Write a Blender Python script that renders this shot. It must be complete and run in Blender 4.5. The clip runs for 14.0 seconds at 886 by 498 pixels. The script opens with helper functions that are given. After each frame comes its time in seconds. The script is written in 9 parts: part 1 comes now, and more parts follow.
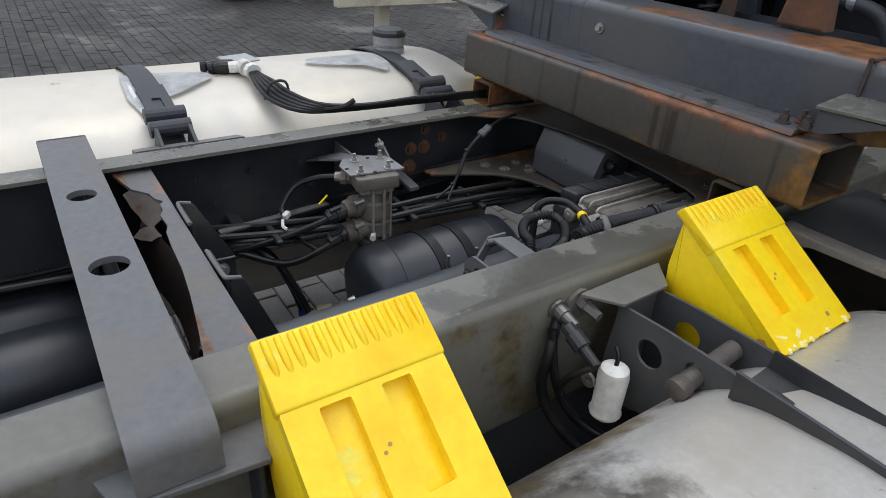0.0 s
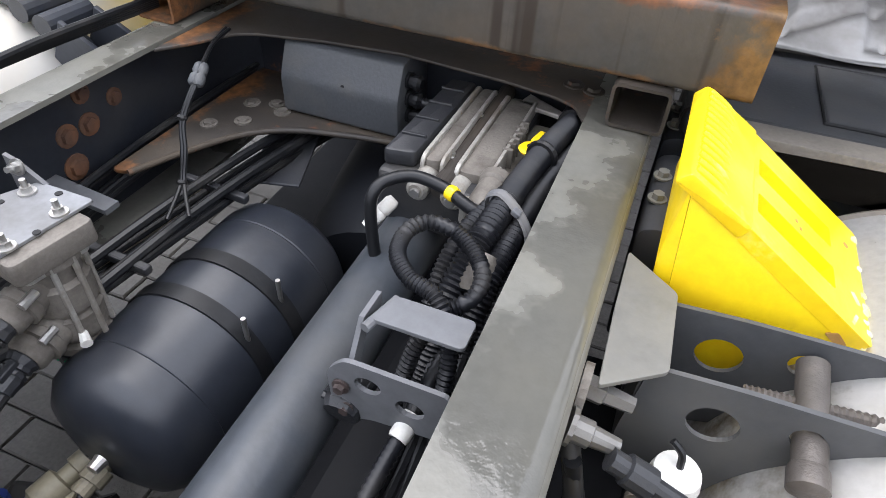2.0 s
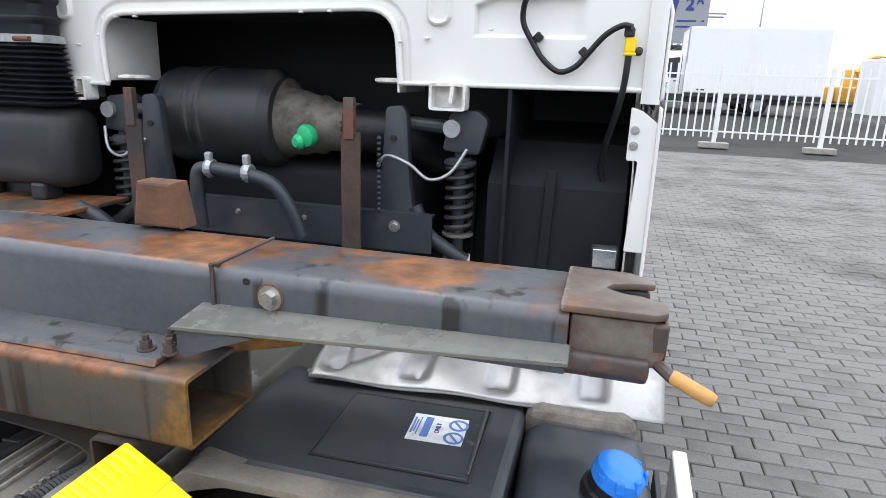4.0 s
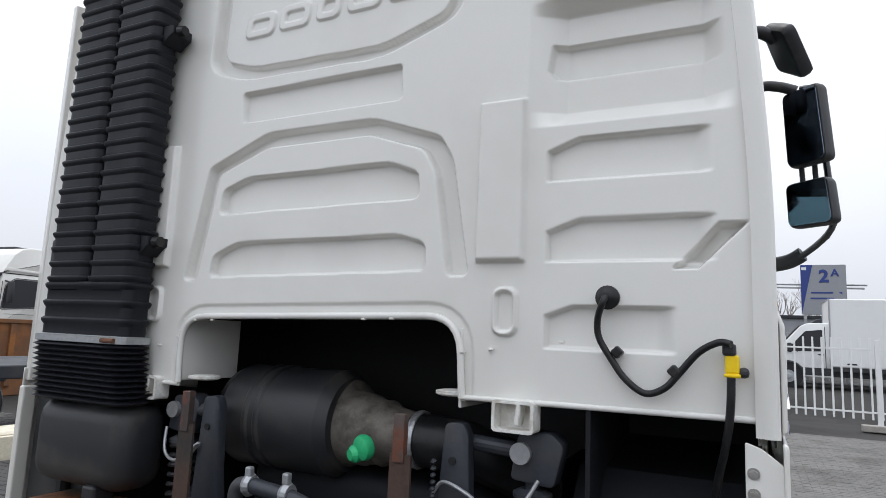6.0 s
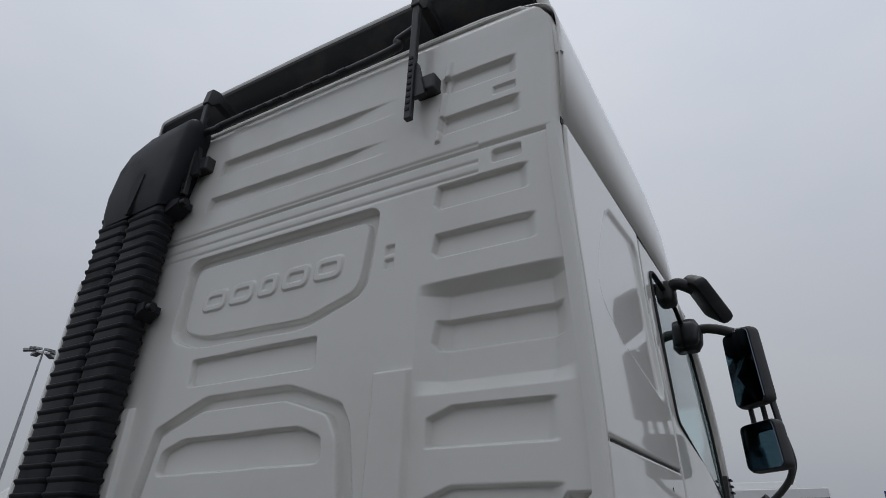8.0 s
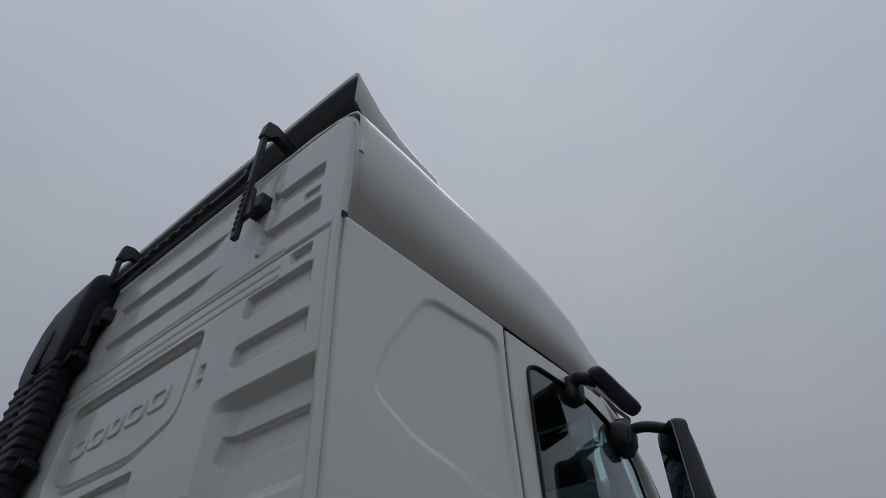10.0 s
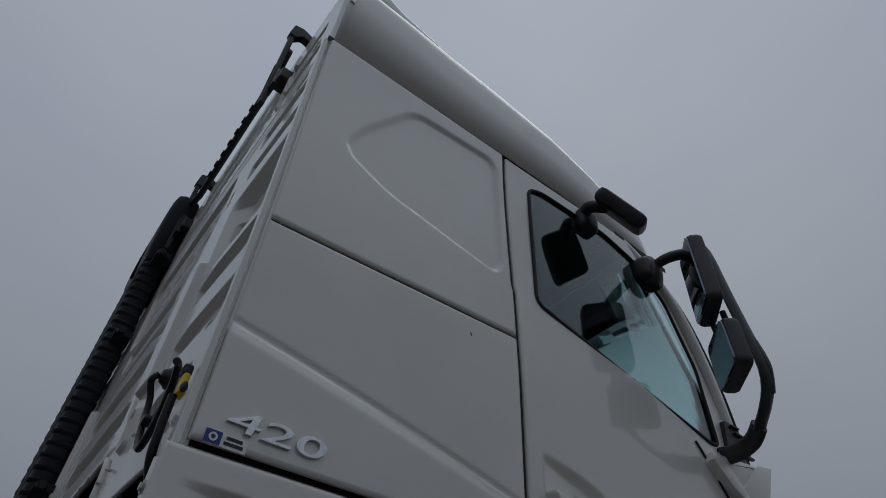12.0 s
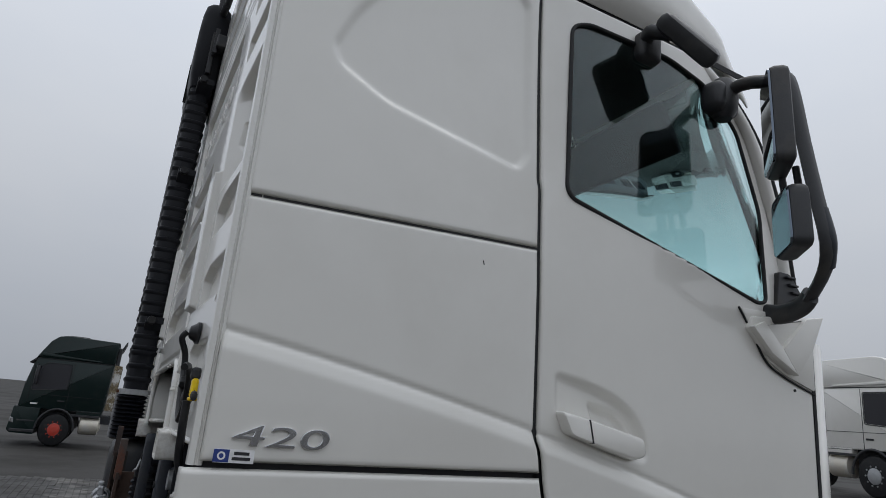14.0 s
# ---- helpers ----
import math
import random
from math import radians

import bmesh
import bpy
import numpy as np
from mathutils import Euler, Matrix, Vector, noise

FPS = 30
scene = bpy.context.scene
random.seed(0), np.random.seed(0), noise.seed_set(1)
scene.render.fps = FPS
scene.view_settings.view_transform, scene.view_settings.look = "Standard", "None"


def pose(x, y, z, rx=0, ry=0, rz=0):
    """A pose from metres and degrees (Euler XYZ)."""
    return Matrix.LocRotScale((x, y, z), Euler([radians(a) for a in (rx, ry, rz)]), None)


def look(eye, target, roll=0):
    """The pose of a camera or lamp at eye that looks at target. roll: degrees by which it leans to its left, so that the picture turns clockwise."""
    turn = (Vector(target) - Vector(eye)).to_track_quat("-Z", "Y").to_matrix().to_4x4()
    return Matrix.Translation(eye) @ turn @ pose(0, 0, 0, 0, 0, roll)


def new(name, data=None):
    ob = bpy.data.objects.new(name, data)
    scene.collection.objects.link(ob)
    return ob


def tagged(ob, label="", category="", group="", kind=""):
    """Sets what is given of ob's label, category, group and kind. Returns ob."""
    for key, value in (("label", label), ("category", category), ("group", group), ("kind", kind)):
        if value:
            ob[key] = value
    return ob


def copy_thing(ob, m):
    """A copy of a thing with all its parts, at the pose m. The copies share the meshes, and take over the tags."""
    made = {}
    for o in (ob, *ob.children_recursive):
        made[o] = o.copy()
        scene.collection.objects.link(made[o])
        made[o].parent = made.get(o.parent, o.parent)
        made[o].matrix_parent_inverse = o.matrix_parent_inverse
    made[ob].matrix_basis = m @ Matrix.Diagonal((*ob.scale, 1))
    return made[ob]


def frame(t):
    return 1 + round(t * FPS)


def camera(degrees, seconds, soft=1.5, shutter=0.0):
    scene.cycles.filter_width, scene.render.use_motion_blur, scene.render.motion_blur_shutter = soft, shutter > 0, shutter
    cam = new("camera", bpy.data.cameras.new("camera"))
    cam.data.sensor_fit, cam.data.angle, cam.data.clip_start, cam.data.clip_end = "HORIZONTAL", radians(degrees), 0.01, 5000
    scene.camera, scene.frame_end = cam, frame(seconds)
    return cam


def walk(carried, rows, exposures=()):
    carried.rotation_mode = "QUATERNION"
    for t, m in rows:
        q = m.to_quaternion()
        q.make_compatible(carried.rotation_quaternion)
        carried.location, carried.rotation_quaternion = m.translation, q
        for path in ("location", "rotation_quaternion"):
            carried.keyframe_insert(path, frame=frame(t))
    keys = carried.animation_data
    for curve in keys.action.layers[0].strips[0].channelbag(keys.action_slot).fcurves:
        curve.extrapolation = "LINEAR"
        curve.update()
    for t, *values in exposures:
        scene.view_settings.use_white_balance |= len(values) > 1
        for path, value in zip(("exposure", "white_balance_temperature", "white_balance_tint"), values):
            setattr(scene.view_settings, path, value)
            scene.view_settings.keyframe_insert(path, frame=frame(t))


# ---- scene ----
cam = camera(70.8, 14.0, soft=0.5)
PATH = [
    (0, (1.057, -1.268, 1.516), (-0.357, -0.263, 0.521), 3.7),
    (0.5, (0.78, -1.168, 1.49), (-0.554, -0.218, 0.343), 3.3),
    (1, (0.581, -1.072, 1.497), (-0.525, -0.039, 0.189), 2.7),
    (1.5, (0.476, -0.995, 1.423), (-0.242, 0.343, 0.121), 3.5),
    (2, (0.44, -0.949, 1.409), (-0.069, 0.47, 0.094), 3.6),
    (2.5, (0.514, -0.879, 1.439), (0.151, 0.587, 0.127), 3.6),
    (3, (0.694, -0.848, 1.504), (0.366, 0.692, 0.271), 3.3),
    (3.5, (0.939, -0.847, 1.572), (0.558, 0.866, 0.613), 2.7),
    (4, (1.142, -0.811, 1.605), (0.657, 1.053, 1.066), 2.0),
    (4.2, (1.185, -0.783, 1.603), (0.63, 1.105, 1.248), 1.9),
    (6.3, (1.219, -0.515, 1.757), (0.317, 1.237, 2.102), 2.6),
    (6.5, (1.255, -0.524, 1.778), (0.354, 1.213, 2.188), 2.5),
    (7, (1.377, -0.529, 1.824), (0.422, 1.115, 2.444), 2.2),
    (7.5, (1.537, -0.549, 1.824), (0.563, 1.024, 2.584), 2.4),
    (8, (1.685, -0.496, 1.818), (0.747, 1.004, 2.75), 2.5),
    (8.5, (1.802, -0.364, 1.827), (0.921, 1.085, 2.887), 2.0),
    (9, (1.963, -0.242, 1.828), (1.084, 1.188, 2.917), 1.4),
    (9.2, (2.074, -0.19, 1.828), (1.156, 1.212, 2.921), 1.1),
    (11.3, (2.362, 0.652, 1.268), (1.397, 1.342, 2.878), 4.8),
    (11.5, (2.355, 0.678, 1.153), (1.357, 1.389, 2.734), 4.5),
    (12, (2.33, 0.723, 1.081), (1.129, 1.527, 2.462), 5.0),
    (12.5, (2.241, 0.784, 1.114), (0.759, 1.615, 2.169), 4.4),
    (13, (2.259, 0.83, 1.342), (0.55, 1.652, 1.975), 5.2),
    (13.5, (2.388, 0.829, 1.545), (0.648, 1.662, 2.073), 5.5),
    (14, (2.608, 0.772, 1.678), (0.876, 1.623, 2.203), 5.4),
]
walk(cam, [(t, look(eye, target, roll)) for t, eye, target, roll in PATH],
     exposures=[(0.0, 0.12, 6500, 10), (0.5, 0.3, 6500, 12), (1.0, 1.25, 6560, 12), (1.5, 1.60, 6500, 13), (2.0, 1.34, 6500, 13), (2.6, 0.98, 6500, 13), (3.0, 0.68, 6500, 12), (3.6, 0.5, 6450, 12), (4.2, 1.45, 6480, 10), (6.3, 0.2, 6600, 10), (7.0, -0.3, 6600, 10), (7.5, -0.5, 6550, 10), (8.2, -0.9, 6480, 10), (9.2, -1.1, 6420, 10), (11.4, -1.8, 6150, 8), (12.2, -1.65, 6180, 8), (13.0, -0.7, 6480, 10), (14.0, -0.42, 6540, 9)])

# ---- light: overcast sky, soft weak sun ----
SKY_LOW, SKY_HIGH = 5.5, 15.0
world = bpy.data.worlds.new("overcast_sky")
scene.world = world
world.use_nodes = True
wn, wl = world.node_tree.nodes, world.node_tree.links
wn.clear()
w_out = wn.new("ShaderNodeOutputWorld")
w_bg = wn.new("ShaderNodeBackground")
w_bg.inputs["Strength"].default_value = 0.1
sky = wn.new("ShaderNodeTexSky")
sky.sky_type, sky.sun_disc = "NISHITA", False
sky.sun_elevation, sky.sun_rotation = radians(68), radians(320)
sky.air_density, sky.dust_density = 1.0, 5.0
w_co = wn.new("ShaderNodeTexCoord")
w_map = wn.new("ShaderNodeMapping")
w_map.inputs["Scale"].default_value = (1.2, 1.2, 2.5)
w_no = wn.new("ShaderNodeTexNoise")
w_no.inputs["Scale"].default_value = 1.3
w_no.inputs["Detail"].default_value = 5
w_ramp = wn.new("ShaderNodeValToRGB")
w_ramp.color_ramp.elements[0].position, w_ramp.color_ramp.elements[0].color = 0.25, (0.80, 0.87, 1.0, 1)
w_ramp.color_ramp.elements[1].position, w_ramp.color_ramp.elements[1].color = 0.75, (0.95, 0.99, 1.07, 1)
w_sep = wn.new("ShaderNodeSeparateXYZ")
w_grad = wn.new("ShaderNodeMapRange")
w_grad.inputs["From Min"].default_value, w_grad.inputs["From Max"].default_value = 0.0, 1.0
w_grad.inputs["To Min"].default_value, w_grad.inputs["To Max"].default_value = SKY_LOW, SKY_HIGH
w_mul = wn.new("ShaderNodeVectorMath")
w_mul.operation = "SCALE"
w_mix = wn.new("ShaderNodeMix")
w_mix.data_type = "RGBA"
w_mix.inputs[0].default_value = 0.985
wl.new(w_co.outputs["Generated"], w_sep.inputs["Vector"])
wl.new(w_sep.outputs["Z"], w_grad.inputs["Value"])
wl.new(w_ramp.outputs["Color"], w_mul.inputs[0])
wl.new(w_grad.outputs["Result"], w_mul.inputs["Scale"])
wl.new(w_co.outputs["Generated"], w_map.inputs["Vector"])
wl.new(w_map.outputs["Vector"], w_no.inputs["Vector"])
wl.new(w_no.outputs["Fac"], w_ramp.inputs["Fac"])
wl.new(sky.outputs["Color"], w_mix.inputs[6])
wl.new(w_mul.outputs[0], w_mix.inputs[7])
wl.new(w_mix.outputs[2], w_bg.inputs["Color"])
wl.new(w_bg.outputs["Background"], w_out.inputs["Surface"])
sun_data = bpy.data.lights.new("sun", "SUN")
sun_data.energy, sun_data.angle, sun_data.color = 0.7, radians(40), (1.0, 0.97, 0.93)
sun = new("sun", sun_data)
sun.matrix_world = look((0, 0, 0), (0.25, -0.30, -1.0))


# ---- materials ----
def material(name, base, rough=0.5, metal=0.0, dirt=None, dirt_amount=0.35, dirt_scale=4.0, grain=60.0, bump=0.15,
             coat=0.0, second=None, second_amount=0.0, second_scale=1.5, spec=0.5, wet=0.0, vary=0.12, streak=False, drip=None, drip_amount=0.5, bands=(), wet_scale=3.2):
    """A weathered surface: base colour, fine grain, blotches of dirt, patches of a second tone (rust, wear), relief."""
    m = bpy.data.materials.new(name)
    m.use_nodes = True
    nt = m.node_tree
    b = nt.nodes["Principled BSDF"]
    co = nt.nodes.new("ShaderNodeTexCoord")
    obi = nt.nodes.new("ShaderNodeObjectInfo")
    off = nt.nodes.new("ShaderNodeVectorMath")
    off.operation = "MULTIPLY_ADD"
    off.inputs[1].default_value = (1, 1, 0.25) if streak else (1, 1, 1)
    nt.links.new(co.outputs["Object"], off.inputs[0])
    nt.links.new(obi.outputs["Random"], off.inputs[2])

    def noise_of(scale, detail=5.0, rough_=0.6):
        n = nt.nodes.new("ShaderNodeTexNoise")
        n.inputs["Scale"].default_value, n.inputs["Detail"].default_value, n.inputs["Roughness"].default_value = scale, detail, rough_
        nt.links.new(off.outputs[0], n.inputs["Vector"])
        return n

    def ramp_of(fac, lo, hi):
        r = nt.nodes.new("ShaderNodeMapRange")
        r.inputs["From Min"].default_value, r.inputs["From Max"].default_value = lo, hi
        nt.links.new(fac, r.inputs["Value"])
        return r.outputs["Result"]

    def blend(fac, a, c):
        x = nt.nodes.new("ShaderNodeMix")
        x.data_type = "RGBA"
        if isinstance(fac, float):
            x.inputs[0].default_value = fac
        else:
            nt.links.new(fac, x.inputs[0])
        for v, k in ((a, 6), (c, 7)):
            if isinstance(v, tuple):
                x.inputs[k].default_value = (*v, 1)
            else:
                nt.links.new(v, x.inputs[k])
        return x.outputs[2]

    fine = noise_of(grain, 3.0)
    col = blend(ramp_of(fine.outputs["Fac"], 0.3, 0.7), tuple(c * (1 - vary) for c in base), tuple(min(1, c * (1 + vary)) for c in base))
    r_out = None
    if dirt:
        big = noise_of(dirt_scale)
        mask = ramp_of(big.outputs["Fac"], 0.62 - 0.35 * dirt_amount, 0.80 - 0.2 * dirt_amount)
        col = blend(mask, col, dirt)
        rr = nt.nodes.new("ShaderNodeMapRange")
        rr.inputs["To Min"].default_value, rr.inputs["To Max"].default_value = rough, min(1, rough + 0.25)
        nt.links.new(mask, rr.inputs["Value"])
        r_out = rr.outputs["Result"]
    if second:
        sec = noise_of(second_scale, 8.0, 0.7)
        mask2 = ramp_of(sec.outputs["Fac"], 0.66 - 0.3 * second_amount, 0.72 - 0.25 * second_amount)
        sub = noise_of(second_scale * 9, 4.0)
        tone = blend(sub.outputs["Fac"], tuple(c * 0.6 for c in second), tuple(min(1, c * 1.3) for c in second))
        col = blend(mask2, col, tone)
    if drip:
        sv = nt.nodes.new("ShaderNodeVectorMath")
        sv.operation = "MULTIPLY"
        sv.inputs[1].default_value = (27, 27, 0.8)
        nt.links.new(off.outputs[0], sv.inputs[0])
        dn = nt.nodes.new("ShaderNodeTexNoise")
        dn.inputs["Scale"].default_value, dn.inputs["Detail"].default_value = 1.0, 3.0
        nt.links.new(sv.outputs[0], dn.inputs["Vector"])
        col = blend(ramp_of(dn.outputs["Fac"], 0.68 - 0.2 * drip_amount, 0.76 - 0.2 * drip_amount), col, drip)
    # rust, stain or painted dim tone that gathers by position: axis, where it is strongest, where it ends, colour,
    # scale
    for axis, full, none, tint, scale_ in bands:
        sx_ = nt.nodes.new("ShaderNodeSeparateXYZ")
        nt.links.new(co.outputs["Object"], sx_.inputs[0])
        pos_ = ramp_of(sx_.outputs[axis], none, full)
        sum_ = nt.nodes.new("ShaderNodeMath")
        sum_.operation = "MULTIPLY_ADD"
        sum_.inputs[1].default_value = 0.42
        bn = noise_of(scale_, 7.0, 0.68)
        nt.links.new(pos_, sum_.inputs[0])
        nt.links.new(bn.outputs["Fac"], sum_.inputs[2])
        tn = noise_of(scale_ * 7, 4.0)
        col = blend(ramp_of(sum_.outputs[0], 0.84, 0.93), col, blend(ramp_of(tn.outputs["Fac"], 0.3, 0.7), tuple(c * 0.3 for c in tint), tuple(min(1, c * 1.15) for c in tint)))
    if wet:
        wn_ = noise_of(wet_scale, 6.0)
        up_n = nt.nodes.new("ShaderNodeNewGeometry")
        up_z = nt.nodes.new("ShaderNodeSeparateXYZ")
        nt.links.new(up_n.outputs["Normal"], up_z.inputs[0])
        up_m = nt.nodes.new("ShaderNodeMath")
        up_m.operation = "MULTIPLY"
        nt.links.new(ramp_of(wn_.outputs["Fac"], 0.48, 0.52), up_m.inputs[0])
        nt.links.new(ramp_of(up_z.outputs["Z"], 0.45, 0.85), up_m.inputs[1])
        m3 = up_m.outputs[0]
        col = blend(m3, col, blend(wet, col, (0.0, 0.0, 0.0)))
        r2 = nt.nodes.new("ShaderNodeMapRange")
        r2.inputs["To Min"].default_value, r2.inputs["To Max"].default_value = rough, 0.12
        nt.links.new(m3, r2.inputs["Value"])
        r_out = r2.outputs["Result"]
    nt.links.new(col, b.inputs["Base Color"])
    if r_out is not None:
        nt.links.new(r_out, b.inputs["Roughness"])
    else:
        b.inputs["Roughness"].default_value = rough
    b.inputs["Metallic"].default_value = metal
    b.inputs["Specular IOR Level"].default_value = spec
    b.inputs["Coat Weight"].default_value = coat
    b.inputs["Coat Roughness"].default_value = 0.04
    if bump:
        bp = nt.nodes.new("ShaderNodeBump")
        bp.inputs["Strength"].default_value, bp.inputs["Distance"].default_value = bump, 0.002
        nt.links.new(fine.outputs["Fac"], bp.inputs["Height"])
        nt.links.new(bp.outputs["Normal"], b.inputs["Normal"])
    return m


RUST = (0.16, 0.062, 0.022)
M = {}
M["rail"] = material("chassis_grey_paint", (0.138, 0.137, 0.124), 0.4, dirt=(0.19, 0.18, 0.146), dirt_amount=0.7, dirt_scale=2.2, bump=0.3, wet=0.42, wet_scale=2.3, bands=((0, 0.449, 0.428, (0.16, 0.13, 0.075), 5),))
M["dark"] = material("dark_grey_paint", (0.028, 0.032, 0.041), 0.48, dirt=(0.06, 0.058, 0.055), dirt_amount=0.35, dirt_scale=5, bump=0.3)
# dark frame tone, deepened to hold the shade inside the rails
M["web"] = material("dusty_dark_frame_tone", (0.016, 0.019, 0.026), 0.55, dirt=(0.042, 0.041, 0.042), dirt_amount=0.45, second=RUST, second_amount=0.08, second_scale=5, bump=0.35)
M["bar"] = material("grey_flat_bar_paint", (0.125, 0.128, 0.135), 0.5, dirt=(0.16, 0.15, 0.135), dirt_amount=0.35, dirt_scale=6, bump=0.2, second=(0.26, 0.13, 0.06), second_amount=0.04, second_scale=5)
M["beam"] = material("rusty_beam_paint", (0.072, 0.077, 0.088), 0.32, dirt=(0.095, 0.092, 0.09), dirt_amount=0.4, dirt_scale=4, bump=0.3, drip=(0.022, 0.020, 0.020), drip_amount=0.42, bands=((2, 1.292, 1.262, (0.24, 0.10, 0.04), 3.2), (0, 1.16, 0.85, (0.13, 0.065, 0.035), 3.5), (2, 1.146, 1.17, (0.16, 0.075, 0.04), 5)))
M["tube"] = material("rusty_box_tube", (0.066, 0.061, 0.053), 0.42, dirt=(0.095, 0.072, 0.048), dirt_amount=0.55, dirt_scale=4, bump=0.35, drip=(0.040, 0.030, 0.022), drip_amount=0.5, bands=((2, 1.146, 1.085, (0.24, 0.095, 0.04), 4), (2, 1.02, 1.062, (0.24, 0.13, 0.06), 3.5), (0, 0.56, 0.30, (0.22, 0.115, 0.035), 4)))
M["flange"] = material("rust_spotted_flange", (0.125, 0.126, 0.13), 0.5, dirt=(0.17, 0.155, 0.13), dirt_amount=0.4, dirt_scale=6, bump=0.3, second=(0.30, 0.14, 0.06), second_amount=0.20, second_scale=3.5, bands=((1, -1.128, -1.108, (0.22, 0.11, 0.06), 5), (0, 0.46, 0.33, (0.28, 0.13, 0.06), 4)))
M["armplate"] = material("grey_black_arm_paint", (0.062, 0.064, 0.068), 0.5, dirt=(0.085, 0.083, 0.08), dirt_amount=0.45, dirt_scale=5, bump=0.2)
M["dustblack"] = material("dusty_grey_black_plastic", (0.036, 0.039, 0.045), 0.34, dirt=(0.070, 0.068, 0.065), dirt_amount=0.5, dirt_scale=4, bump=0.15, grain=150, second=(0.15, 0.14, 0.12), second_amount=0.02, second_scale=10)
M["oily"] = material("oily_brown_pin", (0.115, 0.10, 0.088), 0.4, metal=0.3, dirt=(0.085, 0.075, 0.066), dirt_amount=0.5, dirt_scale=20, bump=0.5, grain=160)
M["stake"] = material("grimy_rusty_stake", (0.066, 0.037, 0.026), 0.7, dirt=(0.030, 0.030, 0.028), dirt_amount=0.6, dirt_scale=8, bump=0.6, grain=90, bands=((0, 0.495, 0.47, (0.03, 0.028, 0.027), 8),))
M["railplain"] = material("dusty_grey_bracket_paint", (0.125, 0.123, 0.113), 0.42, dirt=(0.19, 0.18, 0.15), dirt_amount=0.6, dirt_scale=5, bump=0.3, second=(0.27, 0.15, 0.06), second_amount=0.06, second_scale=6)
# near-black: shade of the cab opening and underframe is put into this tone
M["deep"] = material("near_black_panel", (0.008, 0.009, 0.012), 0.6, spec=0.3, dirt=(0.014, 0.015, 0.018), dirt_amount=0.4, dirt_scale=4, bump=0.2)
M["plate"] = material("dull_grey_plate", (0.24, 0.245, 0.255), 0.42, metal=0.35, dirt=(0.17, 0.165, 0.16), dirt_amount=0.5, dirt_scale=9, bump=0.15)
M["vanwhite"] = material("white_vehicle_paint", (0.80, 0.80, 0.79), 0.35, dirt=(0.74, 0.735, 0.72), dirt_amount=0.3, dirt_scale=0.8, grain=6, bump=0.0, vary=0.01, coat=0.3)
M["foil"] = material("embossed_foil", (0.29, 0.285, 0.28), 0.34, metal=0.6, dirt=(0.15, 0.14, 0.13), dirt_amount=0.4, dirt_scale=5, second=(0.24, 0.235, 0.225), second_amount=0.4, second_scale=4, bump=0.05, grain=60, vary=0.04)
M["casttop"] = material("rust_brown_casting_top", (0.115, 0.088, 0.072), 0.42, dirt=(0.075, 0.05, 0.038), dirt_amount=0.5, dirt_scale=14, second=(0.19, 0.085, 0.04), second_amount=0.25, second_scale=10, bump=0.5, bands=((0, 1.10, 1.125, (0.22, 0.20, 0.18), 14),))
M["castface"] = material("flaking_casting_face", (0.14, 0.122, 0.10), 0.55, dirt=(0.085, 0.05, 0.036), dirt_amount=0.5, dirt_scale=18, second=(0.20, 0.075, 0.03), second_amount=0.3, second_scale=12, bump=0.6, bands=((0, 1.24, 1.20, (0.20, 0.075, 0.03), 9),))
M["rust"] = material("heavy_rust", (0.17, 0.075, 0.036), 0.8, dirt=(0.075, 0.045, 0.034), dirt_amount=0.65, dirt_scale=9, bump=0.7, grain=90, second=(0.11, 0.10, 0.09), second_amount=0.12, second_scale=6)
M["rustdark"] = material("dark_rusty_casting", (0.06, 0.044, 0.04), 0.45, second=(0.145, 0.052, 0.029), second_amount=0.45, second_scale=9, dirt=(0.13, 0.10, 0.085), dirt_amount=0.25, bump=0.5)
M["shaft"] = material("blue_grey_shaft_paint", (0.044, 0.050, 0.059), 0.34, dirt=(0.074, 0.075, 0.076), dirt_amount=0.45, dirt_scale=5, bump=0.25, second=(0.06, 0.064, 0.068), second_amount=0.15, second_scale=9)
M["zincdark"] = material("dull_zinc_fitting", (0.17, 0.165, 0.155), 0.4, metal=0.5, dirt=(0.10, 0.09, 0.08), dirt_amount=0.5, dirt_scale=30, bump=0.4)
M["khaki"] = material("khaki_plastic", (0.26, 0.23, 0.16), 0.5, dirt=(0.13, 0.115, 0.09), dirt_amount=0.4, dirt_scale=20, bump=0.2)
M["bluetank"] = material("glossy_blue_black_plastic", (0.034, 0.040, 0.050), 0.30, dirt=(0.075, 0.074, 0.072), dirt_amount=0.35, dirt_scale=6, bump=0.12, grain=120)
M["slate"] = material("slate_grey_plastic", (0.060, 0.064, 0.070), 0.48, dirt=(0.095, 0.092, 0.085), dirt_amount=0.35, dirt_scale=7, bump=0.2, grain=180)
M["plastic"] = material("black_plastic", (0.022, 0.023, 0.026), 0.45, dirt=(0.06, 0.056, 0.05), dirt_amount=0.3, dirt_scale=6, bump=0.25, grain=200)
M["duct"] = material("black_duct_plastic", (0.008, 0.009, 0.013), 0.5, dirt=(0.015, 0.016, 0.020), dirt_amount=0.3, bump=0.2, grain=150, spec=0.3)
M["rubber"] = material("black_rubber", (0.010, 0.0105, 0.012), 0.36, spec=0.35, dirt=(0.032, 0.030, 0.028), dirt_amount=0.3, dirt_scale=9, bump=0.2)
M["hose"] = material("ribbed_black_hose", (0.010, 0.0105, 0.013), 0.36, spec=0.4, dirt=(0.034, 0.032, 0.030), dirt_amount=0.35, dirt_scale=12, bump=0.15)
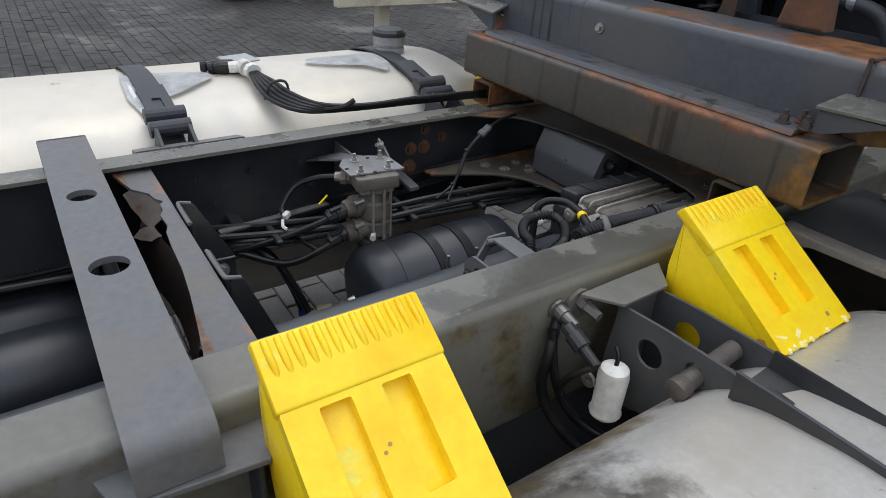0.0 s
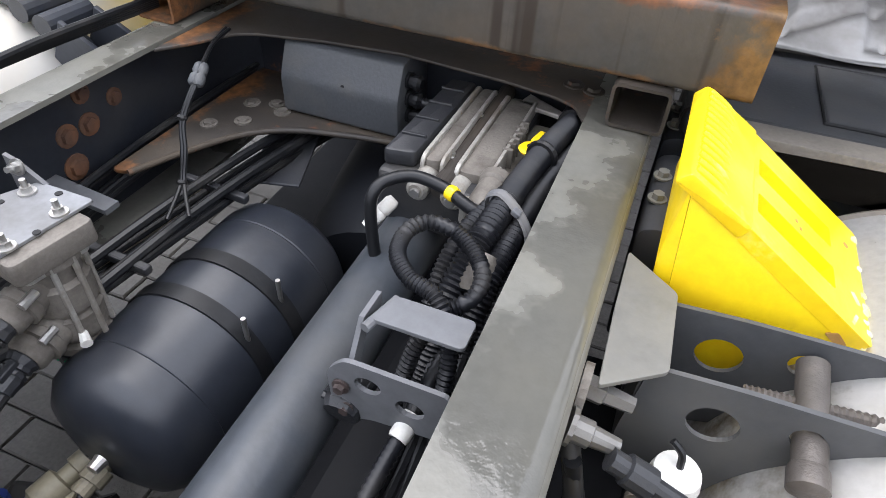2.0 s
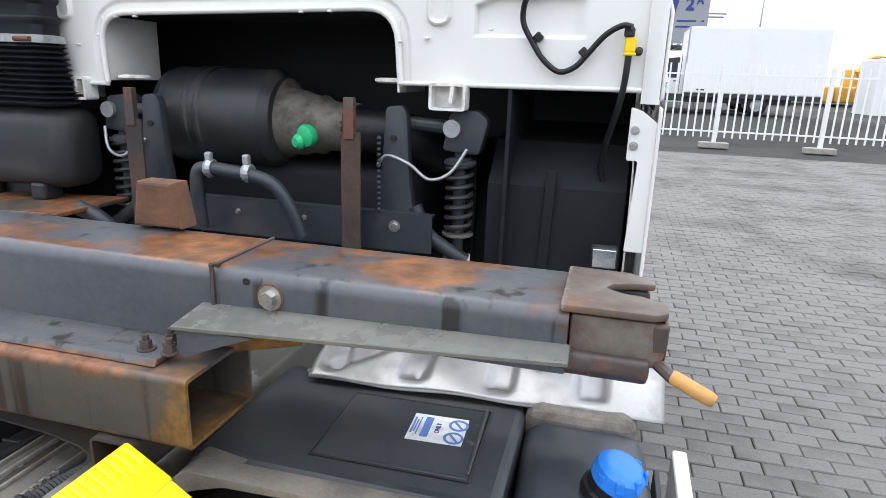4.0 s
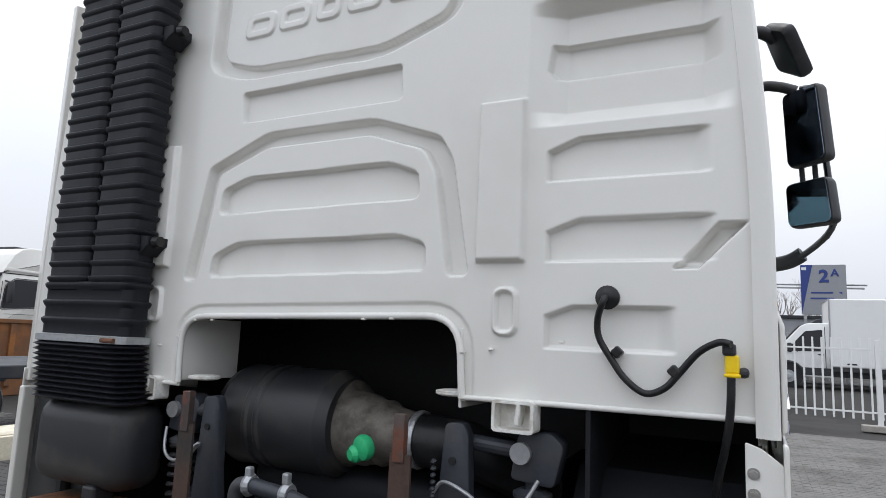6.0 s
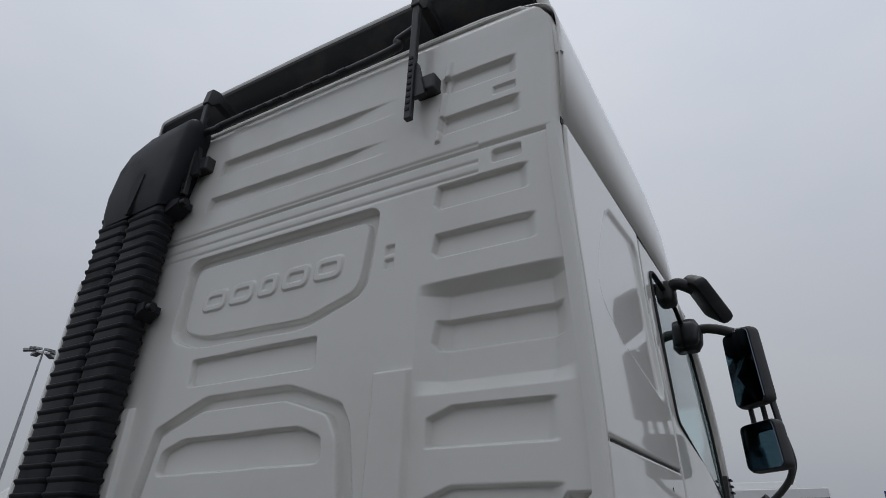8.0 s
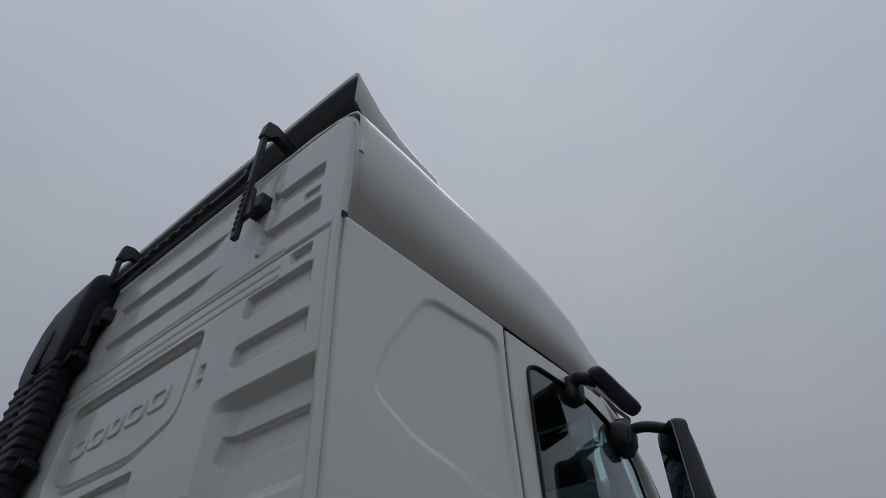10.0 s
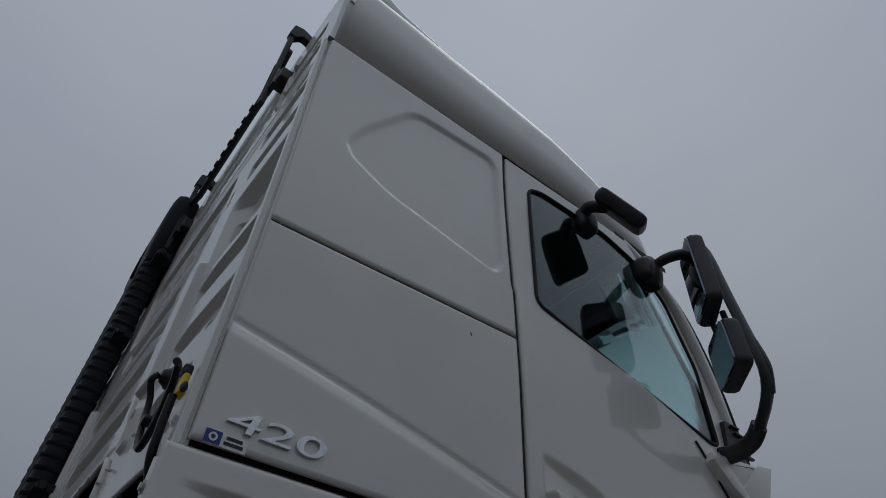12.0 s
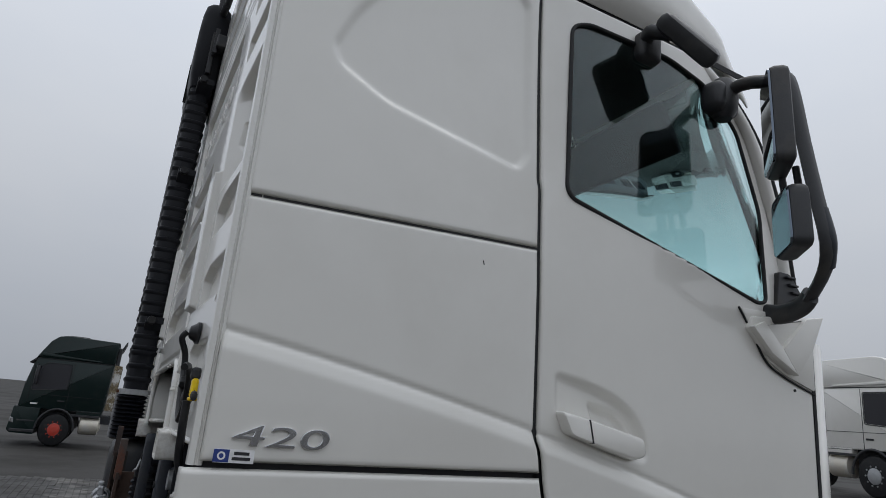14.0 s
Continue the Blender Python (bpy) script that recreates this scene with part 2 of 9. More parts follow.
M["tank"] = material("black_steel_tank", (0.018, 0.021, 0.028), 0.36, dirt=(0.038, 0.039, 0.043), dirt_amount=0.4, dirt_scale=3, bump=0.12)
M["alu"] = material("brushed_aluminium", (0.64, 0.63, 0.61), 0.4, metal=0.6, dirt=(0.47, 0.445, 0.40), dirt_amount=0.5, dirt_scale=3.5, grain=110, bump=0.10, vary=0.08, second=(0.34, 0.32, 0.29), second_amount=0.02, second_scale=30, bands=((0, 0.66, 0.80, (0.30, 0.24, 0.15), 3), (1, -0.75, -0.50, (0.24, 0.225, 0.20), 2.5)))
M["alutank"] = material("weathered_aluminium_tank", (0.66, 0.615, 0.53), 0.5, metal=0.5, dirt=(0.64, 0.63, 0.60), dirt_amount=0.4, dirt_scale=3, grain=18, bump=0.03, vary=0.04, second=(0.40, 0.35, 0.27), second_amount=0.05, second_scale=14)
M["film"] = material("torn_white_film", (0.72, 0.73, 0.74), 0.45, dirt=(0.52, 0.52, 0.52), dirt_amount=0.4, dirt_scale=14, bump=0.6, grain=40)
M["rustgrey"] = material("flaking_grey_brown_steel", (0.13, 0.10, 0.085), 0.6, dirt=(0.16, 0.14, 0.125), dirt_amount=0.4, dirt_scale=14, second=(0.12, 0.045, 0.025), second_amount=0.3, second_scale=12, bump=0.5)
M["crossrust"] = material("dusty_brown_steel", (0.036, 0.030, 0.025), 0.55, dirt=(0.072, 0.055, 0.038), dirt_amount=0.5, dirt_scale=5, second=(0.20, 0.075, 0.028), second_amount=0.25, second_scale=6, bump=0.4, bands=((0, -0.36, -0.24, (0.20, 0.085, 0.03), 9),))
M["anglewet"] = material("wet_olive_grey_angle", (0.115, 0.116, 0.104), 0.4, dirt=(0.15, 0.145, 0.12), dirt_amount=0.4, dirt_scale=4, wet=0.10, wet_scale=5, bump=0.25, second=(0.14, 0.06, 0.03), second_amount=0.05, second_scale=6)
M["ductdust"] = material("dusty_dark_casting", (0.125, 0.112, 0.095), 0.6, dirt=(0.215, 0.19, 0.155), dirt_amount=0.5, dirt_scale=10, grain=160, bump=0.35)
M["cast"] = material("cast_aluminium", (0.42, 0.405, 0.37), 0.5, metal=0.5, dirt=(0.23, 0.20, 0.165), dirt_amount=0.6, dirt_scale=12, grain=200, bump=0.4)
M["taupe"] = material("dusty_grey_casting", (0.18, 0.162, 0.140), 0.6, metal=0.3, dirt=(0.085, 0.074, 0.062), dirt_amount=0.5, dirt_scale=16, grain=200, bump=0.4)
M["zinc"] = material("zinc_plated_bolt", (0.5, 0.49, 0.47), 0.35, metal=0.9, dirt=(0.25, 0.22, 0.18), dirt_amount=0.3, dirt_scale=40, bump=0.2)
M["yellow"] = material("yellow_plastic", (0.97, 0.680, 0.010), 0.35, coat=0.2, dirt=(0.90, 0.55, 0.002), dirt_amount=0.45, dirt_scale=9, grain=70, bump=0.25, vary=0.05, second=(0.96, 0.77, 0.10), second_amount=0.12, second_scale=7, spec=0.4)
M["yellowworn"] = material("chipped_pale_yellow_plastic", (0.92, 0.84, 0.5), 0.7, dirt=(0.9, 0.68, 0.12), dirt_amount=0.5, dirt_scale=30, bump=0.7, grain=60)
M["white"] = material("white_cab_paint", (0.755, 0.743, 0.705), 0.4, dirt=(0.69, 0.675, 0.63), dirt_amount=0.35, dirt_scale=1.6, grain=260, bump=0.035, coat=0.7, vary=0.012, bands=())
M["gloss"] = material("glossy_white_paint", (0.745, 0.728, 0.682), 0.35, dirt=(0.68, 0.66, 0.61), dirt_amount=0.3, dirt_scale=1.2, grain=7, bump=0.0, coat=1.0, vary=0.012)
M["whitepl"] = material("white_plastic", (0.74, 0.73, 0.69), 0.5, dirt=(0.5, 0.46, 0.4), dirt_amount=0.35, dirt_scale=20, bump=0.1)
# black of seals and joints; also stands for shade in holes and voids
M["gap"] = material("black_gap_and_seal", (0.01, 0.01, 0.011), 0.7, bump=0.0)
M["blue"] = material("blue_plastic_cap", (0.02, 0.2, 0.72), 0.4, dirt=(0.05, 0.2, 0.5), dirt_amount=0.3, dirt_scale=30, bump=0.1)
M["green"] = material("green_plastic_cap", (0.03, 0.5, 0.2), 0.45, bump=0.1)
M["chrome"] = material("satin_chrome", (0.66, 0.66, 0.67), 0.14, metal=1.0, bump=0.0)
M["mirror"] = material("mirror_glass", (0.14, 0.165, 0.20), 0.02, metal=1.0, bump=0.0, vary=0.0)
M["print"] = material("faded_blue_print", (0.10, 0.22, 0.50), 0.5, dirt=(0.2, 0.28, 0.45), dirt_amount=0.3, dirt_scale=40, bump=0.0)
M["navy"] = material("navy_blue_print", (0.02, 0.045, 0.22), 0.45, bump=0.0)
M["ink"] = material("dark_print", (0.02, 0.02, 0.025), 0.5, bump=0.0)
M["label"] = material("white_label", (0.8, 0.8, 0.8), 0.45, dirt=(0.6, 0.59, 0.56), dirt_amount=0.3, dirt_scale=25, bump=0.0)
M["wood"] = material("worn_yellow_wooden_grip", (0.5, 0.27, 0.08), 0.6, dirt=(0.3, 0.16, 0.06), dirt_amount=0.4, dirt_scale=30, bump=0.3)
# the bands paint the dimmer light left of the truck into the pavers
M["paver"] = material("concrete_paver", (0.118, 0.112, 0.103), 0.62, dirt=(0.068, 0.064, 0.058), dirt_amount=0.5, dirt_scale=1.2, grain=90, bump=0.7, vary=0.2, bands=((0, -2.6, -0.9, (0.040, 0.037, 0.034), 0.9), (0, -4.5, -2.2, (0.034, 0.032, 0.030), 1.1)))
# darker than the pavers: the left yard's dim tone is in the colour
M["yard"] = material("dark_block_paving", (0.040, 0.038, 0.036), 0.75, spec=0.2, dirt=(0.026, 0.025, 0.023), dirt_amount=0.5, dirt_scale=0.35, grain=30, bump=0.5, vary=0.25)
M["concrete"] = material("concrete_block", (0.32, 0.3, 0.27), 0.85, dirt=(0.2, 0.18, 0.15), dirt_amount=0.4, bump=0.5)
M["interior"] = material("dark_cab_trim", (0.05, 0.05, 0.052), 0.8, dirt=(0.03, 0.03, 0.03), dirt_amount=0.3, bump=0.2)
M["beige"] = material("cream_trailer_paint", (0.6, 0.55, 0.43), 0.5, dirt=(0.35, 0.3, 0.22), dirt_amount=0.35, dirt_scale=3, bump=0.2)
M["dgreen"] = material("dark_green_truck_paint", (0.006, 0.016, 0.015), 0.35, dirt=(0.014, 0.022, 0.02), dirt_amount=0.3, coat=0.1, bump=0.0, spec=0.3)
M["red"] = material("red_paint", (0.5, 0.05, 0.03), 0.45, dirt=(0.3, 0.05, 0.03), bump=0.1)
M["orange"] = material("yellow_machine_paint", (0.62, 0.34, 0.03), 0.5, dirt=(0.4, 0.25, 0.06), dirt_amount=0.4, bump=0.1)
M["steel"] = material("galvanised_steel", (0.42, 0.43, 0.44), 0.45, metal=0.7, dirt=(0.3, 0.3, 0.3), bump=0.1)
M["dirt"] = material("brown_rusty_container_steel", (0.16, 0.075, 0.035), 0.8, dirt=(0.3, 0.12, 0.04), dirt_amount=0.5, dirt_scale=2, bump=0.4)
M["twig"] = material("bare_twigs", (0.22, 0.19, 0.17), 0.9, bump=0.0)
M["far"] = material("grey_facade", (0.3, 0.31, 0.33), 0.7, dirt=(0.24, 0.25, 0.27), dirt_scale=0.4, bump=0.0)


def glass(name, tint, rough=0.0):
    m = bpy.data.materials.new(name)
    m.use_nodes = True
    nt = m.node_tree
    b = nt.nodes["Principled BSDF"]
    b.inputs["Base Color"].default_value = (*tint, 1)
    b.inputs["Transmission Weight"].default_value = 1.0
    b.inputs["Roughness"].default_value = rough
    b.inputs["IOR"].default_value = 1.45
    return m


M["glass"] = glass("tinted_window_glass", (0.62, 0.80, 0.80))


# ---- mesh helpers ----
def part(name, bm, mat, parent=None, label="", smooth=False):
    me = bpy.data.meshes.new(name)
    bm.normal_update()
    bm.to_mesh(me)
    bm.free()
    me.materials.append(M[mat])
    if smooth:
        me.polygons.foreach_set("use_smooth", [True] * len(me.polygons))
        me.set_sharp_from_angle(angle=radians(smooth if smooth is not True else 40))
    ob = new(name, me)
    if parent is not None:
        ob.parent = parent
    if label:
        tagged(ob, label)
    return ob


def thing(name, label, category, at=(0, 0, 0), group="", kind=""):
    ob = new(name)
    ob.empty_display_size = 0.1
    ob.location = at
    return tagged(ob, label, category, group, kind)


def add_box(bm, c, s, rot=(0, 0, 0), bevel=0.0, seg=2):
    r = bmesh.ops.create_cube(bm, size=1.0)
    vs = r["verts"]
    bmesh.ops.transform(bm, matrix=Matrix.LocRotScale(c, Euler([radians(a) for a in rot]), s), verts=vs)
    if bevel:
        es = list({e for v in vs for e in v.link_edges})
        bmesh.ops.bevel(bm, geom=es, offset=bevel, segments=seg, affect="EDGES", profile=0.5)
    return bm


def box(c, s, rot=(0, 0, 0), bevel=0.004, seg=2):
    return add_box(bmesh.new(), c, s, rot, bevel, seg)


def add_cyl(bm, a, b, r, r2=None, seg=20, caps=True):
    a, b = Vector(a), Vector(b)
    d = b - a
    m = Matrix.Translation((a + b) / 2) @ d.to_track_quat("Z", "Y").to_matrix().to_4x4()
    bmesh.ops.create_cone(bm, cap_ends=caps, segments=seg, radius1=r, radius2=r if r2 is None else r2, depth=d.length, matrix=m)
    return bm


def cyl(a, b, r, r2=None, seg=20):
    return add_cyl(bmesh.new(), a, b, r, r2, seg)


def add_lathe(bm, a, b, profile, seg=28):
    """A turned body along a-b; profile: (share of the length, radius)."""
    a, b = Vector(a), Vector(b)
    q = (b - a).to_track_quat("Z", "Y")
    rings = []
    for s, r in profile:
        c = a + (b - a) * s
        rings.append([bm.verts.new(c + q @ Vector((r * math.cos(6.28318 * k / seg), r * math.sin(6.28318 * k / seg), 0))) for k in range(seg)])
    for p, n in zip(rings, rings[1:]):
        for k in range(seg):
            bm.faces.new((p[k], p[(k + 1) % seg], n[(k + 1) % seg], n[k]))
    bm.faces.new(rings[0][::-1])
    bm.faces.new(rings[-1])
    return bm


def lathe(a, b, profile, seg=28):
    return add_lathe(bmesh.new(), a, b, profile, seg)


def spline(pts, n=10, closed=False):
    """Catmull-Rom points through pts."""
    p = [Vector(v) for v in pts]
    m = len(p)
    out = []
    for i in range(m if closed else m - 1):
        if closed:
            a, b, c, d = p[i - 1], p[i], p[(i + 1) % m], p[(i + 2) % m]
        else:
            a, b, c, d = p[max(i - 1, 0)], p[i], p[i + 1], p[min(i + 2, m - 1)]
        for k in range(n):
            t = k / n
            out.append(0.5 * (2 * b + (c - a) * t + (2 * a - 5 * b + 4 * c - d) * t * t + (3 * b - a - 3 * c + d) * t ** 3))
    if not closed:
        out.append(p[-1])
    return out


def add_sweep(bm, pts, r, seg=10, closed=False, ribs=0.0, pitch=0.008, flat=1.0, up=(0, 0, 1)):
    """A round (or flattened) bar swept along pts; ribs: depth of corrugation."""
    pts = [Vector(v) for v in pts]
    if ribs:
        fine = []
        for a, b in zip(pts, pts[1:]):
            n = max(1, int((b - a).length / (pitch / 2) + 0.5))
            fine += [a.lerp(b, k / n) for k in range(n)]
        pts = fine + [pts[-1]]
    up = Vector(up)
    rings = []
    nrm = None
    m = len(pts)
    for i, c in enumerate(pts):
        a = pts[i - 1] if (i or closed) else pts[0]
        b = pts[(i + 1) % m] if (i < m - 1 or closed) else pts[-1]
        t = (b - a).normalized()
        if nrm is None:
            nrm = up - t * up.dot(t)
            if nrm.length < 1e-3:
                nrm = Vector((1, 0, 0)) - t * t.x
        nrm = (nrm - t * nrm.dot(t)).normalized()
        bi = t.cross(nrm)
        rr = r - (ribs if ribs and i % 2 else 0)
        rings.append([bm.verts.new(c + nrm * (flat * rr * math.cos(6.28318 * k / seg)) + bi * (rr * math.sin(6.28318 * k / seg))) for k in range(seg)])
    pairs = list(zip(rings, rings[1:])) + ([(rings[-1], rings[0])] if closed else [])
    for p, n in pairs:
        for k in range(seg):
            bm.faces.new((p[k], n[k], n[(k + 1) % seg], p[(k + 1) % seg]))
    if not closed:
        bm.faces.new(rings[0])
        bm.faces.new(rings[-1][::-1])
    return bm


def sweep(pts, r, seg=10, n=8, closed=False, **k):
    return add_sweep(bmesh.new(), spline(pts, n, closed) if n else pts, r, seg, closed, **k)


def rounded(poly, r, n=5):
    """Polygon (2D) with its corners rounded by r."""
    out = []
    m = len(poly)
    for i in range(m):
        a, b, c = Vector(poly[i - 1]), Vector(poly[i]), Vector(poly[(i + 1) % m])
        rr = min(r, 0.45 * (a - b).length, 0.45 * (c - b).length)
        p, q = b + (a - b).normalized() * rr, b + (c - b).normalized() * rr
        for k in range(n + 1):
            t = k / n
            out.append(tuple(p * (1 - t) ** 2 + b * 2 * t * (1 - t) + q * t * t))
    return out


def add_prism(bm, poly, axis, lo, hi, bevel=0.0):
    """A 2D outline pushed along axis from lo to hi; the outline's coordinates are the other two axes in order."""
    def at(p, v):
        c = list(p)
        c.insert("xyz".index(axis), v)
        return bm.verts.new(c)
    a = [at(p, lo) for p in poly]
    b = [at(p, hi) for p in poly]
    fs = [bm.faces.new(a), bm.faces.new(b)]
    m = len(poly)
    for i in range(m):
        fs.append(bm.faces.new((a[i], a[(i + 1) % m], b[(i + 1) % m], b[i])))
    bmesh.ops.recalc_face_normals(bm, faces=fs)
    if bevel:
        es = list({e for f in fs[:2] for e in f.edges})
        bmesh.ops.bevel(bm, geom=es, offset=bevel, segments=2, affect="EDGES", profile=0.5)
    return bm


def prism(poly, axis, lo, hi, bevel=0.0):
    return add_prism(bmesh.new(), poly, axis, lo, hi, bevel)


def circle(cx, cy, r, n=20, squash=1.0):
    return [(cx + r * math.cos(6.28318 * k / n), cy + r * squash * math.sin(6.28318 * k / n)) for k in range(n)]


def plate_holed(poly, holes, axis, lo, hi):
    """A plate with real holes through it."""
    bm = bmesh.new()
    loops = [poly] + holes
    es = []
    for lp in loops:
        vs = []
        for p in lp:
            c = list(p)
            c.insert("xyz".index(axis), lo)
            vs.append(bm.verts.new(c))
        es += [bm.edges.new((vs[i], vs[(i + 1) % len(vs)])) for i in range(len(vs))]
    bmesh.ops.triangle_fill(bm, use_beauty=True, use_dissolve=False, edges=es)
    r = bmesh.ops.extrude_face_region(bm, geom=bm.faces[:])
    d = [0, 0, 0]
    d["xyz".index(axis)] = hi - lo
    bmesh.ops.translate(bm, vec=d, verts=[v for v in r["geom"] if isinstance(v, bmesh.types.BMVert)])
    bmesh.ops.recalc_face_normals(bm, faces=bm.faces[:])
    return bm


def add_bolt(bm, at, d=(0, 0, 1), r=0.011, h=0.01, shank=0.0):
    at, d = Vector(at), Vector(d).normalized()
    add_cyl(bm, at, at + d * 0.003, r * 1.5, seg=14)
    add_cyl(bm, at + d * 0.003, at + d * (0.003 + h), r, r * 0.93, seg=6)
    if shank:
        add_cyl(bm, at + d * (0.003 + h), at + d * (h + shank), r * 0.55, seg=8)
    return bm


def bolt(at, d, parent, r=0.011, h=0.01, shank=0.0, mat="zinc", name="bolt"):
    return part(name, add_bolt(bmesh.new(), at, d, r, h, shank), mat, parent)


def mirrored(bm):
    bmesh.ops.scale(bm, vec=(-1, 1, 1), verts=bm.verts[:])
    bmesh.ops.reverse_faces(bm, faces=bm.faces[:])
    return bm


def poly_dist(px, pz, poly):
    """Signed distance of a grid to a closed outline: negative inside."""
    d = np.full(px.shape, 1e9)
    inside = np.zeros(px.shape, bool)
    n = len(poly)
    for i in range(n):
        ax, az = poly[i - 1]
        bx, bz = poly[i]
        ex, ez = bx - ax, bz - az
        t = np.clip(((px - ax) * ex + (pz - az) * ez) / (ex * ex + ez * ez), 0, 1)
        d = np.minimum(d, np.hypot(px - ax - t * ex, pz - az - t * ez))
        cross = ((az > pz) != (bz > pz)) & (px < ex * (pz - az) / (ez if abs(ez) > 1e-9 else 1e-9) + ax)
        inside ^= cross
    return np.where(inside, -d, d)


def ease(v):
    v = np.clip(v, 0, 1)
    return v * v * (3 - 2 * v)


def grid_mesh(name, X, Y, Z, keep, mat, parent, label="", flip=False):
    """A pressed sheet from arrays of places; keep: which cells stand."""
    h, w = X.shape
    verts = np.stack([X.ravel(), Y.ravel(), Z.ravel()], 1)
    idx = np.arange(h * w).reshape(h, w)
    quads = np.stack([idx[:-1, :-1], idx[:-1, 1:], idx[1:, 1:], idx[1:, :-1]], -1)[keep]
    if flip:
        quads = quads[:, ::-1]
    used = np.unique(quads)
    remap = np.full(h * w, -1)
    remap[used] = np.arange(len(used))
    me = bpy.data.meshes.new(name)
    me.from_pydata(verts[used].tolist(), [], remap[quads].tolist())
    me.polygons.foreach_set("use_smooth", [True] * len(me.polygons))
    me.materials.append(M[mat])
    me.update()
    ob = new(name, me)
    ob.parent = parent
    if label:
        tagged(ob, label)
    return ob


# ---- wheel chocks ----
def wheel_chock():
    root = thing("wheel_chock", "bright yellow plastic wheel chock with chipped edges on chassis rail", "wheel chock", group="stowed wheel chocks")
    w, a = 0.107, math.atan2(0.158, 0.235)
    L = math.hypot(0.158, 0.235)
    slope = Matrix.Translation((0.003, 0, 0.178)) @ Matrix.Rotation(a, 4, "Y")
    side = rounded([(0.006, 0.157), (0.222, 0.010), (0.225, -0.012), (0.20, -0.105), (0.030, -0.105), (0.004, 0.0), (-0.002, 0.06)], 0.007, 3)
    part("body", prism(side, "y", -w + 0.001, w - 0.001, 0.004), "yellow", root, smooth=35)
    face = plate_holed(rounded([(0.088, -w), (L + 0.004, -w), (L + 0.004, w), (0.088, w)], 0.006),
                       [rounded([(0.098, y0), (0.230, y0), (0.230, y0 + 0.040), (0.098, y0 + 0.040)], 0.004) for y0 in (-0.064, 0.015)], "z", -0.020, 0.0)
    f = part("slotted_face", face, "yellow", root, "yellow face with two slots", smooth=35)
    nose = part("ribbed_nose", prism(rounded([(-0.004, -0.022), (0.0, 0.0), (0.090, 0.003), (0.092, -0.018)], 0.006), "y", -w - 0.003, w + 0.003, 0.004), "yellow", root, "yellow serrated nose", smooth=35)
    for ob in (f, nose):
        ob.matrix_basis = slope.copy()
    for k in range(13):
        y = -w + 0.012 + 0.0158 * k
        rb = part("rib", sweep([(0.004, y, 0.0), (0.020, y, 0.0015), (0.036, y + 0.001, 0.001), (0.050, y + 0.002, -0.003)], 0.0046, 8, 3), "yellow", root, smooth=60)
        rb.matrix_basis = slope.copy()
    chip = random.Random(3)
    bm = bmesh.new()
    for k in range(26):
        y = -w + 0.006 + 0.0082 * k
        add_box(bm, (L + 0.001 + chip.uniform(-0.002, 0.002), y, -0.010 + chip.uniform(-0.007, 0.008)), (chip.uniform(0.006, 0.013), chip.uniform(0.008, 0.014), chip.uniform(0.005, 0.012)), (chip.uniform(-30, 30), chip.uniform(-30, 30), chip.uniform(-30, 30)), 0.002, 1)
    for k in range(2):
        add_box(bm, (L - 0.012 - chip.uniform(0, 0.012), -w + 0.02 + 0.041 * k + chip.uniform(-0.008, 0.008), 0.0002), (chip.uniform(0.005, 0.012), chip.uniform(0.010, 0.03), 0.0012), (0, 0, chip.uniform(-40, 40)), 0.0007, 1)
    e = part("chipped_edge", bm, "yellowworn", root, "chipped pale lower edge")
    e.matrix_basis = slope.copy()
    for x, y, r in ((0.165, -0.004, 0.0028), (0.172, -0.012, 0.0025), (0.262, 0.055, 0.0045)):
        d = part("pin_hole", cyl((x, y, -0.001), (x, y, 0.0006), r, seg=12), "wood", root)
        d.matrix_basis = slope.copy()
    part("side_notch", prism(rounded([(0.192, 0.020), (0.204, 0.026), (0.218, 0.012), (0.212, 0.004)], 0.003), "y", -w - 0.0008, -w + 0.004), "wood", root)
    return root


chock = wheel_chock()
chock.location = (0.489, -0.250, 0.886)
copy_thing(chock, pose(0.484, -1.012, 0.886))
copy_thing(chock, pose(-0.515, 0.16, 0.888, 0, 0, 180))


# ---- the truck ----
truck = thing("truck", "white sleeper-cab truck with bare dark grey swap-body chassis on block paving", "truck")
R_IN, R_OUT, L_IN, L_OUT, TOP = 0.343, 0.445, -0.385, -0.470, 0.95


def chassis_rail(inner, outer, label):
    """A pressed C-section: web outside, flanges turned inwards, rounded outer corner."""
    s = 1 if outer > 0 else -1
    t, r = 0.009, 0.022
    arc = [(outer - s * r * (1 - math.sin(a)), TOP - r * (1 - math.cos(a))) for a in [0.2618 * k for k in range(7)]]
    low = [(x, TOP - 0.30 + (TOP - z)) for x, z in reversed(arc)]
    prof = [(inner, TOP)] + arc + low + [(inner, TOP - 0.30), (inner, TOP - 0.30 + t), (outer - s * t, TOP - 0.30 + t), (outer - s * t, TOP - t), (inner, TOP - t)]
    return part("chassis_rail", prism(prof, "y", -3.6, 2.6), "rail", truck, label, smooth=35)


chassis_rail(R_IN, R_OUT, "wet grey-painted steel C-section rail with dusty film")
chassis_rail(L_IN, L_OUT, "grey steel C-section rail with dark inner web")
# thin sheets over the inner webs with the shade in their colour
part("web_liner", box((L_OUT + 0.0125, -0.5, 0.80), (0.003, 6.0, 0.27), bevel=0), "web", truck, "shade-toned dusty inner web face with rusty spots")
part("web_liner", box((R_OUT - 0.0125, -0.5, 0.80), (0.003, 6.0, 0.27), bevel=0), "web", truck)

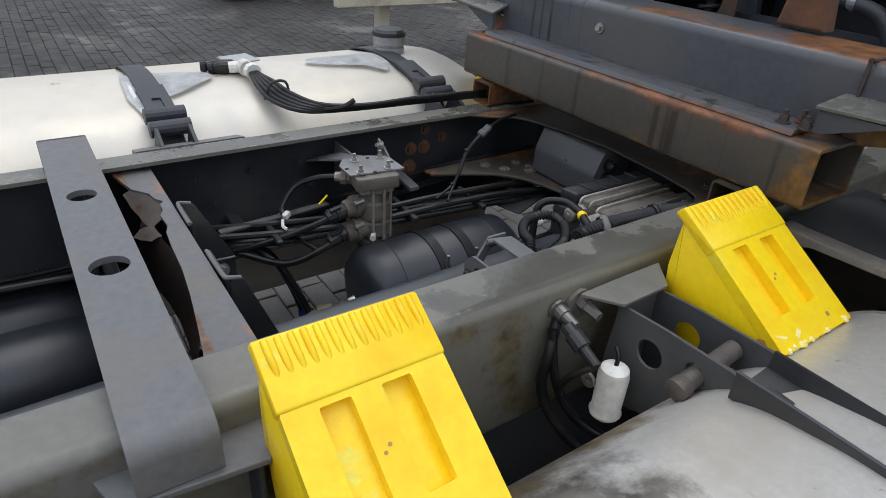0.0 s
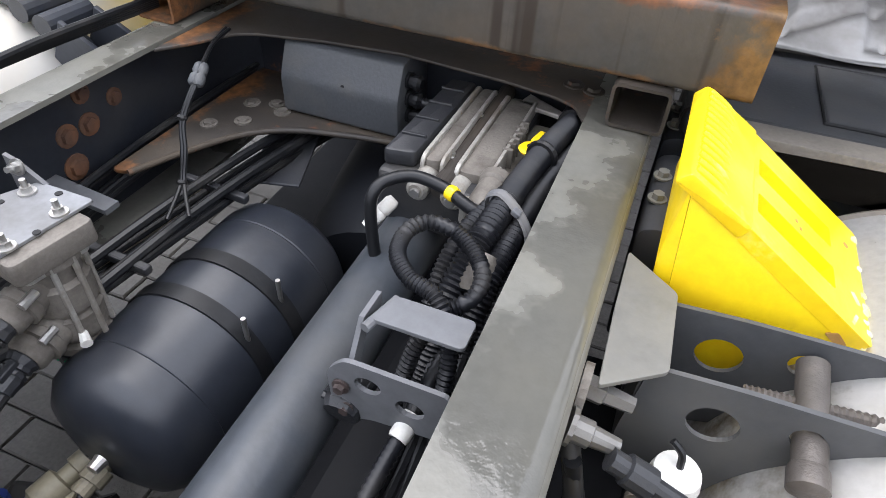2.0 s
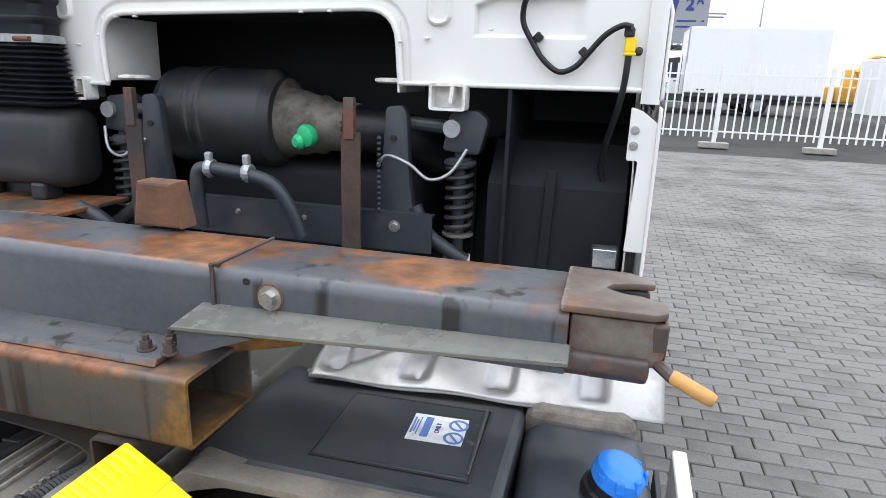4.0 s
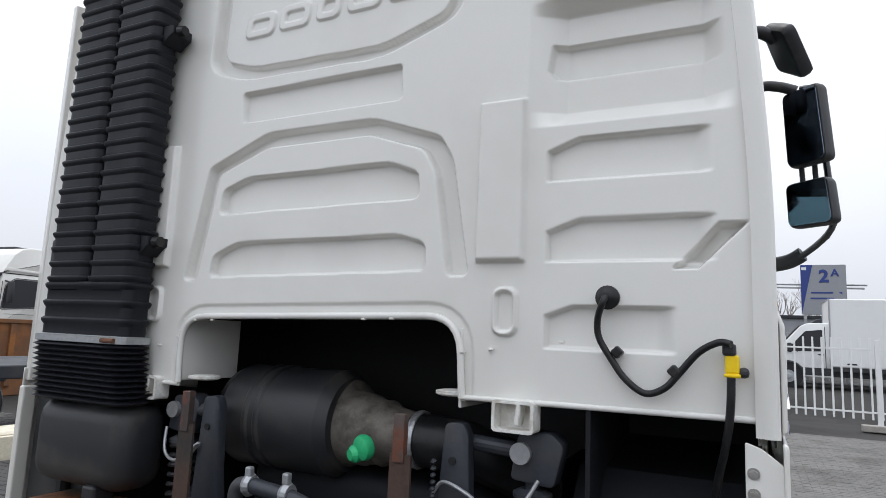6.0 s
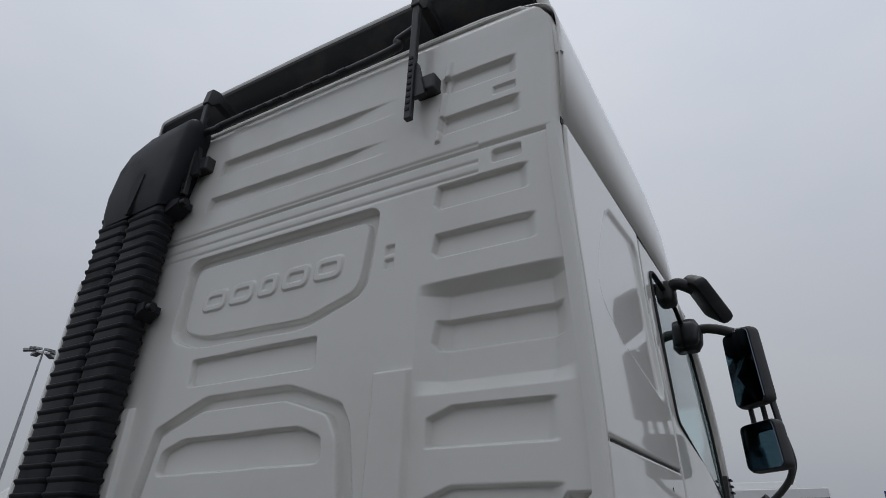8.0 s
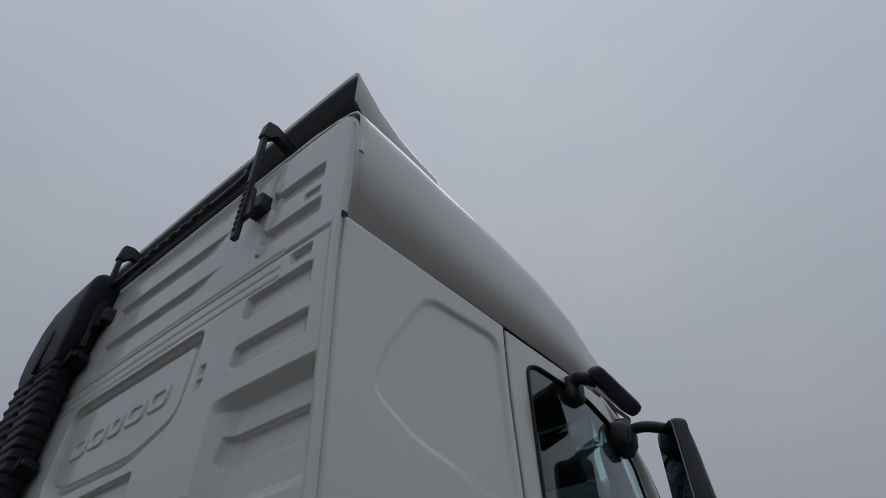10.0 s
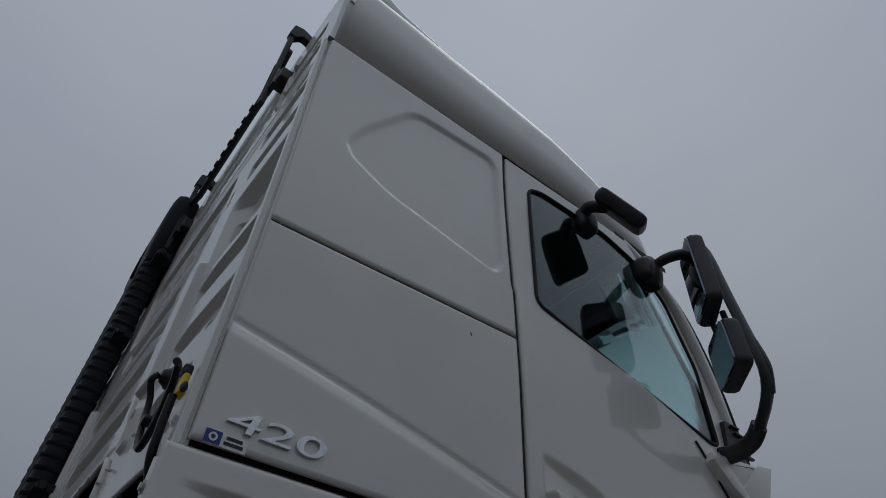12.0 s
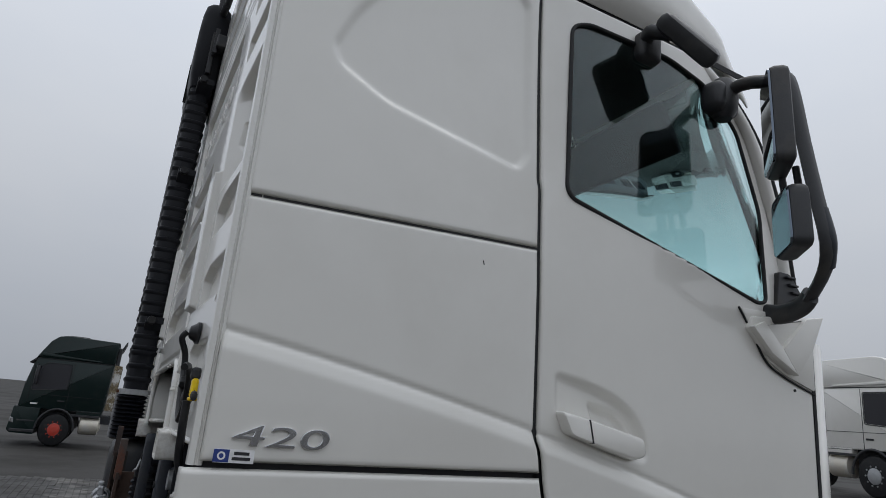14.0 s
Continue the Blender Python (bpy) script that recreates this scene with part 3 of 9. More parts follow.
# flat bar over the rails with two holes, its right end bent down
part("cross_bar", plate_holed([(-0.54, -1.268), (0.47, -1.268), (0.47, -1.170), (-0.54, -1.170)],
           [circle(-0.197, -1.220, 0.026), circle(0.092, -1.218, 0.030)], "z", 0.968, 0.98), "bar", truck, "flat grey steel bar with two round holes")
bend = [(0.47 + 0.03 * math.sin(a), 0.95 + 0.03 * math.cos(a)) for a in [0.1745 * k for k in range(10)]]
inner_bend = [(0.47 + 0.018 * math.sin(a), 0.95 + 0.018 * math.cos(a)) for a in [0.1745 * k for k in range(9, -1, -1)]]
part("bent_end", prism(bend + [(0.50, 0.905), (0.488, 0.905)] + inner_bend, "y", -1.268, -1.170), "bar", truck, smooth=30)
for ex, sgn in ((-0.54, -1),):
    part("bent_end", box((ex + 0.006, -1.219, 0.935), (0.012, 0.10, 0.09)), "bar", truck)
part("mounting_plate", prism([(0.435, -1.31), (0.50, -1.29), (0.515, -1.12), (0.47, -1.07), (0.435, -1.07)], "z", 0.893, 0.903, 0.002), "bar", truck, "worn plate with rusty edges")
part("mounting_plate", box((0.475, -1.13, 0.83), (0.06, 0.008, 0.13)), "dark", truck)

# crossmember below, flaking flange and black gussets
part("crossmember", prism([(-0.46, -1.155), (-0.38, -1.142), (-0.30, -1.124), (-0.262, -1.096), (-0.235, -1.092), (-0.212, -1.079), (-0.20, -1.088), (-0.172, -1.089), (-0.15, -1.098), (-0.10, -1.096), (-0.075, -1.104), (-0.02, -1.108), (0.07, -1.111), (0.16, -1.120), (0.24, -1.131), (0.43, -1.16), (0.43, -1.066), (-0.46, -1.066)], "z", 0.922, 0.930), "flange", truck, "grey channel crossmember with rust spots and a torn edge")
part("crossmember_face", box((-0.015, -1.069, 0.81), (0.89, 0.008, 0.224), bevel=0.001), "dark", truck)
curl = bmesh.new()
grid_ = []
for k in range(11):
    u = k / 10
    w_ = math.sin(math.pi * (0.08 + 0.84 * u)) ** 0.7
    inner = -1.122 + 0.036 * math.sin(math.pi * min(1, 1.25 * u)) ** 0.8 + 0.010 * u
    grid_.append([curl.verts.new((-0.305 + 0.235 * u - 0.01 * v, inner - (0.050 * v + 0.006 * math.sin(9 * u)) * w_, 0.926 - 0.004 * v - 0.020 * v * v * w_)) for v in (0, 0.35, 0.7, 1.0)])
for p, q in zip(grid_, grid_[1:]):
    for k in range(3):
        curl.faces.new((p[k], q[k], q[k + 1], p[k + 1]))
bmesh.ops.solidify(curl, geom=curl.faces[:], thickness=0.003)
part("curled_flange", curl, "rustgrey", truck, "curled rusty piece of torn flange", smooth=50)
fold = bmesh.new()
grid_ = []
for k in range(9):
    u = k / 8
    e_ = -1.105 - 0.05 * (2 * u - 0.75) ** 2
    grid_.append([fold.verts.new((-0.16 + 0.56 * u, e_ - 0.010 * v - 0.012 * v * v, 0.922 - 0.012 * v - 0.10 * v * v)) for v in (0, 0.3, 0.6, 1.0)])
for p, q in zip(grid_, grid_[1:]):
    for k in range(3):
        fold.faces.new((p[k], q[k], q[k + 1], p[k + 1]))
bmesh.ops.solidify(fold, geom=fold.faces[:], thickness=0.003)
part("folded_flange", fold, "rustdark", truck, "brown rusty flange bent downwards", smooth=50)
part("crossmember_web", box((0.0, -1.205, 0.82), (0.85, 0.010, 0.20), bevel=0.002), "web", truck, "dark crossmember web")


def angle_gusset(x, lip0, lip1, outline, bolts=()):
    """A black pressed bracket: a lip along the crossmember and an upright wing running forwards."""
    g = part("gusset", prism(rounded(outline, 0.010), "x", x - 0.003, x + 0.003, 0.0015), "plastic", truck, "black pressed gusset with pale highlit lip", smooth=35)
    part("gusset_face", box(((lip0 + lip1) / 2, -1.056, 0.875), (abs(lip1 - lip0), 0.006, 0.12), bevel=0.002), "plastic", g)
    end = lip0 if abs(lip0 - x) < abs(lip1 - x) else lip1
    far = lip1 if end == lip0 else lip0
    # paler strip along the sheet edge, its highlight put into the colour
    part("gusset_lip", sweep([(far, -1.060, 0.934), (end + 0.012 * (1 if far > end else -1), -1.060, 0.937), (end, -1.054, 0.937), (end, -1.034, 0.932)], 0.0040, 8, 4), "bar", g, smooth=True)
    for by, bz in bolts:
        bolt((x + 0.004, by, bz), (1, 0, 0), g, 0.011, 0.009)
    return g


left_gusset = angle_gusset(-0.175, -0.175, -0.080, [(-1.054, 0.935), (-1.030, 0.932), (-0.962, 0.795), (-0.955, 0.62), (-1.00, 0.60), (-1.054, 0.66)])
part("bolted_plate", prism(rounded([(-1.026, 0.642), (-1.026, 0.792), (-0.962, 0.790), (-0.962, 0.632)], 0.005), "x", -0.171, -0.163, 0.0015), "plastic", left_gusset, "black bolted plate with pale edges")
for z0, z1 in ((0.793, 0.791), (0.640, 0.630)):
    part("plate_edge", sweep([(-0.163, -1.026, z0), (-0.163, -0.962, z1)], 0.003, 6, 2), "bar", left_gusset)
for bz in (0.765, 0.690):
    bolt((-0.163, -0.995, bz), (1, 0, 0.2), left_gusset, 0.012, 0.009, 0.006)
foot = bmesh.new()
f = foot.faces.new([foot.verts.new(p) for p in ((-0.163, -1.026, 0.640), (-0.163, -0.958, 0.630), (-0.06, -0.945, 0.52), (0.03, -0.955, 0.44), (-0.02, -1.03, 0.50))])
r = bmesh.ops.extrude_face_region(foot, geom=[f])
bmesh.ops.translate(foot, vec=(0, 0, -0.006), verts=[v for v in r["geom"] if isinstance(v, bmesh.types.BMVert)])
bmesh.ops.recalc_face_normals(foot, faces=foot.faces[:])
part("gusset_foot", foot, "armplate", left_gusset, "grey sloping foot of the gusset")
part("foot_stud", lathe((-0.105, -0.985, 0.585), (-0.085, -0.985, 0.64), [(k / 12, 0.011 if k % 2 else 0.0085) for k in range(13)], 10), "steel", left_gusset)
angle_gusset(0.145, 0.035, 0.145, [(-1.054, 0.935), (-1.03, 0.930), (-0.955, 0.735), (-0.965, 0.70), (-1.054, 0.70)])

# cross tube standing on spacer tubes, with the swap-body beam bolted on top
def hollow(c, s, wall, axis):
    """A rectangular tube, open at its ends along axis."""
    i = "xyz".index(axis)
    o = [k for k in range(3) if k != i]
    h0, h1 = s[o[0]] / 2, s[o[1]] / 2
    out = rounded([(-h0, -h1), (h0, -h1), (h0, h1), (-h0, h1)], 0.012, 4)
    inn = rounded([(-h0 + wall, -h1 + wall), (h0 - wall, -h1 + wall), (h0 - wall, h1 - wall), (-h0 + wall, h1 - wall)], 0.006, 4)
    bm = plate_holed([(p[0] + c[o[0]], p[1] + c[o[1]]) for p in out], [[(p[0] + c[o[0]], p[1] + c[o[1]]) for p in inn]], axis, c[i] - s[i] / 2, c[i] + s[i] / 2)
    return bm


part("cross_tube", hollow((0.0, 0.005, 1.083), (1.112, 0.18, 0.122), 0.007, "x"), "tube", truck, "rusty brown rectangular steel tube with orange rust stains", smooth=40)
part("spacer_tube", hollow((0.415, 0.0, 0.986), (0.084, 0.19, 0.068), 0.005, "y"), "crossrust", truck, smooth=40)
part("spacer_tube", hollow((-0.445, 0.0, 0.986), (0.084, 0.19, 0.068), 0.005, "y"), "crossrust", truck, smooth=40)

BT = 1.29
half = [(0.032, 1.152)] + [(0.032 + 0.024 * (1 - math.cos(0.2618 * k)), BT - 0.024 * (1 - math.sin(0.2618 * k))) for k in range(7)] + [(0.24 - 0.024 * (1 - math.sin(0.2618 * k)), BT - 0.024 * (1 - math.cos(0.2618 * k))) for k in range(7)] + [(0.24, 1.152)]
beam = part("swap_body_beam", prism(half, "x", -0.53, 0.53, 0.001), "beam", truck, "wet dark grey pressed steel beam streaked with rust", smooth=35)
for sx in (1, -1):
    part("beam_arm", prism([(y, max(z, 1.192)) for y, z in half], "x", *sorted((sx * 0.5305, sx * 1.11)), 0.001), "beam", beam, "shallower outer arm of the beam", smooth=35)
part("beam_flange", prism([(-0.062, 1.146), (0.034, 1.146), (0.034, 1.156), (-0.055, 1.157)], "x", -0.50, 0.485, 0.002), "beam", beam, "projecting lower flange")
part("weld_seam", sweep([(0.535, 0.030, 1.16), (0.535, 0.030, BT - 0.005), (0.535, 0.045, BT + 0.001), (0.535, 0.225, BT + 0.001)], 0.004, 6, 3), "rustdark", beam)
for sx in (1, -1):
    ang = bmesh.new()
    f = ang.faces.new([ang.verts.new((sx * x, y, z)) for x, y, z in ((0.512, 0.0325, 1.227), (1.116, 0.0325, 1.240), (1.116, -0.014, 1.232), (0.498, -0.036, 1.208))])
    r = bmesh.ops.extrude_face_region(ang, geom=[f])
    bmesh.ops.translate(ang, vec=(0, 0, -0.008), verts=[v for v in r["geom"] if isinstance(v, bmesh.types.BMVert)])
    bmesh.ops.recalc_face_normals(ang, faces=ang.faces[:])
    bmesh.ops.bevel(ang, geom=ang.edges[:], offset=0.0015, segments=1, affect="EDGES")
    part("support_angle", ang, "anglewet", beam, "wet olive-grey support angle")
    part("support_angle", prism([(sx * 0.503, 1.2), (sx * 0.64, 1.203), (sx * 0.52, 1.156), (sx * 0.503, 1.156)], "y", -0.028, -0.020), "beam", beam)
    part("gusset_strip", box((sx * 0.60, 0.05, 1.17), (0.16, 0.008, 0.05), (0, -sx * 14, 0)), "tube", beam)
    slot = [(1.096, 0.034), (1.228, 0.034), (1.244, 0.048), (1.246, 0.078), (1.222, 0.104), (1.182, 0.116), (1.158, 0.134), (1.168, 0.156), (1.200, 0.168), (1.234, 0.172), (1.230, 0.194), (1.198, 0.226), (1.096, 0.232)]
    hook = part("twist_lock_casting", prism(rounded([(sx * x, y) for x, y in slot], 0.006), "z", 1.287, 1.2985, 0.003), "casttop", beam, "rusty forged twist-lock casting", smooth=40)
    part("casting_body", prism(rounded([(0.031, 1.228), (0.028, 1.204), (0.046, 1.186), (0.215, 1.186), (0.232, 1.20), (0.230, 1.280), (0.072, 1.280), (0.062, 1.232)], 0.010, 4), "x", *sorted((sx * 1.098, sx * 1.150)), 0.004), "rustdark", hook, smooth=40)
    part("casting_lip", prism(rounded([(0.031, 1.228), (0.028, 1.204), (0.046, 1.186), (0.110, 1.188), (0.104, 1.226), (0.070, 1.232)], 0.008, 4), "x", *sorted((sx * 1.140, sx * 1.226)), 0.006), "rustdark", hook, smooth=40)
    part("casting_face", prism(rounded([(sx * 1.112, 1.222), (sx * 1.180, 1.226), (sx * 1.238, 1.214), (sx * 1.246, 1.240), (sx * 1.247, 1.283), (sx * 1.112, 1.283)], 0.006), "y", 0.042, 0.066, 0.004), "castface", hook, "recessed rusty face of the casting", smooth=40)
    part("casting_cheek", prism(rounded([(0.040, 1.283), (0.042, 1.236), (0.060, 1.206), (0.096, 1.206), (0.100, 1.283)], 0.008, 4), "x", *sorted((sx * 1.224, sx * 1.247)), 0.005), "rustdark", hook, smooth=40)
    part("casting_cheek", prism(rounded([(sx * 1.14, 1.192), (sx * 1.200, 1.196), (sx * 1.226, 1.23), (sx * 1.228, 1.283), (sx * 1.14, 1.283)], 0.008), "y", 0.178, 0.198, 0.005), "rustdark", hook, smooth=40)
    part("locking_pin", lathe((sx * 1.206, 0.138, 1.19), (sx * 1.206, 0.138, 1.284), [(0, 0.030), (0.80, 0.030), (0.92, 0.026), (1, 0.016)]), "oily", hook, "worn locking pin", smooth=40)
    if sx > 0:
        part("release_handle", sweep([(1.215, 0.075, 1.228), (1.235, 0.05, 1.222), (1.258, 0.022, 1.214)], 0.009, 8), "rustdark", hook)
        part("grip", lathe((1.254, 0.025, 1.217), (1.311, 0.008, 1.196), [(0, 0.009), (0.1, 0.0108), (0.9, 0.0108), (1, 0.0085)], 14), "wood", hook, "worn yellow wooden grip", smooth=40)
bolt((0.639, 0.031, 1.250), (0, -1, 0), beam, 0.014, 0.012, mat="zinc")
part("bolt_rust_ring", cyl((0.639, 0.033, 1.250), (0.639, 0.030, 1.250), 0.024, seg=24), "rust", beam)
part("drilled_hole", cyl((0.596, 0.033, 1.272), (0.596, 0.0305, 1.272), 0.006, seg=14), "gap", beam)
bolt((-0.126, 0.031, 1.228), (0, -1, 0), beam, 0.009, 0.009, mat="zinc")
for bx, by in ((0.445, -0.03), (0.465, 0.005), (0.49, -0.03)):
    bolt((bx, by, 1.157), (0, 0, 1), beam, 0.010, 0.014, 0.012, mat="rustdark")

# rusty stakes, block and cab crossbeam behind the beam
for cx, tilt in ((0.428, 1), (-0.298, -1)):
    st = part("stake", prism([(cx - 0.024, 0.835), (cx + 0.034, 0.835), (cx + 0.034, 0.843), (cx - 0.012, 0.843), (cx - 0.012, 0.885), (cx - 0.024, 0.885)], "z", 1.05, 1.44, 0.001), "stake", truck, "rusty angle-iron stake")
    part("stake_plate", prism([(cx - 0.014, 0.83), (cx + 0.016, 0.83), (cx + 0.016, 0.85), (cx - 0.014, 0.85)], "z", 1.42, 1.535, 0.002), "rustdark", st)
part("buffer_block", prism([(0.243, 1.297), (0.353, 1.297), (0.338, 1.386), (0.258, 1.386)], "y", 0.195, 0.248, 0.006), "rust", truck, "tapered rusty steel block")
part("cab_crossbeam", prism([(0.90, 1.09), (0.90, 1.205), (0.935, 1.205), (0.935, 1.197), (0.908, 1.197), (0.908, 1.09)], "x", -0.36, 0.66, 0.001), "dark", truck, "dark steel cab crossbeam")
for bx in (0.02, 0.25, 0.545):
    bolt((bx, 0.90, 1.165), (0, -1, 0), truck, 0.012 if bx > 0.5 else 0.006, 0.01)

# drive shaft, air tank
part("drive_shaft", lathe((0.150, -1.7, 0.735), (0.115, 0.75, 0.765), [(0, 0.05), (0.02, 0.052), (0.97, 0.052), (1, 0.04)], 32), "shaft", truck, "blue-grey steel tubular drive shaft", smooth=40)
TA, TB = Vector((-0.138, -0.680, 0.598)), Vector((-0.128, -0.200, 0.608))
tank = part("air_tank", lathe(TA, TB, [(0, 0.03), (0.004, 0.07), (0.03, 0.105), (0.075, 0.124), (0.12, 0.129), (0.195, 0.13), (0.2, 0.1285), (0.207, 0.13), (0.8, 0.13), (0.805, 0.1285), (0.81, 0.13), (0.88, 0.129), (0.93, 0.124), (0.97, 0.105), (0.996, 0.07), (1, 0.03)], 48), "tank", truck, "black cylindrical compressed-air tank with two straps", smooth=30)
for s in (0.42, 0.60):
    c = TA.lerp(TB, s)
    part("tank_strap", lathe(c - Vector((0, 0.014, 0)), c + Vector((0, 0.014, 0)), [(0, 0.131), (0.02, 0.1335), (0.98, 0.1335), (1, 0.131)], 48), "rubber", tank, "black rubber-lined strap", smooth=30)
    part("strap_stud", cyl(c + Vector((0.105, 0.0, 0.07)), c + Vector((0.105, 0.0, 0.125)), 0.004, seg=8), "zinc", tank)
part("drain_valve", lathe((-0.162, -0.725, 0.545), (-0.158, -0.665, 0.552), [(0, 0.014), (0.3, 0.014), (0.32, 0.02), (0.7, 0.02), (0.72, 0.012), (1, 0.012)], 12), "khaki", tank)
part("pressure_valve", lathe((-0.232, -0.775, 0.515), (-0.205, -0.672, 0.530), [(0, 0.012), (0.2, 0.018), (0.25, 0.025), (0.6, 0.025), (0.63, 0.015), (0.8, 0.015), (0.82, 0.02), (1, 0.02)], 12), "khaki", tank, "khaki plastic drain valve", smooth=40)
part("valve_wing", box((-0.205, -0.735, 0.510), (0.045, 0.07, 0.020), (0, 0, 20), 0.005), "khaki", tank)
part("plug", lathe((-0.135, -0.706, 0.60), (-0.135, -0.688, 0.60), [(0, 0.009), (0.6, 0.010), (1, 0.012)], 12), "zinc", tank)
part("tank_hanger", box((-0.2, -0.1, 0.735), (0.10, 0.16, 0.006), (8, 0, 15)), "web", truck, "dusty steel hanger plate")

# relay valve on its plate
PZ = 0.902
vp = part("valve_plate", prism(rounded([(-0.326, -0.622), (-0.290, -0.648), (-0.222, -0.650), (-0.206, -0.505), (-0.300, -0.505), (-0.326, -0.560)], 0.006, 3), "z", PZ - 0.005, PZ, 0.001), "plate", truck, "grey galvanised plate with four studs")
arm = bmesh.new()
arm_pts = [(-0.326, -0.560, PZ - 0.001), (-0.326, -0.622, PZ - 0.001), (-0.372, -0.668, PZ - 0.008), (-0.455, -0.672, PZ - 0.04), (-0.455, -0.60, PZ - 0.035), (-0.385, -0.600, PZ - 0.006)]
f = arm.faces.new([arm.verts.new(p) for p in arm_pts])
r = bmesh.ops.extrude_face_region(arm, geom=[f])
bmesh.ops.translate(arm, vec=(0, 0, -0.005), verts=[v for v in r["geom"] if isinstance(v, bmesh.types.BMVert)])
bmesh.ops.recalc_face_normals(arm, faces=arm.faces[:])
part("plate_arm", arm, "bar", vp)
part("plate_flap", prism([(-0.345, PZ - 0.03), (-0.345, PZ + 0.032), (-0.325, PZ + 0.026), (-0.285, PZ - 0.001), (-0.30, PZ - 0.03)], "y", -0.509, -0.503), "bar", vp)
part("plate_foot", prism([(-0.46, PZ - 0.12), (-0.46, PZ), (-0.33, PZ - 0.002)], "y", -0.585, -0.579), "bar", vp)
for bx, by in ((-0.300, -0.600), (-0.196 - 0.028, -0.620), (-0.292, -0.530), (-0.222, -0.545)):
    bolt((bx, by, PZ), (0, 0, 1), vp, 0.0078, 0.007, 0.014)
for hx, hy in ((-0.305, -0.560), (-0.262, -0.640), (-0.255, -0.515), (-0.216, -0.585)):
    part("plate_hole", cyl((hx, hy, PZ - 0.0005), (hx, hy, PZ + 0.0012), 0.005, seg=12), "gap", vp)
bolt((-0.318, -0.512, PZ + 0.022), (0.1, -1, 0.3), vp, 0.008, 0.008, 0.01)
VX, VY = -0.243, -0.575
rv = part("relay_valve", lathe((VX, VY, 0.690), (VX + 0.004, VY, 0.865), [(0, 0.036), (0.03, 0.043), (0.10, 0.043), (0.12, 0.034), (0.18, 0.036), (0.20, 0.043), (0.40, 0.044), (0.42, 0.038), (0.46, 0.038), (0.48, 0.044), (0.72, 0.044), (0.75, 0.036), (0.88, 0.036), (0.92, 0.046), (1, 0.046)], 28), "taupe", truck, "dusty cast aluminium relay valve", smooth=35)
part("valve_head", prism(rounded([(VX - 0.062, VY - 0.050), (VX + 0.045, VY - 0.068), (VX + 0.060, VY + 0.045), (VX - 0.045, VY + 0.055)], 0.012), "z", 0.862, PZ - 0.0055, 0.004), "taupe", rv, smooth=40)
part("head_step", prism(rounded([(VX - 0.048, VY - 0.040), (VX + 0.035, VY - 0.054), (VX + 0.048, VY + 0.035), (VX - 0.035, VY + 0.045)], 0.010), "z", 0.848, 0.863, 0.003), "cast", rv, smooth=40)
for k, (dx, dy) in enumerate(((0.040, -0.022), (0.046, 0.006), (0.030, 0.034))):
    part("valve_rib", box((VX + dx, VY + dy, 0.785), (0.007, 0.007, 0.15), (0, 0, 20 * k), 0.002), "cast", rv)
for k, (pz, rr) in enumerate(((0.815, 0.026), (0.748, 0.030))):
    a_, b_ = Vector((VX, VY, pz)), Vector((VX + 0.008, VY - 0.088, pz - 0.010))
    part("valve_port", lathe(a_, b_, [(0, rr), (0.55, rr), (0.57, rr * 1.12), (0.72, rr * 1.12), (0.74, rr * 0.92), (0.93, rr * 0.92), (1, rr * 0.8)], 20), "taupe", rv, smooth=35)
    part("port_ring", lathe(a_.lerp(b_, 0.94), a_.lerp(b_, 1.12), [(0, rr * 0.7), (0.5, rr * 0.74), (1, rr * 0.6)], 12), "plastic", rv)
    part("port_bolt", cyl(Vector((VX + 0.030, VY - 0.045, pz + 0.018)), Vector((VX + 0.032, VY - 0.070, pz + 0.015)), 0.006, seg=8), "zinc", rv)
part("silencer_ring", lathe((VX, VY, 0.658), (VX, VY, 0.692), [(0, 0.034), (0.2, 0.042), (0.9, 0.042), (1, 0.036)], 24), "plastic", rv)
for k in range(9):
    a = 0.698 * k
    part("ring_tooth", box((VX + 0.042 * math.cos(a), VY + 0.042 * math.sin(a), 0.673), (0.004, 0.008, 0.016), (0, 0, math.degrees(a)), 0.001), "green", rv)
part("white_nipple", lathe((VX + 0.038, VY - 0.020, 0.735), (VX + 0.056, VY - 0.032, 0.732), [(0, 0.006), (1, 0.008)], 10), "whitepl", rv)

# silencer-like box, arched crossmember
bx_ = part("junction_box", prism(rounded([(-0.048, 0.804), (-0.050, 0.876), (-0.022, 0.938), (0.085, 0.942), (0.09, 0.804)], 0.010), "x", -0.226, 0.016, 0.006), "slate", truck, "slate grey plastic box with chamfered face", smooth=40)
part("box_screw", cyl((-0.095, -0.0475, 0.882), (-0.095, -0.042, 0.882), 0.004, seg=10), "gap", bx_)
for bz in (0.835, 0.868, 0.903):
    part("box_fitting", lathe((0.015, -0.005, bz), (0.046, -0.010, bz), [(0, 0.016), (0.25, 0.016), (0.28, 0.012), (0.6, 0.012), (0.62, 0.015), (0.85, 0.015), (1, 0.009)], 12), "rubber", bx_)
part("box_cable", sweep([(0.045, -0.010, 0.868), (0.075, -0.012, 0.868), (0.11, 0.0, 0.862), (0.16, 0.05, 0.85)], 0.010, 10, ribs=0.002, pitch=0.007), "hose", bx_, smooth=60)
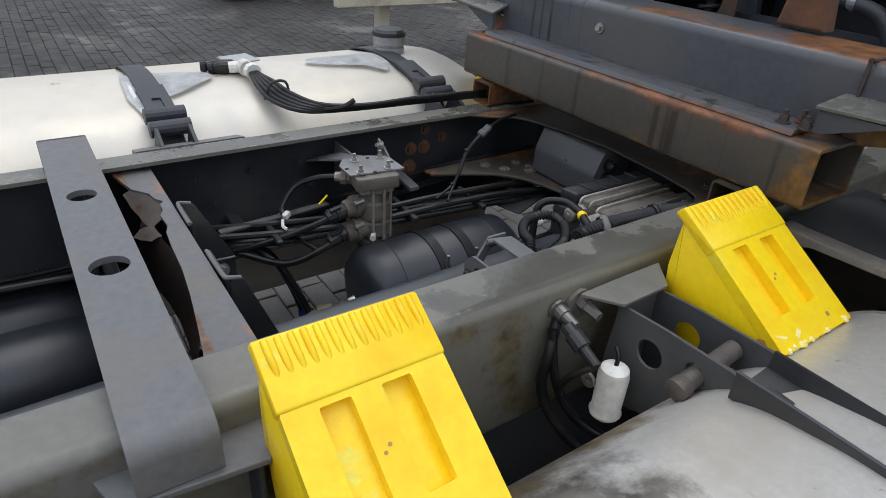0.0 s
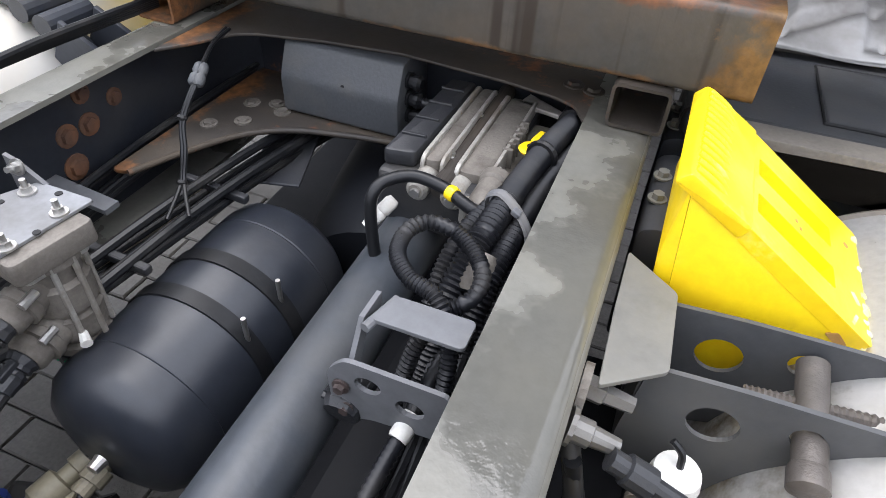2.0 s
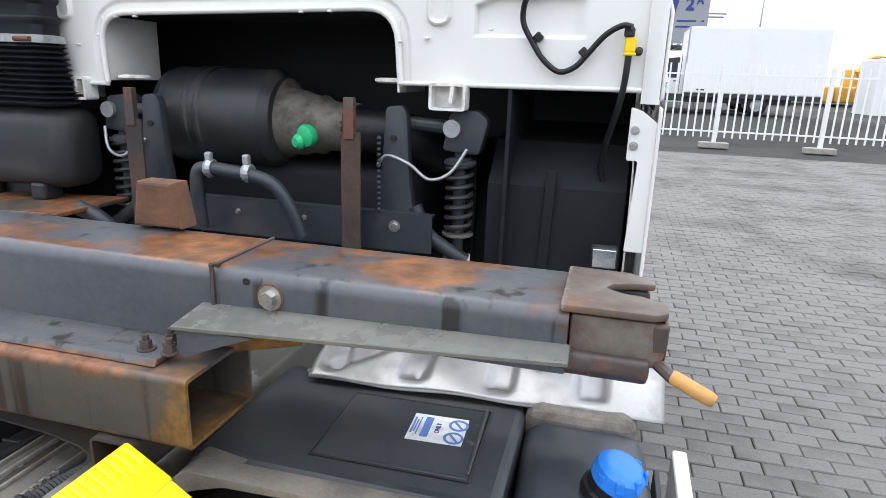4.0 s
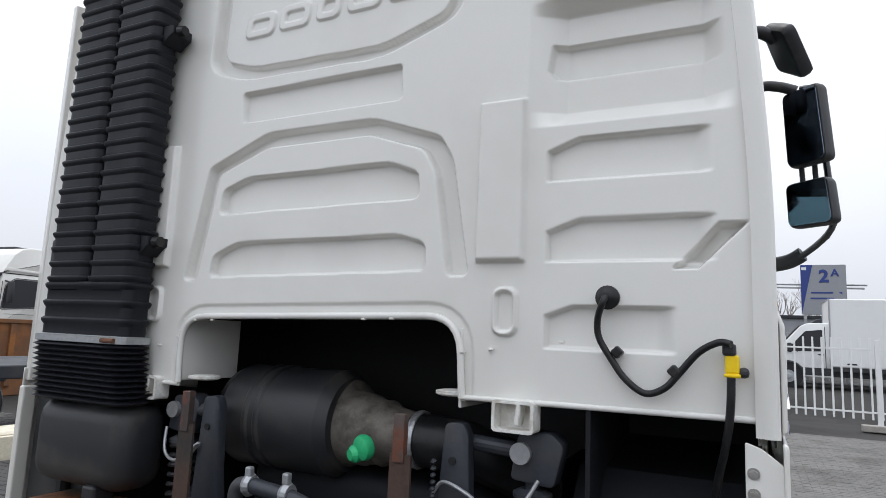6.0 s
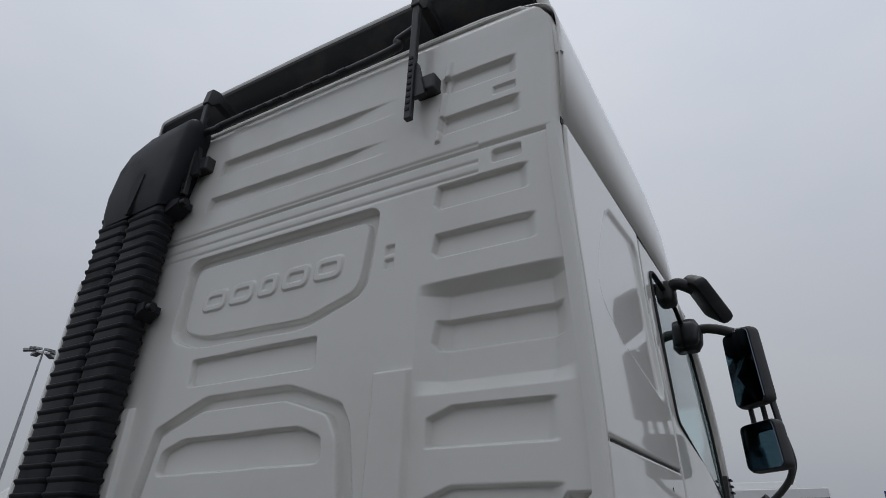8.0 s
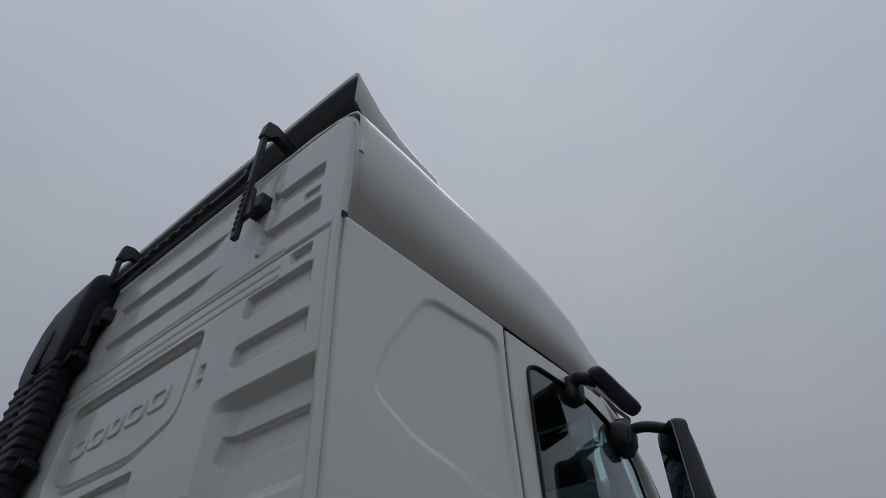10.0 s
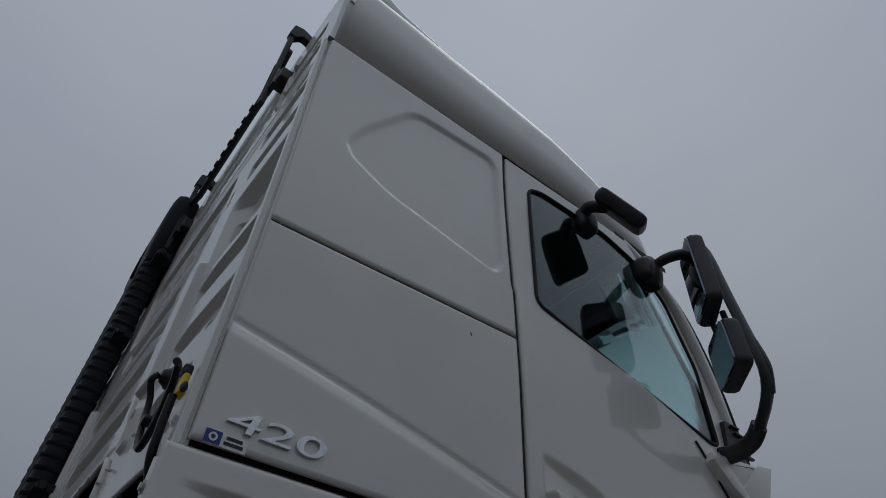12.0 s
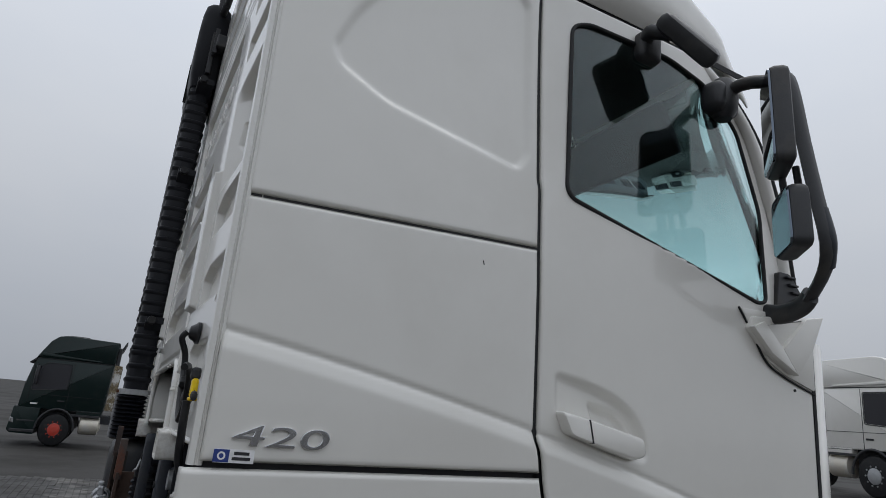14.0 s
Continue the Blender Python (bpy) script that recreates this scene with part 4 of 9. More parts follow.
cm = part("arched_crossmember", prism(rounded([(-0.376, -0.340), (-0.345, -0.332), (-0.304, -0.238), (-0.251, -0.148), (-0.177, -0.094), (-0.074, -0.065), (0.011, -0.049), (0.20, -0.050), (0.30, -0.080), (0.34, 0.10), (-0.376, 0.10)], 0.012, 4), "z", 0.792, 0.800, 0.002), "crossrust", truck, "curved crossmember with rusty lower flange", smooth=30)
part("flange_edge", sweep([(-0.345, -0.334, 0.797), (-0.304, -0.240, 0.797), (-0.251, -0.150, 0.797), (-0.177, -0.096, 0.797), (-0.074, -0.067, 0.797), (0.011, -0.051, 0.797)], 0.006, 8), "crossrust", cm, smooth=60)
part("top_flange", prism(rounded([(-0.376, -0.190), (-0.335, -0.135), (-0.299, -0.069), (-0.263, -0.048), (-0.147, -0.020), (0.001, -0.002), (0.194, -0.018), (0.284, -0.034), (0.320, -0.050), (0.352, -0.110), (0.372, -0.120), (0.372, 0.10), (-0.376, 0.10)], 0.010, 4), "z", 0.9425, 0.9485, 0.002), "crossrust", cm, "dusty upper flange", smooth=30)
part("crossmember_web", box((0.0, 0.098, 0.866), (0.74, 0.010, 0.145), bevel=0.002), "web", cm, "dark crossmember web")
for bx, by in ((-0.324, -0.150), (-0.275, -0.114), (-0.301, -0.048), (-0.228, -0.053), (-0.255, -0.030)):
    bolt((bx, by, 0.80), (0, 0, 1), cm, 0.011, 0.004, mat="taupe", name="rivet")
for bx, by in ((0.303, 0.019), (0.338, 0.010)):
    bolt((bx, by, 0.9485), (0, 0, 1), cm, 0.012, 0.005, mat="crossrust", name="rivet")
for by, bz, rr in ((-0.287, 0.894, 0.012), (-0.290, 0.838, 0.014), (-0.337, 0.839, 0.014), (-0.341, 0.781, 0.016), (-0.225, 0.860, 0.011)):
    bolt((L_OUT + 0.014, by, bz), (1, 0, 0), truck, rr, 0.007, mat="rust", name="rivet")
for k in range(4):
    for bz in (0.86, 0.78):
        bolt((L_OUT + 0.014, -0.95 + 0.13 * k + (0.03 if bz < 0.8 else 0), bz), (1, 0, 0), truck, 0.010, 0.006, mat="web", name="rivet")
part("gearbox_housing", lathe((0.03, -0.15, 0.48), (-0.02, 0.75, 0.56), [(0, 0.10), (0.01, 0.18), (0.1, 0.21), (0.3, 0.23), (1, 0.27)], 32), "deep", truck, "dark oily gearbox housing", smooth=40)

# no known part: added sheet that keeps the view below the engine dark
part("engine_undertray", box((-0.02, 0.13, 0.40), (0.84, 1.25, 0.012), (2, 0, 0), 0.004), "deep", truck, "dark added sheet that hides the paving below the engine")

# added black sheet in place of the shadow beside the drive shaft
part("frame_shield", prism([(-0.02, 0.40), (0.10, 0.44), (0.56, 0.47), (0.60, 0.60), (0.606, 0.60), (0.57, 0.46), (0.10, 0.43), (-0.02, 0.39)], "y", -1.75, -0.10), "deep", truck, "black sheet standing in for the shade under the drive shaft")

# electronic valve block on the right
eb = part("valve_block", box((0.165, -0.105, 0.835), (0.16, 0.30, 0.09), (0, 0, -4), 0.008), "plastic", truck, "black and cast aluminium valve block coated in dust")
part("block_cover", prism(rounded([(0.078, -0.235), (0.128, -0.225), (0.132, 0.035), (0.085, 0.03)], 0.01), "z", 0.88, 0.908, 0.006), "plastic", eb, smooth=40)
for k in range(4):
    part("cover_rib", box((0.105, -0.18 + 0.055 * k, 0.910), (0.04, 0.006, 0.004), (0, 0, 4), 0.001), "plastic", eb)
for x0, x1, zt in ((0.136, 0.170, 0.905), (0.190, 0.244, 0.900)):
    fr = part("cast_cover", prism(rounded([(x0 + 0.004, -0.225), (x1 - 0.004, -0.222), (x1 + 0.002, 0.035), (x0 + 0.008, 0.035)], 0.012), "z", 0.855, zt - 0.004, 0.005), "taupe", eb, "cast aluminium cover coated in dust", smooth=40)
    for w0, w1 in ((x0, x0 + 0.007), (x1 - 0.003, x1 + 0.003)):
        part("cover_rim", prism(rounded([(-0.232, 0.862), (-0.226, zt - 0.004), (-0.215, zt + 0.002), (0.025, zt + 0.002), (0.038, zt - 0.008), (0.04, 0.862)], 0.008), "x", w0, w1, 0.002), "cast", fr, "pale worn rim", smooth=40)
    part("cover_boss", lathe((x0 + 0.012, -0.27, 0.872), (x0 + 0.012, -0.215, 0.872), [(0, 0.012), (0.08, 0.017), (0.9, 0.018), (1, 0.018)], 18), "cast", fr, smooth=40)
    part("boss_screw", cyl((x0 + 0.012, -0.276, 0.872), (x0 + 0.012, -0.268, 0.872), 0.008, seg=6), "zinc", fr)
    for yy_ in (-0.19, -0.06, 0.02):
        bolt((x1 + 0.004, yy_, zt - 0.012), (0, 0, 1), fr, 0.005, 0.005)
part("cover_tube", cyl((0.181, -0.262, 0.880), (0.183, 0.06, 0.890), 0.0145, seg=18), "crossrust", eb)
for k in range(6):
    part("cooling_fin", box((0.247, -0.145 + 0.018 * k, 0.886), (0.016, 0.006, 0.034), (0, 0, 6), 0.001), "taupe", eb)
part("block_ledge", box((0.268, -0.10, 0.845), (0.05, 0.22, 0.05), (0, 0, -4), 0.008), "taupe", eb)
part("block_arm", prism([(0.215, 0.02), (0.29, 0.005), (0.295, 0.02), (0.225, 0.06)], "z", 0.888, 0.896, 0.002), "cast", eb)
part("yellow_ring", lathe((0.279, -0.134, 0.902), (0.279, -0.134, 0.910), [(0, 0.017), (0.5, 0.019), (1, 0.015)], 20), "yellow", eb, "yellow tag ring")
part("yellow_ring", box((0.284, -0.105, 0.910), (0.014, 0.034, 0.009), (0, 0, -12), 0.003), "yellow", eb)
part("ring_core", cyl((0.279, -0.134, 0.909), (0.279, -0.134, 0.9115), 0.006, seg=14), "rubber", eb)
part("pump_body", lathe((0.248, -0.285, 0.876), (0.252, -0.205, 0.880), [(0, 0.016), (0.1, 0.022), (0.75, 0.023), (0.8, 0.028), (1, 0.028)], 20), "taupe", eb, smooth=40)
part("block_lug", box((0.235, -0.275, 0.87), (0.03, 0.03, 0.035), (0, 0, 15), 0.006), "cast", eb)

# sensor bracket on the right rail
sb = part("sensor_bracket", prism(rounded([(0.236, -0.520), (0.343, -0.520), (0.343, -0.478), (0.250, -0.478)], 0.008), "z", 0.928, 0.934, 0.001), "bar", truck, "grey steel bracket with cut-outs")
part("bracket_front", plate_holed(rounded([(0.205, 0.78), (0.20, 0.87), (0.222, 0.896), (0.345, 0.896), (0.345, 0.815), (0.25, 0.805)], 0.012), [circle(0.250, 0.866, 0.016, squash=0.8), circle(0.300, 0.852, 0.017, squash=0.8)], "y", -0.555, -0.549), "bar", sb)
part("bracket_side", prism([(-0.5485, 0.80), (-0.5485, 0.888), (-0.520, 0.932), (-0.478, 0.932), (-0.478, 0.915), (-0.515, 0.905), (-0.535, 0.87), (-0.535, 0.80)], "x", 0.2245, 0.2305), "bar", sb)
part("bracket_rod", cyl((0.236, -0.53, 0.928), (0.250, -0.478, 0.928), 0.006, seg=10), "bar", sb)
part("sensor", lathe((0.215, -0.56, 0.80), (0.215, -0.50, 0.815), [(0, 0.022), (0.15, 0.026), (0.8, 0.026), (1, 0.018)], 12), "plastic", sb, "black ribbed sensor")
for k in range(10):
    a = 0.628 * k
    part("sensor_rib", box((0.215 + 0.026 * math.cos(a), -0.535, 0.808 + 0.026 * math.sin(a)), (0.005, 0.035, 0.005), (0, -math.degrees(a), 0), 0), "plastic", sb)
for bx, bz in ((0.218, 0.852), (0.222, 0.815)):
    bolt((bx, -0.556, bz), (0, -1, 0), sb, 0.007, 0.006, mat="rustdark")

sb.matrix_basis = pose(-0.014, -0.038, -0.012)

# right-hand wing bracket with lightening holes, pins and reservoir
wb = part("wing_bracket", prism(rounded([(0.462, -0.550), (0.458, -0.44), (0.457, -0.338), (0.520, -0.388), (0.524, -0.505)], 0.006), "z", 0.922, 0.928, 0.001), "railplain", truck, "grey bracket with two drilled black arms")
for y in (-0.392, -0.492):
    outline = rounded([(0.508, 0.915), (0.60, 0.922), (0.735, 0.925), (0.752, 0.90), (0.748, 0.80), (0.62, 0.745), (0.55, 0.72), (0.50, 0.72), (0.498, 0.80)], 0.012)
    part("bracket_arm", plate_holed(outline, [circle(0.585, 0.860, 0.0265, 28), circle(0.667, 0.884, 0.016, 20)], "y", y - 0.003, y + 0.003), "armplate", wb, "black steel arm with round lightening holes")
part("arm_bridge", box((0.505, -0.442, 0.82), (0.006, 0.10, 0.20), bevel=0.001), "armplate", wb)
part("pivot_pin", cyl((0.672, -0.53, 0.872), (0.672, -0.40, 0.895), 0.0165, seg=32), "oily", wb, smooth=40)
part("pivot_head", lathe((0.672, -0.545, 0.868), (0.672, -0.515, 0.873), [(0, 0.012), (0.15, 0.0195), (0.8, 0.0195), (1, 0.0165)], 18), "oily", wb, smooth=35)
part("threaded_stud", lathe((0.610, -0.445, 0.868), (0.672, -0.450, 0.882), [(k / 22, 0.0105 if k % 2 else 0.0085) for k in range(23)], 12), "oily", wb)
part("threaded_stud", lathe((0.672, -0.450, 0.882), (0.77, -0.452, 0.895), [(k / 30, 0.0105 if k % 2 else 0.0085) for k in range(31)], 12), "oily", wb)
part("clevis", box((0.77, -0.45, 0.855), (0.07, 0.02, 0.05), bevel=0.006), "dark", wb)
for q, (fx, fy, fz, ln) in enumerate(((0.446, -0.584, 0.900, 0.05), (0.446, -0.535, 0.905, 0.055))):
    part("screw_fitting", lathe((fx, fy, fz), (fx + ln, fy, fz - 0.008), [(0, 0.02), (0.1, 0.02), (0.12, 0.014), (0.45, 0.014), (0.47, 0.011), (1, 0.009)], 6 if q else 12), "zincdark", wb, "dusty threaded fitting")
part("pivot_washer", cyl((0.446, -0.535, 0.895), (0.455, -0.535, 0.895), 0.03, seg=20), "taupe", wb)
part("plug_connector", lathe((0.49, -0.60, 0.895), (0.565, -0.60, 0.865), [(0, 0.012), (0.2, 0.012), (0.22, 0.016), (0.55, 0.016), (0.57, 0.01), (1, 0.009)], 12), "plastic", wb)
rs = part("fluid_reservoir", lathe((0.563, -0.545, 0.735), (0.563, -0.545, 0.842), [(0, 0.027), (0.05, 0.029), (0.12, 0.026), (0.8, 0.027), (0.93, 0.024), (0.98, 0.016), (1, 0.006)], 24), "whitepl", truck, "small white plastic reservoir", smooth=40)
part("reservoir_nipple", sweep([(0.563, -0.545, 0.84), (0.56, -0.54, 0.857), (0.548, -0.535, 0.866)], 0.004, 8), "rubber", rs)
part("reservoir_lug", plate_holed(circle(0.535, 0.80, 0.014), [circle(0.535, 0.80, 0.006, 12)], "y", -0.575, -0.569), "taupe", rs)
for k, (pts, r) in enumerate([
        ([(0.45, -0.58, 0.88), (0.47, -0.61, 0.83), (0.475, -0.62, 0.76), (0.50, -0.60, 0.69), (0.56, -0.56, 0.64), (0.66, -0.5, 0.66), (0.75, -0.47, 0.64)], 0.010),
        ([(0.46, -0.60, 0.87), (0.485, -0.60, 0.78), (0.52, -0.57, 0.70), (0.60, -0.53, 0.675), (0.70, -0.48, 0.66)], 0.009),
        ([(0.565, -0.60, 0.865), (0.53, -0.62, 0.82), (0.505, -0.60, 0.75), (0.54, -0.56, 0.69), (0.65, -0.50, 0.68), (0.72, -0.46, 0.73)], 0.006),
        ([(0.55, -0.50, 0.72), (0.62, -0.44, 0.73), (0.70, -0.43, 0.78), (0.74, -0.45, 0.82)], 0.006)]):
    part("air_hose", sweep(pts, r, 10), "rubber", truck, "black rubber air hose", smooth=True)
# dark stay plates outside the right rail, added as a fill that hides the paving
for y, w in ((-0.16, 0.20), (0.06, 0.14)):
    stay = part("rail_stay", prism(rounded([(0.462, 0.70), (0.462, 0.905), (0.490, 0.915), (0.56, 0.86), (0.62, 0.72)], 0.012), "y", y - w / 2, y + w / 2, 0.004), "web", truck, "dusty black stay plate bolted to the rail", smooth=40)
    for dy in (-0.03, 0.03):
        bolt((0.475, y + dy, 0.911), (0, 0, 1), stay, 0.009, 0.008, mat="railplain")
# outrigger bars
orig = part("outrigger", prism([(-0.498, 0.920), (-0.402, 0.930), (-0.398, 0.965), (-0.404, 0.966), (-0.409, 0.938), (-0.492, 0.928), (-0.493, 0.965), (-0.499, 0.965)], "x", 0.745, 1.22, 0.001), "plastic", truck, "black steel channel outrigger with worn edges")
orig.matrix_basis = pose(0, -0.034, -0.008)
part("outrigger_edge", sweep([(0.745, -0.496, 0.966), (0.90, -0.496, 0.967), (1.21, -0.496, 0.966)], 0.0035, 6), "dark", orig)
part("outrigger_rib", box((0.83, -0.455, 0.937), (0.10, 0.012, 0.008), (0, 0, -4), 0.003), "plastic", orig)
part("outrigger_rib", box((1.0, -0.445, 0.938), (0.14, 0.010, 0.008), (0, 0, 3), 0.003), "plastic", orig)

def text(body, size, m, mat, name, parent, extrude=0.004, label="", offset=0.022):
    cu = bpy.data.curves.new(name, "FONT")
    cu.body, cu.size, cu.extrude, cu.bevel_depth, cu.offset = body, size, extrude, size * 0.015, size * offset
    tmp = bpy.data.objects.new(name, cu)
    scene.collection.objects.link(tmp)
    me = bpy.data.meshes.new_from_object(tmp)
    bpy.data.objects.remove(tmp)
    me.transform(m)
    me.materials.append(M[mat])
    ob = new(name, me)
    ob.parent = parent
    if label:
        tagged(ob, label)
    return ob


# right-hand aluminium fuel tank, urea tank, skirt
rt = part("fuel_tank", prism(rounded([(0.585, 0.36), (1.235, 0.36), (1.245, 0.80), (1.20, 0.905), (0.96, 0.956), (0.750, 0.924), (0.628, 0.80), (0.585, 0.66)], 0.08, 7), "y", -1.60, -0.085, 0.014), "alu", truck, "dull aluminium fuel tank with scratched rounded top", smooth=40)
part("tank_end_rim", sweep([(p[0], -0.092, p[1]) for p in rounded([(0.595, 0.37), (1.225, 0.37), (1.235, 0.80), (1.192, 0.897), (0.96, 0.948), (0.753, 0.916), (0.636, 0.795), (0.595, 0.66)], 0.08, 7)], 0.011, 8, 0, closed=True), "ductdust", rt)
ut = part("urea_tank", box((0.755, 0.195, 0.785), (0.555, 0.37, 0.335), bevel=0.02, seg=3), "dustblack", truck, "dusty black plastic urea tank with flush lid and sticker")
part("tank_lid", box((0.825, 0.178, 0.951), (0.285, 0.225, 0.012), (0, 0, 2), 0.006, 3), "dustblack", ut, smooth=40)
part("lid_groove", sweep([(0.685, 0.062, 0.953), (0.97, 0.068, 0.953), (0.966, 0.298, 0.953), (0.682, 0.288, 0.953)], 0.004, 6, 0, closed=True), "gap", ut)
stk = part("warning_sticker", box((0.881, 0.178, 0.9585), (0.10, 0.085, 0.0016), (0, 0, 3), 0), "label", ut, "white sticker with blue print and two round prohibition signs")
for k in range(2):
    part("prohibition_ring", plate_holed(circle(0.915, 0.156 + 0.042 * k, 0.018), [circle(0.915, 0.156 + 0.042 * k, 0.0135)], "z", 0.9596, 0.9606), "print", stk)
    part("prohibition_bar", box((0.915, 0.156 + 0.042 * k, 0.9601), (0.004, 0.03, 0.001), (0, 0, 40), 0), "print", stk)
for bx, w, lg, mt in ((0.836, 0.003, 0.052, "print"), (0.841, 0.002, 0.040, "print"), (0.846, 0.002, 0.056, "print"), (0.861, 0.014, 0.064, "print")):
    part("print_bar", box((bx, 0.178, 0.960), (w, lg, 0.001), (0, 0, 3), 0), mt, stk)
text("ONLY", 0.0125, Matrix.Translation((0.886, 0.163, 0.9597)) @ Matrix.Rotation(radians(93), 4, "Z"), "navy", "print", stk, 0.0003, offset=0.0)
stk.matrix_basis = Matrix.Translation((0.881, 0.200, 0)) @ Matrix.Diagonal((1.06, 1.06, 1, 1)) @ Matrix.Translation((-0.881, -0.178, 0))
part("lid_rib", box((0.962, 0.188, 0.957), (0.007, 0.22, 0.010), (0, 0, 2), 0.002), "dustblack", ut)
ct = part("coolant_tank", box((1.158, 0.14, 0.772), (0.235, 0.40, 0.36), (0, 0, 3), 0.05, 4), "bluetank", truck, "black plastic tank with blue filler cap", smooth=40)
part("filler_neck", lathe((1.192, 0.115, 0.945), (1.204, 0.112, 0.980), [(0, 0.045), (0.4, 0.045), (0.5, 0.04), (1, 0.04)], 24), "rubber", ct)
bc = part("blue_cap", lathe((1.204, 0.112, 0.978), (1.216, 0.108, 1.014), [(0, 0.04), (0.1, 0.043), (0.75, 0.041), (0.9, 0.036), (1, 0.026)], 24), "blue", ct, "bright blue screw cap", smooth=30)
for k in range(8):
    a = 0.785 * k
    part("cap_grip", box((1.210 + 0.0405 * math.cos(a), 0.110 + 0.0405 * math.sin(a), 0.994), (0.006, 0.014, 0.024), (0, 0, math.degrees(a)), 0.003), "blue", bc)
ub = part("tank_bracket", prism(rounded([(0.50, 0.950), (0.53, 0.974), (0.80, 0.978), (1.01, 0.982), (1.085, 0.90), (1.062, 0.892), (1.0, 0.966), (0.86, 0.962), (0.78, 0.962), (0.74, 0.957), (0.60, 0.955), (0.54, 0.935), (0.50, 0.90)], 0.008), "y", -0.072, -0.024, 0.004), "ductdust", truck, "dusty dark tank bracket with ribbed web", smooth=40)
part("bracket_web", prism(rounded([(0.73, 0.97), (0.775, 0.90), (0.80, 0.88), (1.07, 0.88), (1.06, 0.92), (1.0, 0.97)], 0.01), "y", -0.040, -0.034), "ductdust", ub)
part("bracket_chord", sweep([(0.735, -0.062, 0.962), (0.762, -0.062, 0.945), (0.785, -0.062, 0.905)], 0.007, 8, 4), "ductdust", ub, smooth=40)
part("bracket_rib", box((0.825, -0.058, 0.935), (0.006, 0.034, 0.06), bevel=0.001), "ductdust", ub)
for x, a, ln in ((0.875, 62, 0.07), (0.925, -42, 0.06), (0.968, -42, 0.055), (1.025, -42, 0.09)):
    part("bracket_rib", box((x, -0.058, 0.945), (0.006, 0.034, ln), (0, a, 0), 0.001), "ductdust", ub)
bolt((1.0, -0.045, 0.95), (0, -1, 0), ub, 0.006, 0.006)
part("bracket_plate", box((0.545, 0.06, 0.945), (0.09, 0.16, 0.012), (0, 2, 0), 0.004), "ductdust", truck, "dusty brown plate")
sk = part("side_skirt", box((1.308, -0.64, 0.62), (0.028, 1.92, 0.62), (0, 0, -1.2), 0.006), "gloss", truck, "white side skirt panel")
part("skirt_backing", box((1.285, -0.65, 0.62), (0.01, 1.84, 0.58), bevel=0.002), "plastic", sk)
hx_, hv_ = np.meshgrid(np.linspace(0.56, 1.30, 75), np.linspace(0, 1, 26))
hy_ = 0.30 + 0.05 * (hx_ - 0.56) / 0.74 + 0.27 * hv_
hz_ = 0.965 + 0.075 * np.sin(np.clip(hv_ * 1.25, 0, 1) * 1.57) - 0.015 * hv_
seat_ = np.abs(np.mod((hx_ - 0.60) / 0.185, 1.0) - 0.5)
hz_ = hz_ - 0.016 * ease((seat_ - 0.33) / 0.05) * ease((hv_ - 0.08) / 0.1)
hz_ = hz_ - 0.012 * ease((0.022 - np.abs(hv_ * 0.27 - 0.10 - 0.6 * (np.mod(hx_ - 0.60, 0.185) - 0.09))) / 0.012) * (hx_ < 0.80) + 0.003 * np.sin(23 * hx_ + 9 * hv_)
shield = grid_mesh("heat_shield", hx_, hy_, hz_, np.ones((25, 74), bool), "foil", truck, "embossed wet aluminium heat shield")
shield.modifiers.new("thickness", "SOLIDIFY").thickness = 0.002
for bx, by in ((0.86, 0.43), (1.045, 0.42), (1.18, 0.46)):
    bolt((bx, by, 1.022), (0, 0, 1), shield, 0.007, 0.005, mat="steel")
part("heat_shield_edge", sweep([(0.545, 0.335, 0.957), (0.80, 0.35, 0.962), (1.0, 0.365, 0.960), (1.05, 0.345, 0.945), (1.07, 0.32, 0.93)], 0.011, 8), "taupe", truck)
part("exhaust_cover", box((1.14, 0.36, 0.90), (0.22, 0.12, 0.14), bevel=0.03, seg=3), "taupe", truck, "dusty brown cover")

